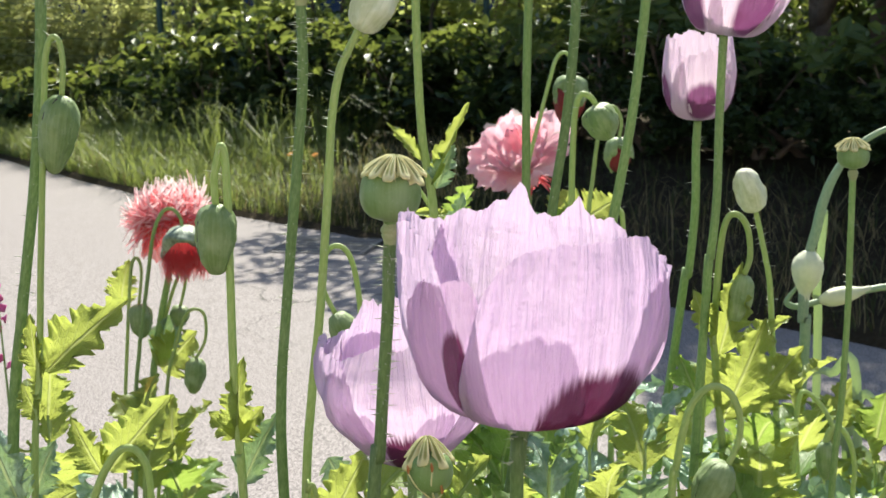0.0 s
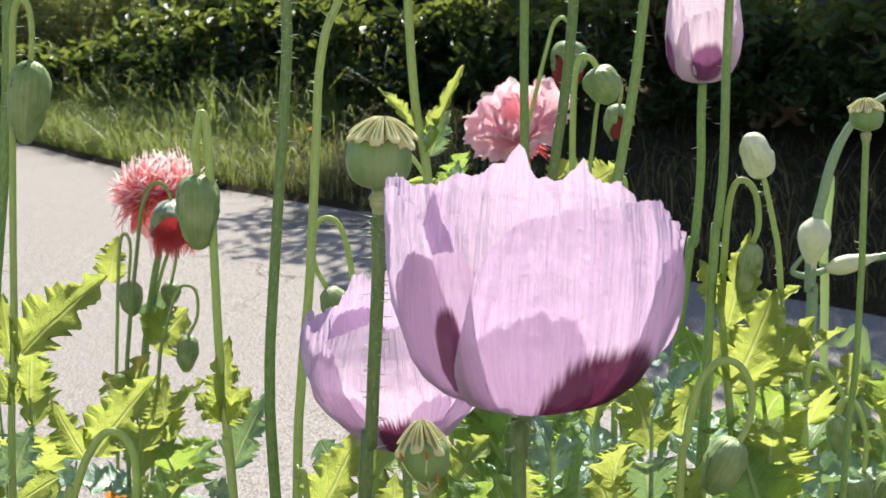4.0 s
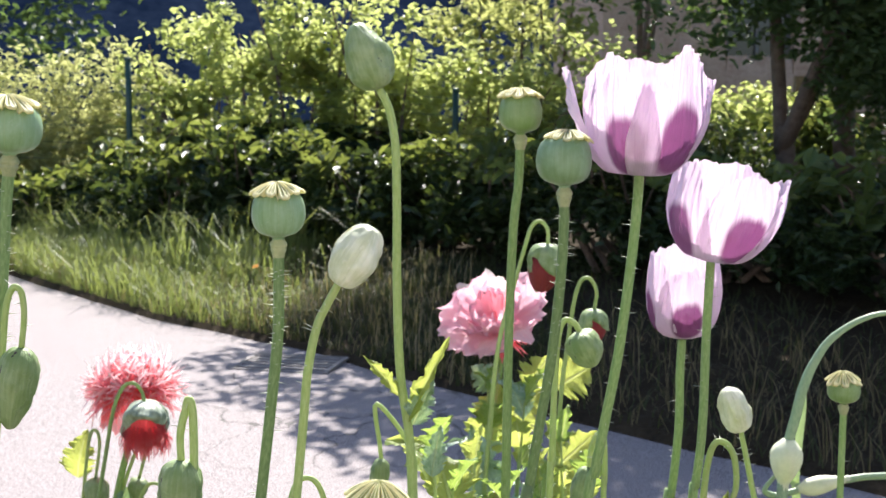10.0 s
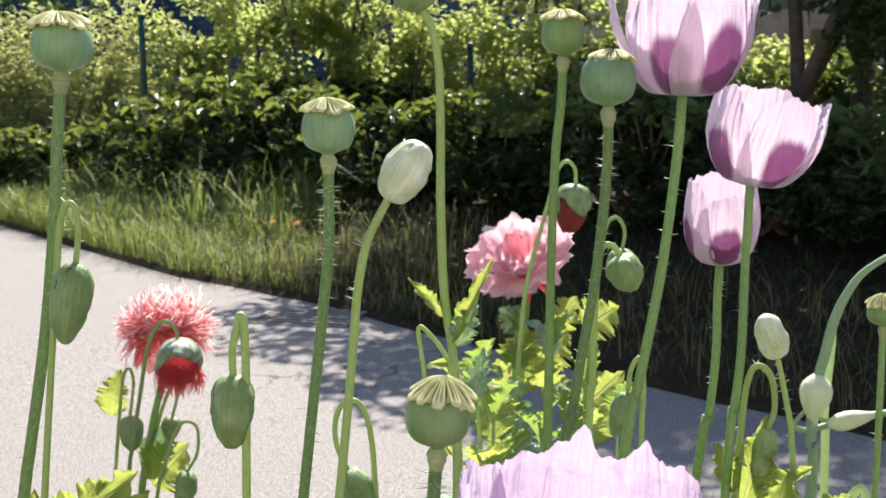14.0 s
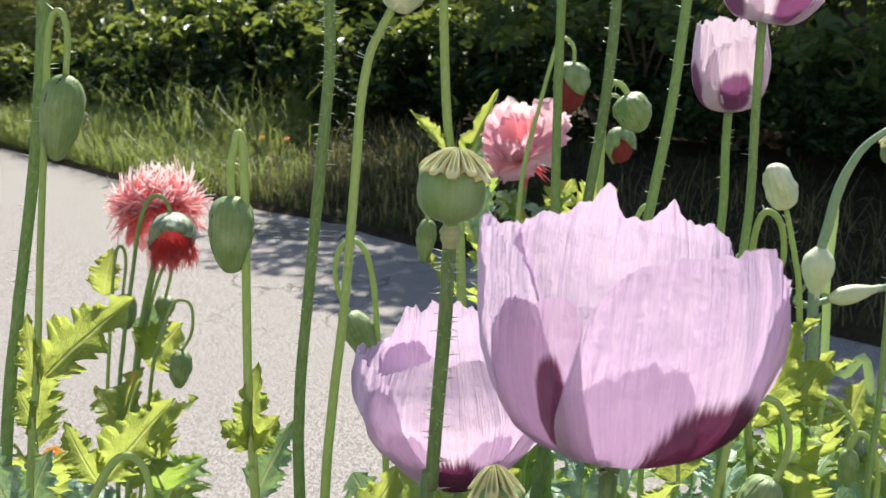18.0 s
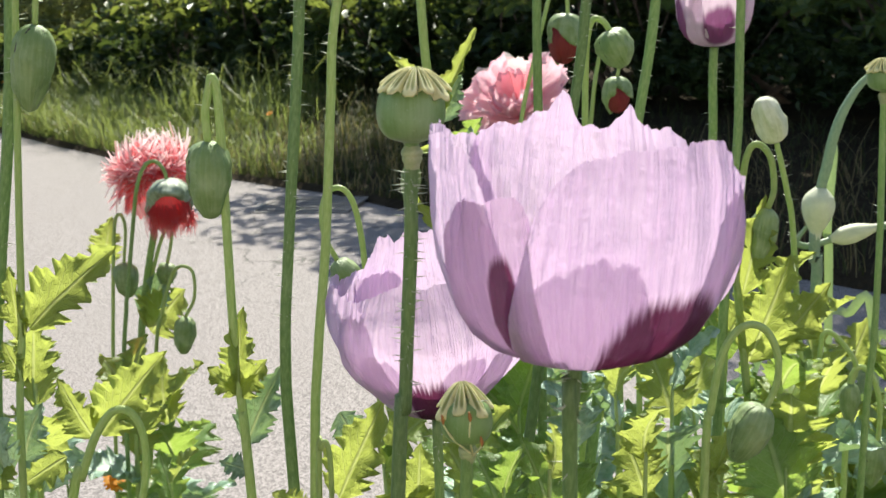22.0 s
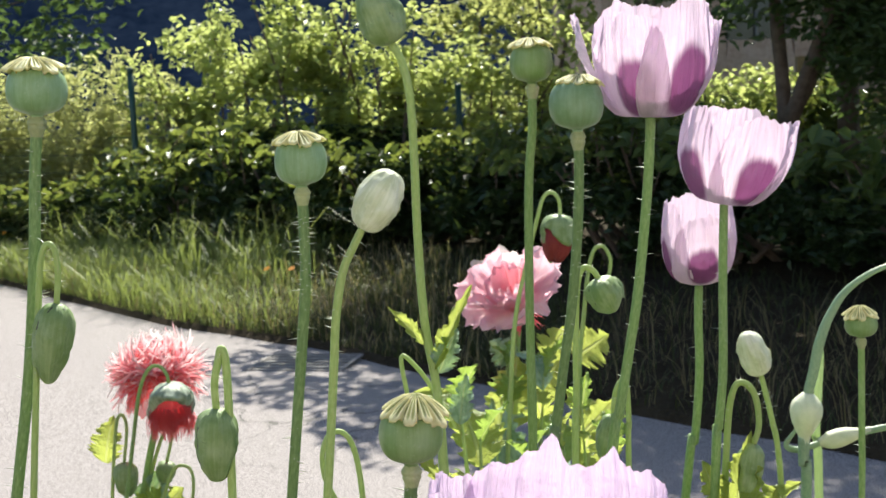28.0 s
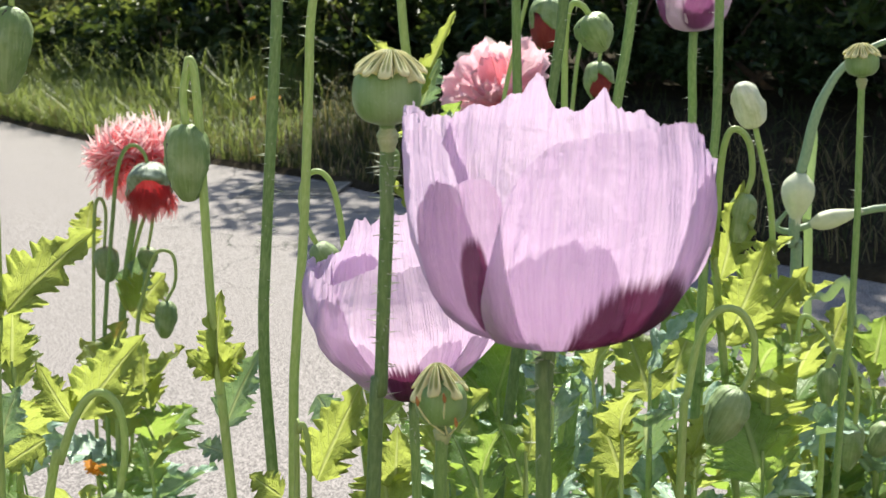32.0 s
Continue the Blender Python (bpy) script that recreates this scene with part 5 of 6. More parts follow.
# ---- the poppies that can be told apart ----
p = flower_poppy([(0.0335, 0.409, 0.9785), (0.031, 0.409, 0.956), (0.030, 0.409, 0.933)], 0.0478, 0.0728, [
    (lilac, dict(at=26, half=50, rim=0.985, left=0.16, right=0.30, spot=0.15, tear=0.8, inner=1.015, ruffle=0.9)),
    (lilac_side, dict(at=94, half=42, rim=0.78, left=-0.12, right=0.15, inner=0.92, flare=0.05)),
    (lilac_side, dict(at=-92, half=52, rim=0.96, left=0.08, right=0.06, inner=0.93, flare=0.05)),
    (lilac_side, dict(at=174, half=62, rim=0.93, left=0.05, right=0.12, inner=0.93, flare=-0.05, tear=1.3, tags=((0.16, 0.13, 0.08), (-0.36, 0.09, 0.05)))),
    (lilac_fold, dict(at=-50, half=25, rim=0.74, left=0.62, right=-0.10, inner=0.975, spot=0.48, tear=0.3, ruffle=0.6)),
    (lilac_inner, dict(at=-4, half=34, rim=0.62, left=0.25, right=0.5, inner=0.86, tear=0.25)),
    (lilac_inner, dict(at=66, half=26, rim=0.46, left=0.5, right=0.3, inner=0.80, tear=0.25))],
    (0.05, -0.02, 1), 0.0027, 40, "large lilac poppy flower with dark purple blotches", dip=0.04)
p = flower_poppy([(-0.014, 0.545, 0.908), (-0.015, 0.545, 0.888), (-0.015, 0.545, 0.875)], 0.0428, 0.0690, [
    (lilac_throat, dict(at=-2, half=60, rim=1.0, left=0.14, right=0.30, flare=-0.04, inner=1.02)),
    (lilac_side, dict(at=-76, half=46, rim=0.93, left=0.05, right=0.06, inner=0.97, flare=0.05)),
    (lilac_side, dict(at=178, half=66, rim=1.06, left=0.12, right=0.1, inner=0.88, flare=-0.06, tear=1.5, tags=((0.25, 0.07, 0.06),))),
    (lilac_side, dict(at=70, half=42, rim=0.66, left=0.0, right=0.18, inner=0.99, flare=0.26)),
    (lilac_side, dict(at=-126, half=46, rim=0.88, left=0.1, right=0.1, inner=0.92, flare=0.0)),
    (lilac_inner, dict(at=-34, half=22, rim=0.66, left=0.5, right=0.45, inner=0.88, tear=0.2)),
    (lilac_inner, dict(at=26, half=24, rim=0.62, left=0.5, right=0.5, inner=0.86, tear=0.2))],
    (-0.05, -0.06, 1), 0.0023, 20, "lilac poppy flower with ruffled petals and purple throat", cup=VASE)
p = capsule_poppy([(-0.018, 0.490, 1.029), (-0.019, 0.490, 1.017), (-0.020, 0.490, 0.997), (-0.023, 0.490, 0.964), (-0.026, 0.490, 0.930), (-0.030, 0.490, 0.900)], 0.0126, 0.0140, "drooped", 1.0, 0.0029, 90)
p = capsule_poppy([(-0.0025, 0.442, 0.931), (-0.0035, 0.442, 0.920)], 0.0090, 0.0106, "cone", 1.0, 0.0024, 16)
p = capsule_poppy([(-0.218, 0.694, 1.171), (-0.221, 0.694, 1.144), (-0.225, 0.694, 1.098), (-0.233, 0.694, 1.035), (-0.244, 0.694, 0.973), (-0.249, 0.694, 0.945), (-0.263, 0.694, 0.848)], 0.0160, 0.0173, "flat", 0.92, 0.0036, 50)
p = capsule_poppy([(-0.077, 0.697, 1.127), (-0.077, 0.697, 1.109), (-0.078, 0.697, 1.078), (-0.083, 0.697, 1.033), (-0.093, 0.697, 0.950), (-0.099, 0.697, 0.891), (-0.100, 0.697, 0.812)], 0.0142, 0.0152, "flat", 1.0, 0.0033, 110)
p = bud_poppy([(-0.044, 0.696, 1.110), (-0.051, 0.696, 1.097), (-0.057, 0.696, 1.084), (-0.062, 0.696, 1.059), (-0.065, 0.696, 1.027), (-0.073, 0.696, 0.949), (-0.081, 0.696, 0.890), (-0.088, 0.696, 0.812)], [(-0.045, 0.696, 1.108), (-0.026, 0.696, 1.1385)], 0.0122, 0.0029, "", 20, 1)
p = bud_poppy([(-0.028, 0.820, 1.213), (-0.022, 0.820, 1.201), (-0.018, 0.820, 1.179), (-0.017, 0.820, 1.143), (-0.017, 0.820, 1.089), (-0.015, 0.820, 1.033), (-0.009, 0.820, 0.988), (-0.007, 0.820, 0.931), (-0.007, 0.820, 0.848)], [(-0.028, 0.820, 1.213), (-0.043, 0.820, 1.253)], 0.0146, 0.0033, "", 0, 0)
leaf_between(p, (-0.015, 0.820, 1.018), (-0.039, 0.820, 1.045), 0.0111, 0, 0, (0, -0.85, 0.5), 1)
leaf_between(p, (-0.012, 0.820, 0.999), (0.017, 0.820, 1.058), 0.0125, 0, 2, (0, -0.85, 0.5), 1)
leaf_between(p, (-0.007, 0.820, 0.999), (0.006, 0.820, 1.029), 0.0208, 1, 1, (0, -0.85, 0.5), 1)
leaf_between(p, (-0.009, 0.840, 0.919), (-0.032, 0.840, 0.954), 0.0113, 0, 2, (0, -0.85, 0.5), 1)
leaf_between(p, (0.005, 0.840, 0.959), (0.011, 0.840, 0.994), 0.0184, 1, 1, (0, -0.85, 0.5), 1)
p = bud_poppy([(-0.028, 0.840, 0.970), (-0.029, 0.840, 0.980), (-0.031, 0.840, 1.008), (-0.008, 0.840, 0.975), (-0.005, 0.840, 0.924)], [(-0.028, 0.840, 0.971), (-0.031, 0.840, 0.942)], 0.0063, 0.0019, "", 0, 0)
p = capsule_poppy([(0.062, 0.845, 1.179), (0.061, 0.845, 1.152), (0.058, 0.845, 1.123), (0.056, 0.845, 1.066), (0.055, 0.845, 1.008), (0.054, 0.845, 0.922)], 0.0139, 0.0150, "flat", 1.0, 0.0032, 0)
p = capsule_poppy([(0.086, 0.798, 1.147), (0.086, 0.798, 1.127), (0.084, 0.798, 1.091), (0.079, 0.798, 1.044), (0.072, 0.798, 1.001), (0.064, 0.798, 0.949), (0.061, 0.798, 0.934)], 0.0168, 0.0152, "flat", 1.0, 0.0035, 60)
p = flower_poppy([(0.137, 0.830, 1.162), (0.136, 0.830, 1.142), (0.133, 0.830, 1.105), (0.126, 0.830, 1.046), (0.118, 0.830, 1.000), (0.111, 0.830, 0.962), (0.104, 0.830, 0.923)], 0.0392, 0.0745, [
    (lilac_pale, dict(at=36, half=50, tear=1.2, ruffle=1.5, rim=0.97, left=0.17, right=0.28, flare=0.02, tags=((-0.1, 0.06, 0.3),))),
    (lilac_pale, dict(at=-38, half=44, tear=1.2, ruffle=1.5, rim=0.84, left=0.22, right=0.22, inner=0.955, flare=0.03, spot=0.25)),
    (lilac_pale_side, dict(at=-98, half=30, tear=1.2, ruffle=1.5, rim=0.84, left=0.18, right=0.22, inner=1.0, flare=0.34)),
    (lilac_pale_side, dict(at=108, half=46, tear=1.2, ruffle=1.5, rim=0.80, left=0.14, right=0.27, inner=0.98, flare=0.10)),
    (lilac_pale_side, dict(at=178, half=70, tear=1.2, ruffle=1.5, rim=0.95, inner=0.92, flare=0.0))],
    (0.02, -0.04, 1), 0.0036, 30, "pale lilac poppy flower backlit by the sun", cup=GLOBE, dip=0.15)
p = flower_poppy([(0.205, 0.926, 1.094), (0.204, 0.926, 1.069), (0.203, 0.926, 1.032), (0.202, 0.926, 0.968), (0.198, 0.926, 0.925), (0.195, 0.926, 0.890)], 0.0385, 0.0690, [
    (lilac_pale, dict(at=22, half=48, tear=1.2, ruffle=1.5, rim=0.92, left=0.24, right=0.20, flare=0.02)),
    (lilac_pale, dict(at=-72, half=46, tear=1.2, ruffle=1.5, rim=0.96, left=0.18, right=0.26, inner=0.97, spot=0.1)),
    (lilac_pale_side, dict(at=92, half=46, tear=1.2, ruffle=1.5, rim=0.90, left=0.14, right=0.24, inner=0.99, flare=0.16)),
    (lilac_pale_side, dict(at=178, half=72, tear=1.2, ruffle=1.5, rim=0.98, inner=0.93, flare=0.02))],
    (0.16, -0.04, 1), 0.0036, 30, "pale lilac poppy flower with dark throat marks", cup=GLOBE, dip=0.10)
p = flower_poppy([(0.198, 0.988, 1.024), (0.197, 0.988, 0.998), (0.197, 0.988, 0.953), (0.192, 0.988, 0.898), (0.186, 0.988, 0.870)], 0.0296, 0.0702, [
    (lilac_pale, dict(at=-4, half=48, tear=1.2, ruffle=1.5, rim=0.78, left=0.30, right=0.30)),
    (lilac_pale, dict(at=-86, half=54, tear=1.2, ruffle=1.5, rim=0.96, left=0.20, right=0.24, inner=0.97)),
    (lilac_pale, dict(at=88, half=52, tear=1.2, ruffle=1.5, rim=0.96, left=0.24, right=0.20, inner=0.98)),
    (lilac_pale_side, dict(at=178, half=70, tear=1.2, ruffle=1.5, rim=0.98, inner=0.93))],
    (0.0, 0.0, 1), 0.0037, 20, "pale lilac tulip-shaped poppy flower", cup=TULIP)
p = bud_poppy([(0.247, 0.994, 0.949), (0.251, 0.994, 0.932), (0.256, 0.994, 0.909), (0.260, 0.994, 0.886), (0.265, 0.994, 0.816)], [(0.247, 0.994, 0.949), (0.235, 0.994, 0.984)], 0.0119, 0.0028, "", 30, 1)
p = bud_poppy([(0.225, 0.930, 0.911), (0.229, 0.930, 0.925), (0.227, 0.930, 0.946), (0.220, 0.930, 0.957), (0.212, 0.930, 0.956), (0.207, 0.930, 0.938), (0.204, 0.930, 0.900), (0.202, 0.930, 0.857), (0.206, 0.930, 0.821)], [(0.225, 0.930, 0.911), (0.218, 0.930, 0.870)], 0.0099, 0.0030, "", 10, 0)
leaf_between(p, (0.207, 0.930, 0.848), (0.224, 0.930, 0.923), 0.0345, 0, 0, (0, -0.85, 0.5), 1)
leaf_between(p, (0.211, 0.930, 0.796), (0.244, 0.930, 0.877), 0.0471, 0, 1, (0, -0.85, 0.5), 1)
leaf_between(p, (0.234, 0.950, 0.795), (0.279, 0.950, 0.850), 0.0401, 0, 0, (0, -0.85, 0.5), 1)
leaf_between(p, (0.198, 0.930, 0.866), (0.186, 0.930, 0.901), 0.0235, 0, 2, (0, -0.85, 0.5), 1)
p = capsule_poppy([(0.293, 0.891, 0.992), (0.293, 0.891, 0.968), (0.293, 0.891, 0.927), (0.293, 0.891, 0.893), (0.291, 0.891, 0.821), (0.286, 0.891, 0.746)], 0.0113, 0.0127, "drooped", 0.9, 0.0027, 12)
p = bud_poppy([(-0.211, 0.682, 1.076), (-0.209, 0.682, 1.093), (-0.210, 0.682, 1.105), (-0.214, 0.682, 1.108), (-0.218, 0.682, 1.099), (-0.221, 0.682, 1.075), (-0.225, 0.682, 1.037), (-0.231, 0.682, 0.978), (-0.237, 0.682, 0.916), (-0.247, 0.682, 0.828)], [(-0.211, 0.682, 1.076), (-0.219, 0.682, 1.032)], 0.0109, 0.0022, "", 20, 0)
leaf_between(p, (-0.233, 0.682, 0.916), (-0.186, 0.700, 0.957), 0.0357, 0, 0, (0, -0.85, 0.5), 1)
leaf_between(p, (-0.238, 0.682, 0.910), (-0.240, 0.682, 0.952), 0.0161, 0, 2, (0, -0.85, 0.5), 1)
leaf_between(p, (-0.239, 0.682, 0.887), (-0.249, 0.682, 0.910), 0.0173, 0, 1, (0, -0.85, 0.5), 1)
leaf_between(p, (-0.251, 0.700, 0.834), (-0.239, 0.700, 0.868), 0.0295, 1, 1, (0, -0.85, 0.5), 1)
leaf_between(p, (-0.246, 0.660, 0.841), (-0.265, 0.660, 0.896), 0.0334, 1, 0, (0, -0.85, 0.5), 1)
leaf_between(p, (-0.254, 0.660, 0.835), (-0.242, 0.660, 0.860), 0.0256, 0, 2, (0, -0.85, 0.5), 1)
p = bud_poppy([(-0.081, 0.848, 0.907), (-0.088, 0.848, 0.923), (-0.089, 0.848, 0.940), (-0.084, 0.848, 0.953), (-0.075, 0.848, 0.955), (-0.068, 0.848, 0.945), (-0.064, 0.848, 0.922), (-0.062, 0.848, 0.886), (-0.058, 0.848, 0.842), (-0.058, 0.848, 0.793)], [(-0.081, 0.848, 0.907), (-0.063, 0.848, 0.871)], 0.0102, 0.0023, "", 0, 0)
p = bud_poppy([(-0.132, 0.700, 1.010), (-0.132, 0.700, 1.025), (-0.129, 0.700, 1.038), (-0.127, 0.700, 1.044), (-0.125, 0.700, 1.035), (-0.125, 0.700, 1.000), (-0.126, 0.700, 0.960), (-0.127, 0.700, 0.905), (-0.126, 0.700, 0.863), (-0.125, 0.700, 0.815)], [(-0.132, 0.700, 1.010), (-0.134, 0.700, 0.968)], 0.0124, 0.0028, "", 6, 0)
leaf_between(p, (-0.127, 0.700, 0.866), (-0.122, 0.700, 0.918), 0.0236, 0, 1, (0, -0.85, 0.5), 1)
leaf_between(p, (-0.127, 0.700, 0.868), (-0.144, 0.700, 0.885), 0.0189, 0, 2, (0, -0.85, 0.5), 1)
leaf_between(p, (-0.127, 0.700, 0.866), (-0.110, 0.700, 0.888), 0.0213, 0, 0, (0, -0.85, 0.5), 1)
leaf_between(p, (-0.128, 0.720, 0.831), (-0.105, 0.720, 0.878), 0.0267, 1, 1, (0, -0.85, 0.5), 1)
leaf_between(p, (-0.125, 0.700, 0.822), (-0.142, 0.700, 0.829), 0.0177, 1, 0, (0, -0.85, 0.5), 1)
p = bud_poppy([(0.109, 0.897, 1.045), (0.104, 0.897, 1.052), (0.097, 0.897, 1.053), (0.093, 0.897, 1.039), (0.091, 0.897, 1.001), (0.090, 0.897, 0.951), (0.088, 0.897, 0.913)], [(0.106, 0.897, 1.045), (0.119, 0.897, 1.021)], 0.0124, 0.0027, "", 8, 0)
p = bud_poppy([(0.123, 0.950, 0.934), (0.125, 0.950, 0.950), (0.130, 0.950, 0.959), (0.134, 0.950, 0.955), (0.135, 0.950, 0.923), (0.134, 0.950, 0.887)], [(0.122, 0.950, 0.933), (0.114, 0.950, 0.898)], 0.0089, 0.0024, "", 0, 0)
p = bud_poppy([(0.170, 0.718, 0.836), (0.177, 0.718, 0.852), (0.178, 0.718, 0.869), (0.172, 0.718, 0.884), (0.163, 0.718, 0.889), (0.154, 0.718, 0.885), (0.146, 0.718, 0.871), (0.140, 0.718, 0.840), (0.136, 0.718, 0.795)], [(0.170, 0.718, 0.840), (0.153, 0.718, 0.807)], 0.0121, 0.0026, "", 0, 0)
p = bud_poppy([(0.351, 1.050, 0.677), (0.352, 1.050, 0.710), (0.345, 1.050, 0.736), (0.334, 1.050, 0.746), (0.326, 1.050, 0.732), (0.324, 1.050, 0.686), (0.322, 1.050, 0.618)], [(0.350, 1.050, 0.680), (0.345, 1.050, 0.636)], 0.0107, 0.0030, "", 0, 0)
p = bud_poppy([(-0.210, 0.780, 0.767), (-0.204, 0.780, 0.793), (-0.204, 0.780, 0.818), (-0.211, 0.780, 0.832), (-0.222, 0.780, 0.832), (-0.234, 0.780, 0.816), (-0.246, 0.780, 0.788), (-0.254, 0.780, 0.769)], [(-0.210, 0.780, 0.767), (-0.222, 0.780, 0.732)], 0.0104, 0.0031, "", 0, 0)
leaf_between(p, (-0.236, 0.800, 0.810), (-0.189, 0.800, 0.866), 0.0378, 0, 0, (0, -0.85, 0.5), 1)
leaf_between(p, (-0.241, 0.800, 0.808), (-0.261, 0.800, 0.850), 0.0270, 0, 1, (0, -0.85, 0.5), 1)
leaf_between(p, (-0.253, 0.780, 0.804), (-0.284, 0.780, 0.786), 0.0329, 0, 2, (0, -0.85, 0.5), 1)
p = bud_poppy([(-0.069, 0.600, 0.838), (-0.068, 0.600, 0.862), (-0.069, 0.600, 0.875), (-0.072, 0.600, 0.872), (-0.075, 0.600, 0.839)], [(-0.069, 0.600, 0.838), (-0.070, 0.600, 0.814)], 0.0048, 0.0016, "", 0, 0)
leaf_between(p, (-0.077, 0.560, 0.857), (-0.091, 0.560, 0.869), 0.0189, 0, 1, (0, -0.85, 0.5), 1)
leaf_between(p, (-0.067, 0.620, 0.838), (-0.041, 0.620, 0.891), 0.0314, 0, 0, (0, -0.85, 0.5), 1)
leaf_between(p, (-0.068, 0.660, 0.869), (-0.058, 0.660, 0.849), 0.0223, 1, 1, (0, -0.85, 0.5), 1)
p = fringed_poppy([(-0.347, 1.500, 0.828), (-0.355, 1.500, 0.793), (-0.364, 1.500, 0.758), (-0.376, 1.500, 0.702), (-0.385, 1.500, 0.640)], 0.0630, 0.0040)
p = bud_poppy([(-0.311, 1.400, 0.873), (-0.313, 1.400, 0.886), (-0.322, 1.400, 0.896), (-0.334, 1.400, 0.891), (-0.345, 1.400, 0.866), (-0.355, 1.400, 0.814), (-0.367, 1.400, 0.749), (-0.370, 1.400, 0.731), (-0.381, 1.400, 0.639)], [(-0.311, 1.400, 0.876), (-0.310, 1.400, 0.824)], 0.0243, 0.0027, "fringe", 0, 2)
p = bud_poppy([(-0.383, 1.460, 0.769), (-0.377, 1.460, 0.812), (-0.382, 1.460, 0.828), (-0.390, 1.460, 0.810), (-0.401, 1.460, 0.716), (-0.410, 1.460, 0.619)], [(-0.383, 1.460, 0.771), (-0.381, 1.460, 0.729)], 0.0143, 0.0025, "", 0, 0)
p = bud_poppy([(-0.342, 1.500, 0.759), (-0.335, 1.500, 0.785), (-0.331, 1.500, 0.812), (-0.341, 1.500, 0.799), (-0.355, 1.500, 0.765), (-0.373, 1.500, 0.703), (-0.386, 1.500, 0.633)], [(-0.342, 1.500, 0.759), (-0.347, 1.500, 0.733)], 0.0120, 0.0026, "", 0, 0)
p = bud_poppy([(-0.321, 1.470, 0.699), (-0.308, 1.470, 0.722), (-0.306, 1.470, 0.750), (-0.314, 1.470, 0.761), (-0.329, 1.470, 0.755), (-0.346, 1.470, 0.710), (-0.360, 1.470, 0.649)], [(-0.319, 1.470, 0.700), (-0.327, 1.470, 0.655)], 0.0131, 0.0025, "", 0, 0)
leaf_between(p, (-0.367, 1.490, 0.678), (-0.322, 1.490, 0.731), 0.0755, 0, 0, (0, -0.85, 0.5), 1)
leaf_between(p, (-0.412, 1.490, 0.763), (-0.401, 1.490, 0.821), 0.0453, 0, 1, (0, -0.85, 0.5), 1)
leaf_between(p, (-0.375, 1.500, 0.689), (-0.338, 1.500, 0.757), 0.0557, 1, 2, (0, -0.85, 0.5), 1)
p = double_poppy([(0.106, 1.855, 0.835), (0.100, 1.855, 0.780), (0.087, 1.855, 0.686), (0.083, 1.855, 0.590)], 0.0758, 0.0049)
p = bud_poppy([(0.157, 1.683, 1.017), (0.156, 1.683, 1.038), (0.146, 1.683, 1.049), (0.135, 1.683, 1.041), (0.127, 1.683, 1.016), (0.113, 1.683, 0.964), (0.094, 1.683, 0.888), (0.083, 1.683, 0.780)], [(0.156, 1.683, 1.019), (0.149, 1.683, 0.956)], 0.0232, 0.0032, "crimson", 0, 0)
p = bud_poppy([(0.213, 1.640, 0.938), (0.216, 1.640, 0.962), (0.207, 1.640, 0.979), (0.195, 1.640, 0.975), (0.187, 1.640, 0.947), (0.180, 1.640, 0.895), (0.170, 1.640, 0.790)], [(0.213, 1.640, 0.940), (0.212, 1.640, 0.895)], 0.0182, 0.0031, "crimson", 0, 0)
leaf_between(p, (0.085, 1.800, 0.701), (0.101, 1.800, 0.817), 0.0836, 0, 0, (0, -0.85, 0.5), 1)
leaf_between(p, (0.093, 1.800, 0.800), (0.062, 1.800, 0.833), 0.0547, 1, 1, (0, -0.85, 0.5), 1)
leaf_between(p, (0.137, 1.750, 0.811), (0.168, 1.750, 0.859), 0.0591, 0, 2, (0, -0.85, 0.5), 1)
leaf_between(p, (0.177, 1.750, 0.811), (0.227, 1.750, 0.844), 0.0738, 0, 0, (0, -0.85, 0.5), 1)
leaf_between(p, (0.117, 1.800, 0.751), (0.162, 1.800, 0.800), 0.0836, 0, 1, (0, -0.85, 0.5), 1)
leaf_between(p, (0.170, 1.750, 0.690), (0.236, 1.750, 0.753), 0.0665, 0, 2, (0, -0.85, 0.5), 1)
leaf_between(p, (0.088, 1.700, 0.649), (0.057, 1.700, 0.776), 0.0646, 1, 0, (0, -0.85, 0.5), 1)
garlic_scape([(0.398, 1.409, 0.781), (0.398, 1.409, 0.748), (0.401, 1.409, 0.752), (0.400, 1.409, 0.693), (0.398, 1.409, 0.626)], [(0.399, 1.409, 0.784), (0.403, 1.409, 0.829)], [(0.405, 1.409, 0.837), (0.410, 1.409, 0.856), (0.416, 1.409, 0.885), (0.428, 1.409, 0.917), (0.450, 1.409, 0.948), (0.492, 1.409, 0.971), (0.543, 1.409, 0.974)], 0.0178, 0.0064)
garlic_scape([(0.467, 1.420, 0.780), (0.503, 1.420, 0.785), (0.556, 1.420, 0.782), (0.590, 1.420, 0.744)], [(0.466, 1.420, 0.780), (0.421, 1.420, 0.770)], [(0.408, 1.420, 0.766), (0.392, 1.420, 0.763), (0.381, 1.420, 0.769), (0.390, 1.420, 0.783), (0.400, 1.420, 0.795)], 0.0107, 0.0041)
p = garlic_clump((0.432, 1.45, 0.04), [[(0.427, 1.450, 0.694), (0.424, 1.450, 0.774), (0.430, 1.450, 0.870), (0.416, 1.450, 0.823)]])
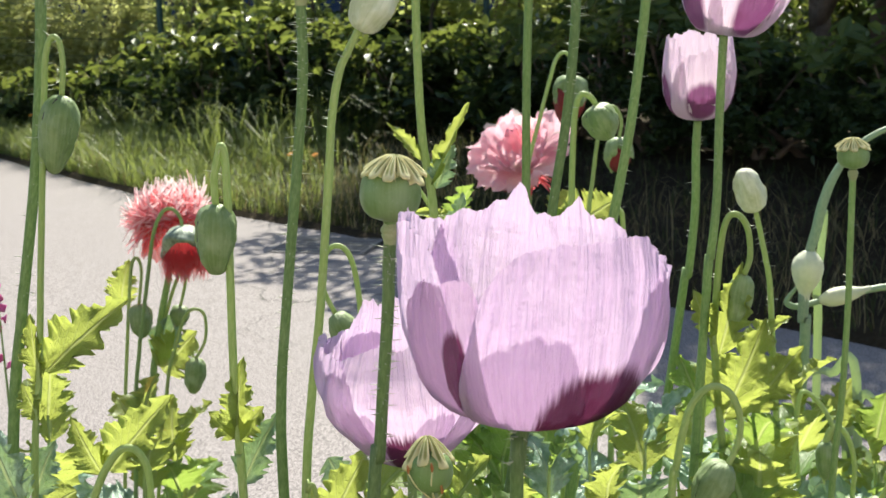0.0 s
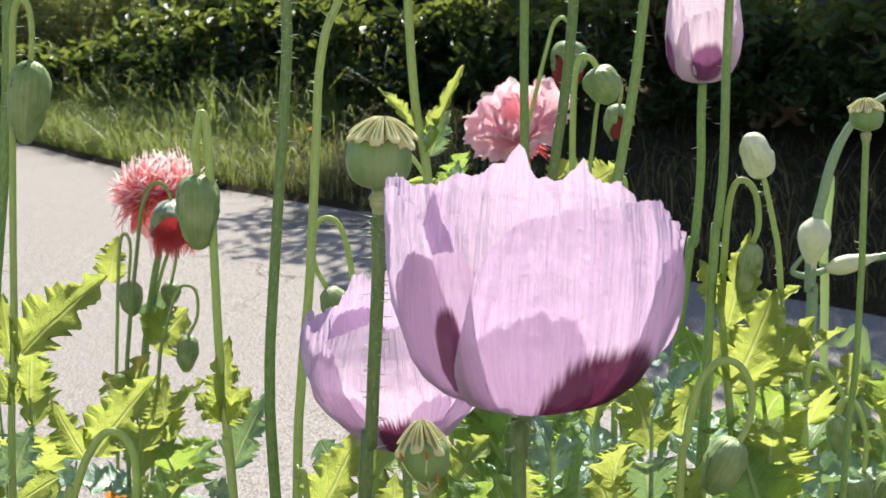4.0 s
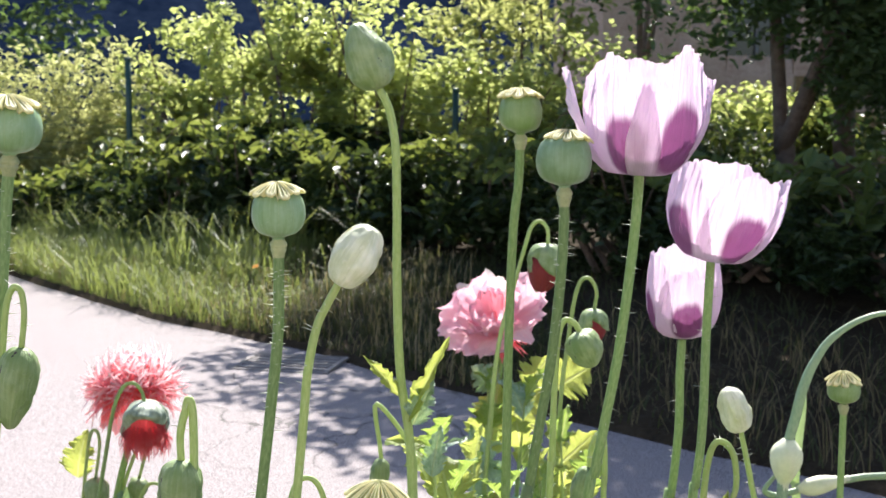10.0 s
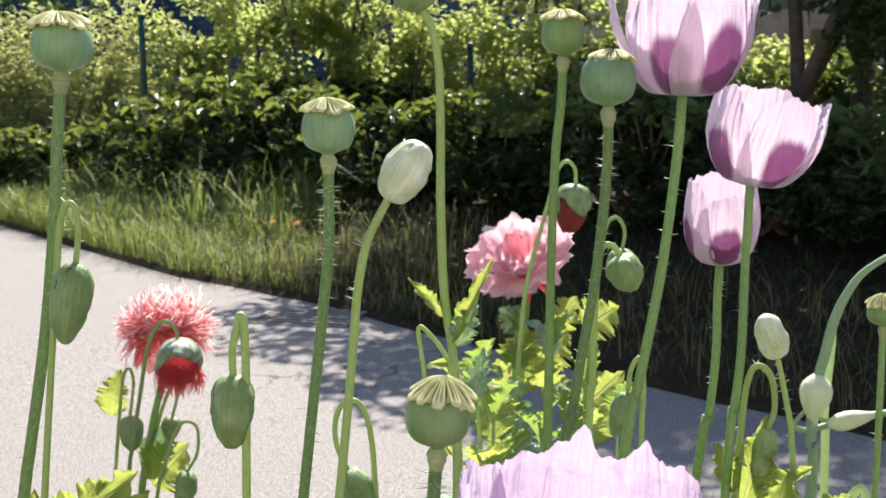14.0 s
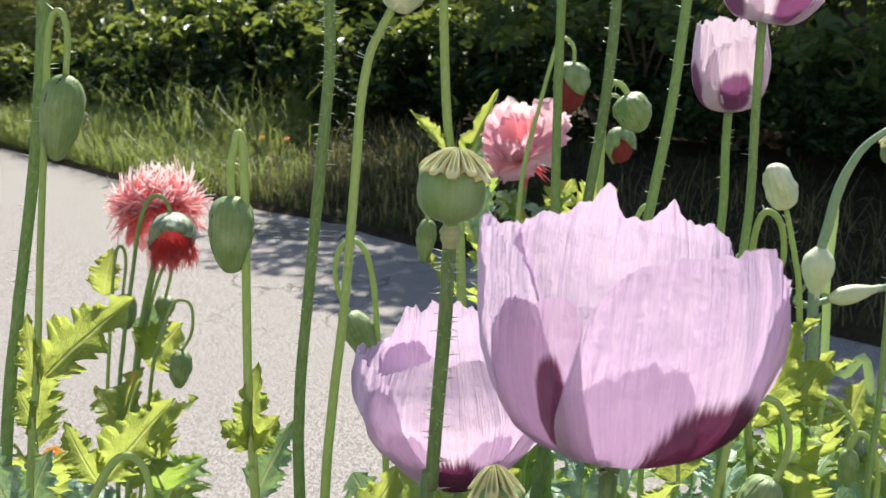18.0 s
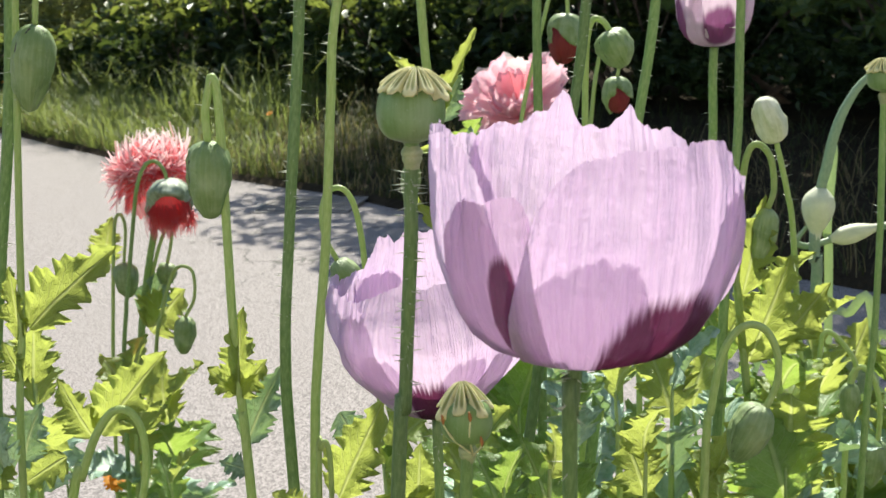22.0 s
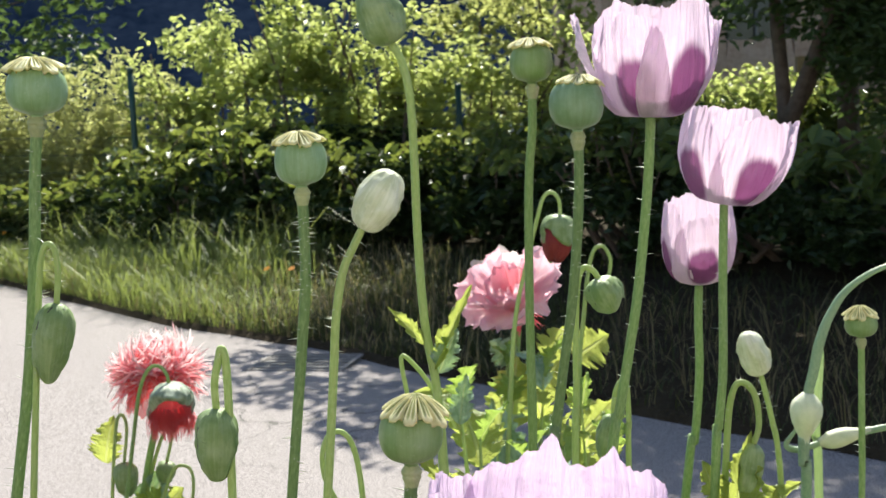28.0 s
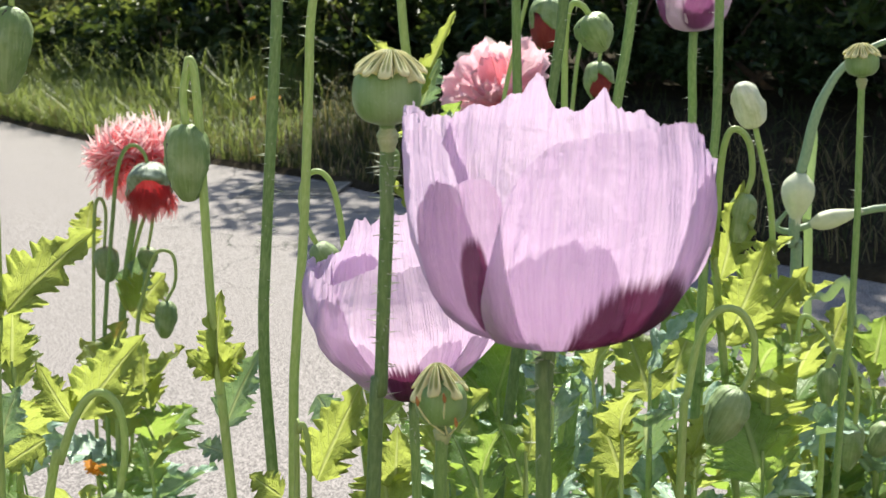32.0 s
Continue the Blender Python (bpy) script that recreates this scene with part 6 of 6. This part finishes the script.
p = garlic_clump((0.431, 1.3, 0.04), [[(0.421, 1.300, 0.598), (0.421, 1.300, 0.649), (0.436, 1.300, 0.694), (0.455, 1.300, 0.673), (0.469, 1.300, 0.621)], [(0.427, 1.300, 0.585), (0.420, 1.300, 0.637)], [(0.453, 1.300, 0.532), (0.433, 1.300, 0.598), (0.420, 1.300, 0.643), (0.389, 1.300, 0.676), (0.377, 1.300, 0.664)], [(0.472, 1.300, 0.531), (0.457, 1.300, 0.596), (0.432, 1.300, 0.636), (0.383, 1.300, 0.638)], [(0.431, 1.300, 0.674), (0.400, 1.300, 0.719), (0.370, 1.300, 0.717)]])
p = bud_poppy([(0.325, 1.050, 0.727), (0.331, 1.050, 0.747), (0.317, 1.050, 0.770), (0.304, 1.050, 0.778), (0.300, 1.050, 0.758), (0.298, 1.050, 0.718)], [(0.326, 1.050, 0.732), (0.326, 1.050, 0.696)], 0.0084, 0.0026, "", 0, 0)
p = bud_poppy([(0.341, 0.950, 0.714), (0.353, 0.950, 0.741), (0.357, 0.950, 0.759), (0.367, 0.950, 0.731), (0.372, 0.950, 0.674)], [(0.346, 0.950, 0.718), (0.331, 0.950, 0.693)], 0.0116, 0.0027, "", 0, 0)
orange_flower((-0.511, 1.450, 0.562), 1, 0.02)
orange_flower((-0.530, 1.450, 0.550), 2, 0.02)
orange_flower((-0.474, 1.450, 0.581), 3, 0.014)
orange_flower((-0.459, 1.450, 0.574), 4, 0.014)
orange_flower((-0.418, 1.450, 0.504), 5, 0.014)
orange_flower((-0.419, 1.450, 0.512), 6, 0.014)
magenta_spike((-0.530, 1.400, 0.809), 1)

# leafy young poppies that fill the bed: place of the top, leaf length, seed
leafy_poppy((0.201, 0.950, 0.813), 0.092, 1)
leafy_poppy((0.242, 0.980, 0.816), 0.103, 2)
leafy_poppy((0.337, 1.200, 0.726), 0.117, 3)
leafy_poppy((0.405, 1.300, 0.661), 0.104, 4)
leafy_poppy((0.418, 1.200, 0.676), 0.112, 5)
leafy_poppy((0.132, 0.800, 0.827), 0.089, 6)
leafy_poppy((0.089, 0.750, 0.841), 0.076, 7)
leafy_poppy((0.203, 1.100, 0.700), 0.115, 8)
leafy_poppy((0.062, 0.720, 0.840), 0.072, 9)
leafy_poppy((0.036, 0.850, 0.798), 0.105, 10)
leafy_poppy((0.087, 0.620, 0.855), 0.067, 11)
leafy_poppy((0.151, 0.750, 0.789), 0.076, 12)
leafy_poppy((0.219, 0.850, 0.744), 0.110, 13)
leafy_poppy((0.385, 1.200, 0.577), 0.102, 14)
leafy_poppy((0.447, 1.250, 0.578), 0.113, 15)
leafy_poppy((0.295, 1.250, 0.659), 0.098, 16)
leafy_poppy((0.379, 1.300, 0.638), 0.109, 17)
leafy_poppy((-0.046, 0.660, 0.839), 0.083, 18)
leafy_poppy((-0.028, 0.620, 0.836), 0.071, 19)
leafy_poppy((-0.001, 0.720, 0.812), 0.080, 20)
leafy_poppy((0.036, 0.580, 0.865), 0.066, 21)
leafy_poppy((-0.369, 1.400, 0.645), 0.111, 22)
leafy_poppy((-0.345, 1.450, 0.599), 0.122, 23)
leafy_poppy((-0.290, 1.200, 0.611), 0.102, 24)
leafy_poppy((-0.310, 0.900, 0.818), 0.106, 25)
leafy_poppy((0.272, 1.000, 0.708), 0.093, 26)
leafy_poppy((0.096, 0.950, 0.717), 0.102, 27)
leafy_poppy((0.017, 0.660, 0.823), 0.083, 28)
leafy_poppy((0.475, 1.400, 0.557), 0.106, 29)
leafy_poppy((0.140, 0.750, 0.770), 0.080, 30)
leafy_poppy((0.084, 1.780, 0.805), 0.099, 61)
leafy_poppy((0.131, 1.720, 0.798), 0.097, 62)
leafy_poppy((0.169, 1.600, 0.778), 0.095, 63)
leafy_poppy((0.060, 1.600, 0.749), 0.095, 64)
leafy_poppy((0.006, 0.860, 0.968), 0.080, 65)
leafy_poppy((0.020, 0.900, 0.934), 0.081, 66)
leafy_poppy((0.164, 1.300, 0.815), 0.089, 67)
leafy_poppy((0.131, 1.450, 0.771), 0.092, 68)
leafy_poppy((0.076, 1.200, 0.834), 0.087, 69)


# ---- beyond the road ----
def fence_post(x, y, z, tall):
    ob = thing("fence_post", (x, y, z), "slim dark green steel fence post", "post", "fence posts")
    v, f, t = tube([(x, y, z - 0.2), (x, y, z + tall * 0.5), (x, y, z + tall)], [0.026, 0.026, 0.026], 12, 2)
    link("shaft", v, f, post_mat, ob, t)
    v, f, t = revolve([(0.0285, 0.0), (0.03, 0.004), (0.03, 0.022), (0.022, 0.034), (0.0, 0.038)], 14)
    link("cap", placed(v, (x, y, z + tall - 0.008), Matrix.Identity(4)), f, post_mat, ob, t)


fence_post(-2.45, 10.5, 0.2, 1.31)
fence_post(0.195, 10.5, 0.2, 1.07)
wire = thing("fence_wire", (-1.1, 10.5, 0.7), "thin green wire mesh strung between fence posts", "fence")
for k in range(7):
    z = 0.45 + 0.14 * k
    v, f, t = tube([(-6.0, 10.53, z + 0.2), (-2.45, 10.53, z + 0.1), (0.195, 10.53, z - 0.08), (3.0, 10.53, z - 0.2)], [0.002] * 4, 5, 4)
    link("wire", v, f, post_mat, wire, t)

rng = random.Random(4)
for k, (x, y, w, h) in enumerate(((-7.4, 12.2, 2.2, 1.7), (-6.2, 11.9, 2.0, 1.6), (-5.2, 11.6, 1.8, 1.6), (-4.3, 11.5, 1.7, 1.6), (-3.5, 11.4, 1.6, 1.5), (-2.8, 11.4, 1.6, 1.5))):
    bush(x, y, w, 0.9, h, 5200, straw_leaf if k % 3 else hedge_leaf, k + 300, label="sunlit straw-green scrub behind the verge", size=(0.04, 0.09), gaps=-0.1, thick=0.8, aspect=0.36)
for k, (x, y, w, h) in enumerate(((-2.1, 11.3, 1.4, 1.75), (-1.5, 11.0, 1.3, 2.2), (-0.95, 10.9, 1.3, 2.2), (-0.45, 11.0, 1.2, 1.9), (0.1, 11.4, 1.3, 1.5), (0.7, 11.6, 1.4, 1.35), (1.3, 11.6, 1.5, 1.5), (2.0, 11.2, 1.5, 1.3), (2.8, 11.0, 1.7, 1.2))):
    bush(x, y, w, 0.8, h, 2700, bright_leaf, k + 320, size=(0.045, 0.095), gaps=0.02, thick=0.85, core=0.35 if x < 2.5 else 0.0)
for k, (x, y, w, h) in enumerate(((-4.9, 11.0, 1.5, 0.45), (-3.9, 10.7, 1.5, 0.45), (-3.1, 10.4, 1.5, 0.5), (-2.3, 9.9, 1.4, 0.65), (-1.7, 9.2, 1.4, 0.7), (-1.1, 9.0, 1.4, 0.85), (-0.5, 8.7, 1.4, 0.68), (0.1, 8.4, 1.3, 0.62), (0.6, 7.9, 1.3, 0.7), (1.1, 7.4, 1.3, 0.8), (1.7, 6.9, 1.3, 0.6), (2.3, 6.3, 1.4, 0.6), (3.1, 5.6, 1.6, 0.7), (4.1, 4.8, 1.8, 0.8), (1.6, 8.9, 1.6, 0.9), (2.7, 9.6, 1.7, 0.9), (3.8, 8.4, 1.7, 0.9))):
    y += 0.2 if x < 0.8 else 0.0
    thicket = bush(x, y, w, 1.1, h * rng.uniform(0.9, 1.1), 2200 if x < 1 else 4200, shaded_bramble_leaf, k + 200, "bramble_bush", "dark shaded bramble thicket below the hedge", (0.05, 0.13) if x < 1 else (0.035, 0.075), gaps=0.05, thick=0.7)
    for q in range(4 if x < 1 else 9):
        a, reach, z0, top = rng.uniform(3.3, 6.1), rng.uniform(0.35, 0.7), bank_z(x, y), rng.uniform(0.8, 1.15)
        side = rng.uniform(-0.3, 0.3)
        arc = [(x + side + math.cos(a) * reach * s, y - 0.25 + math.sin(a) * reach * 0.6 * s, z0 + h * top * math.sin(0.5 + 1.7 * s)) for s in (0, 0.35, 0.7, 1.0)]
        v, f, t = tube(arc, [0.006, 0.005, 0.004, 0.002], 6, 5)
        link("cane", v, f, bark_mat, thicket, t)
        spray = [Vector(p) + Vector((rng.gauss(0, 0.06), rng.gauss(0, 0.06), rng.gauss(0, 0.02))) for p in curve_points(arc, 7)[7:] for _ in range(2)]
        leaf_cloud("leaf_spray", spray, spray_leaf, thicket, k * 9 + q, (0.07, 0.13), 0.5)

# canopy clusters from 3 m up are unseen, placed to shade lane and bank
tree((2.3, 8.4, 0.2), 4.2, 0.07, 1.2, 2400, 11, "dark leafy roadside tree with forked brown trunk", tree_leaf, 4, (0.05, 0.09), (0.3, 0.0), 0.20, ((1.9, 7.5, 3.3, 1.3, 1.2, 0.9, 5500), (1.9, 8.2, 1.75, 0.30, 0.5, 0.35, 260), (2.75, 8.0, 1.6, 0.6, 0.5, 0.45, 1600), (2.5, 7.8, 1.95, 1.0, 0.5, 0.3, 1500)))
tree((2.85, 8.9, 0.2), 4.8, 0.075, 1.4, 2600, 12, "dark leafy tree with upright brown trunk", tree_leaf, 5, (0.05, 0.09), (0.5, 0.0), 0.30, ((3.1, 7.7, 3.4, 1.3, 1.3, 0.9, 3500), (3.2, 8.3, 1.5, 0.6, 0.5, 0.5, 2200), (2.8, 9.4, 4.6, 1.9, 1.2, 0.7, 6000), (3.0, 8.2, 1.3, 0.6, 0.4, 0.5, 1200)))
tree((1.7, 10.2, 0.2), 4.6, 0.035, 1.0, 1500, 13, "slender shaded tree on the bank", tree_leaf, 3, (0.06, 0.10), (0.2, 0.0), 0.3, ((1.4, 8.5, 3.6, 1.2, 1.1, 1.0, 4000), (0.1, 8.6, 3.0, 0.9, 0.8, 0.5, 1300), (0.7, 9.2, 3.0, 1.2, 0.8, 0.5, 3500), (2.3, 9.0, 3.0, 1.1, 0.8, 0.5, 2500), (0.9, 7.6, 3.0, 1.0, 0.8, 0.6, 3500)))
# this whole tree stands out of view, added to shade the lane
tree((3.9, 7.0, 0.15), 3.8, 0.08, 1.4, 3000, 14, "dark leafy tree casting shade on the lane", tree_leaf, 5, (0.07, 0.11), (-0.2, 0.2), 0.25, ((3.2, 6.1, 3.1, 1.5, 1.2, 0.8, 5000), (4.0, 6.8, 1.5, 0.6, 0.6, 0.6, 1500), (4.2, 8.2, 4.3, 1.5, 1.2, 0.7, 4000), (4.6, 5.2, 3.3, 1.0, 1.2, 0.6, 3000)))
tree((-6.2, 15.0, -0.3), 5.0, 0.12, 2.4, 6000, 15, "dark green tree standing behind the hedge", tree_leaf, 4, (0.1, 0.16))
tree((0.95, 13.2, -0.2), 4.2, 0.04, 1.0, 2600, 16, "bright green tree behind the fence", hedge_leaf, 4, (0.07, 0.13), (0.0, 0.0), 0.12)

roots, dry = [], []
for _ in range(95000):
    x, d = rng.uniform(-7.5, 3.2), rng.random() ** 1.15 * 2.0
    if noise.noise(Vector((x * 2.2, d * 3, 1))) < rng.uniform(-0.9, 0.05):
        continue
    (dry if rng.random() < (0.1 if x < 0.2 else 0.5) else roots).append(on_bank(x, d) - Vector((0, 0, 0.01)))
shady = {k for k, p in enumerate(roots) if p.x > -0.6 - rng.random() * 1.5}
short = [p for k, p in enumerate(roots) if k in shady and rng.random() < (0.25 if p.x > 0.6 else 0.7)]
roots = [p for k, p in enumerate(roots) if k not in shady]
dry = [p for p in dry if p.x <= 0.3]
tall = [on_bank(x, d) for x, d in ((rng.uniform(-7.5, -1.5), rng.uniform(0.5, 2.6)) for _ in range(11000)) if noise.noise(Vector((x * 1.6, d * 2, 7))) > -0.2]
blades("shaded_verge_grass", short, shaded_blade, 7, (0.02, 0.12), 0.003, "short grass, darkened in colour for the shaded bank", 0.8)
blades("verge_grass", roots, grass_blade, 5, (0.06, 0.26), 0.0026, "long green unmown verge grass", 1.0)
blades("tall_verge_grass", tall, grass_blade, 8, (0.18, 0.46), 0.0028, "tall sunlit grass at the foot of the hedge", 0.9)
blades("dry_verge_grass", dry, dry_blade, 6, (0.05, 0.2), 0.003, "straw coloured dry grass in the verge")

stalks = [on_bank(rng.uniform(0.25, 2.4), rng.random() * 1.2) for _ in range(800)]
blades("dry_bank_stalks", stalks, dry_blade, 9, (0.06, 0.24), 0.0013, "thin straw stalks on the shaded bank", 1.3)

for k, (x, y, up) in enumerate(((-0.98, 7.15, 0.22), (-0.86, 7.3, 0.18), (-3.4, 10.0, 0.25))):
    orange_flower((x, y, bank_z(x, y) + up), 40 + k, 0.02, bank_z(x, y) - 0.01, "small orange flower among the verge grass", "orange flowers in the verge")

# drain grate let into the lane
gap_shade_mat = plain("drain_gap_shade", (0.012, 0.011, 0.01), (0.03, 0.027, 0.024), 30, 0.9)
grate = thing("drain_grate", (-0.64, 5.8, 0.012), "dark cast iron drain grate set in asphalt", "drain grate")
g0, gu, gv = Vector((-0.64, 5.81, 0.005)), Vector((0.97, -0.22, 0)), Vector((0.22, 0.97, 0))


def bar(parent, name, centre, u, v, half_u, half_v, half_z, material):
    w = Vector((0, 0, 1))
    verts = [Vector(centre) + u * (a * half_u) + v * (b * half_v) + w * (c * half_z) for c in (-1, 1) for b in (-1, 1) for a in (-1, 1)]
    verts += [Vector(centre) + u * (a * half_u * 0.94) + v * (b * half_v * 0.8) + w * (half_z * 1.25) for b in (-1, 1) for a in (-1, 1)]
    faces = [(0, 2, 3, 1), (0, 1, 5, 4), (1, 3, 7, 5), (3, 2, 6, 7), (2, 0, 4, 6), (4, 5, 9, 8), (5, 7, 11, 9), (7, 6, 10, 11), (6, 4, 8, 10), (8, 9, 11, 10)]
    return link(name, verts, faces, material, parent, None, "", False)


# flat black plate for the shade between the slats; there is no hollow
bar(grate, "pit", g0 - Vector((0, 0, 0.002)), gu, gv, 0.215, 0.165, 0.002, gap_shade_mat)
for s in (-1, 1):
    bar(grate, "frame", g0 - Vector((0, 0, 0.003)) + gv * 0.172 * s, gu, gv, 0.232, 0.010, 0.004, iron_mat)
    bar(grate, "frame", g0 + gu * 0.222 * s, gu, gv, 0.010, 0.160, 0.004, iron_mat)
for k in range(5):
    bar(grate, "slat", g0 + gv * (-0.120 + 0.060 * k), gu, gv, 0.210, 0.017, 0.003, iron_mat)

# wooded hillside far off, the blue haze of distance put into its colour
hill_mat = plain("hazy_wooded_hill", (0.006, 0.012, 0.028), (0.02, 0.03, 0.055), 0.12, 1.0, 0.2, 0.5, vary=0.0, gloss=0.0)
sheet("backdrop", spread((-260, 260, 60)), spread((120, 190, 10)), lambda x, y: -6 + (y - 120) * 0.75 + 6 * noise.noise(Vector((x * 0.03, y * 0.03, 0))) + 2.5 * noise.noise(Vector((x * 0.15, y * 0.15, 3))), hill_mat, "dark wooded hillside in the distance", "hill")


# house with rough pinkish walls half hidden by the trees
wall_mat = plain("rough_pinkish_render", (0.46, 0.28, 0.19), (0.66, 0.46, 0.34), 3, 0.95, 0.8, 0.01, vary=0.0)
pane_mat = plain("dark_window_glass", (0.015, 0.018, 0.02), (0.03, 0.034, 0.036), 4, 0.08, 0.05)
frame_mat = plain("weathered_window_frame", (0.16, 0.14, 0.12), (0.28, 0.26, 0.23), 40, 0.7)
tile_mat = plain("old_clay_roof_tile", (0.13, 0.07, 0.05), (0.24, 0.14, 0.10), 12, 0.85)
plank_mat = plain("weathered_brown_plank", (0.16, 0.10, 0.055), (0.30, 0.20, 0.11), 20, 0.8)
X, Y, Z = Vector((1, 0, 0)), Vector((0, 1, 0)), Vector((0, 0, 1))
house = thing("house", (6.0, 18.0, -0.3), "old house with rough pinkish walls behind trees", "house")
hx0, hx1, hy, hz = 2.1, 11.0, 16.0, 5.2
wx, wz, ww, wh = 4.05, 2.05, 0.42, 0.55
for x0, x1, z0, z1 in ((hx0, wx - ww, -0.5, hz), (wx + ww, hx1, -0.5, hz), (wx - ww, wx + ww, -0.5, wz - wh), (wx - ww, wx + ww, wz + wh, hz)):
    bar(house, "wall", ((x0 + x1) / 2, hy + 0.2, (z0 + z1) / 2), X, Y, (x1 - x0) / 2, 0.2, (z1 - z0) / 2, wall_mat)
bar(house, "wall", (hx0 + 0.2, hy + 3.4, hz / 2 - 0.25), X, Y, 0.2, 3.0, hz / 2 + 0.25, wall_mat)
bar(house, "roof", ((hx0 + hx1) / 2, hy + 3.0, hz + 0.15), X, Y, (hx1 - hx0) / 2 + 0.4, 3.6, 0.12, tile_mat)
window = bar(house, "window", (wx, hy + 0.24, wz), X, Y, ww, 0.01, wh, pane_mat)
for s in (-1, 1):
    bar(window, "window_frame", (wx + s * (ww - 0.03), hy + 0.2, wz), X, Y, 0.03, 0.03, wh, frame_mat)
    bar(window, "window_frame", (wx, hy + 0.2, wz + s * (wh - 0.03)), X, Y, ww - 0.06, 0.03, 0.03, frame_mat)
bar(window, "window_bar", (wx, hy + 0.2, wz), X, Y, 0.02, 0.025, wh - 0.06, frame_mat)
boards = thing("plank_fence", (3.9, 11.2, 0.2), "weathered brown plank fence behind the trees", "fence")
for k in range(4):
    bar(boards, "plank", (4.3, 11.2, 0.45 + 0.19 * k), X, Y, 1.3, 0.014, 0.07, plank_mat)
for k in range(3):
    bar(boards, "post", (3.2 + 1.1 * k, 11.25, 0.6), X, Y, 0.045, 0.045, 0.65, plank_mat)

# unseen pale rendered wall behind bed and camera, added to bounce sun onto plants
cream_mat = plain("grey_rough_render", (0.38, 0.355, 0.32), (0.50, 0.47, 0.43), 3, 0.95, 0.6, 0.006, vary=0.0)
bounce_wall = thing("bounce_wall_south", (0.0, -2.6, 0.0), "unseen pale grey rendered wall added to bounce sunlight", "wall", "", "structure")
bar(bounce_wall, "wall", (0.0, -2.7, 1.3), X, Y, 6.0, 0.12, 1.4, cream_mat)
bar(bounce_wall, "coping", (0.0, -2.7, 2.79), X, Y, 6.05, 0.17, 0.04, tile_mat)
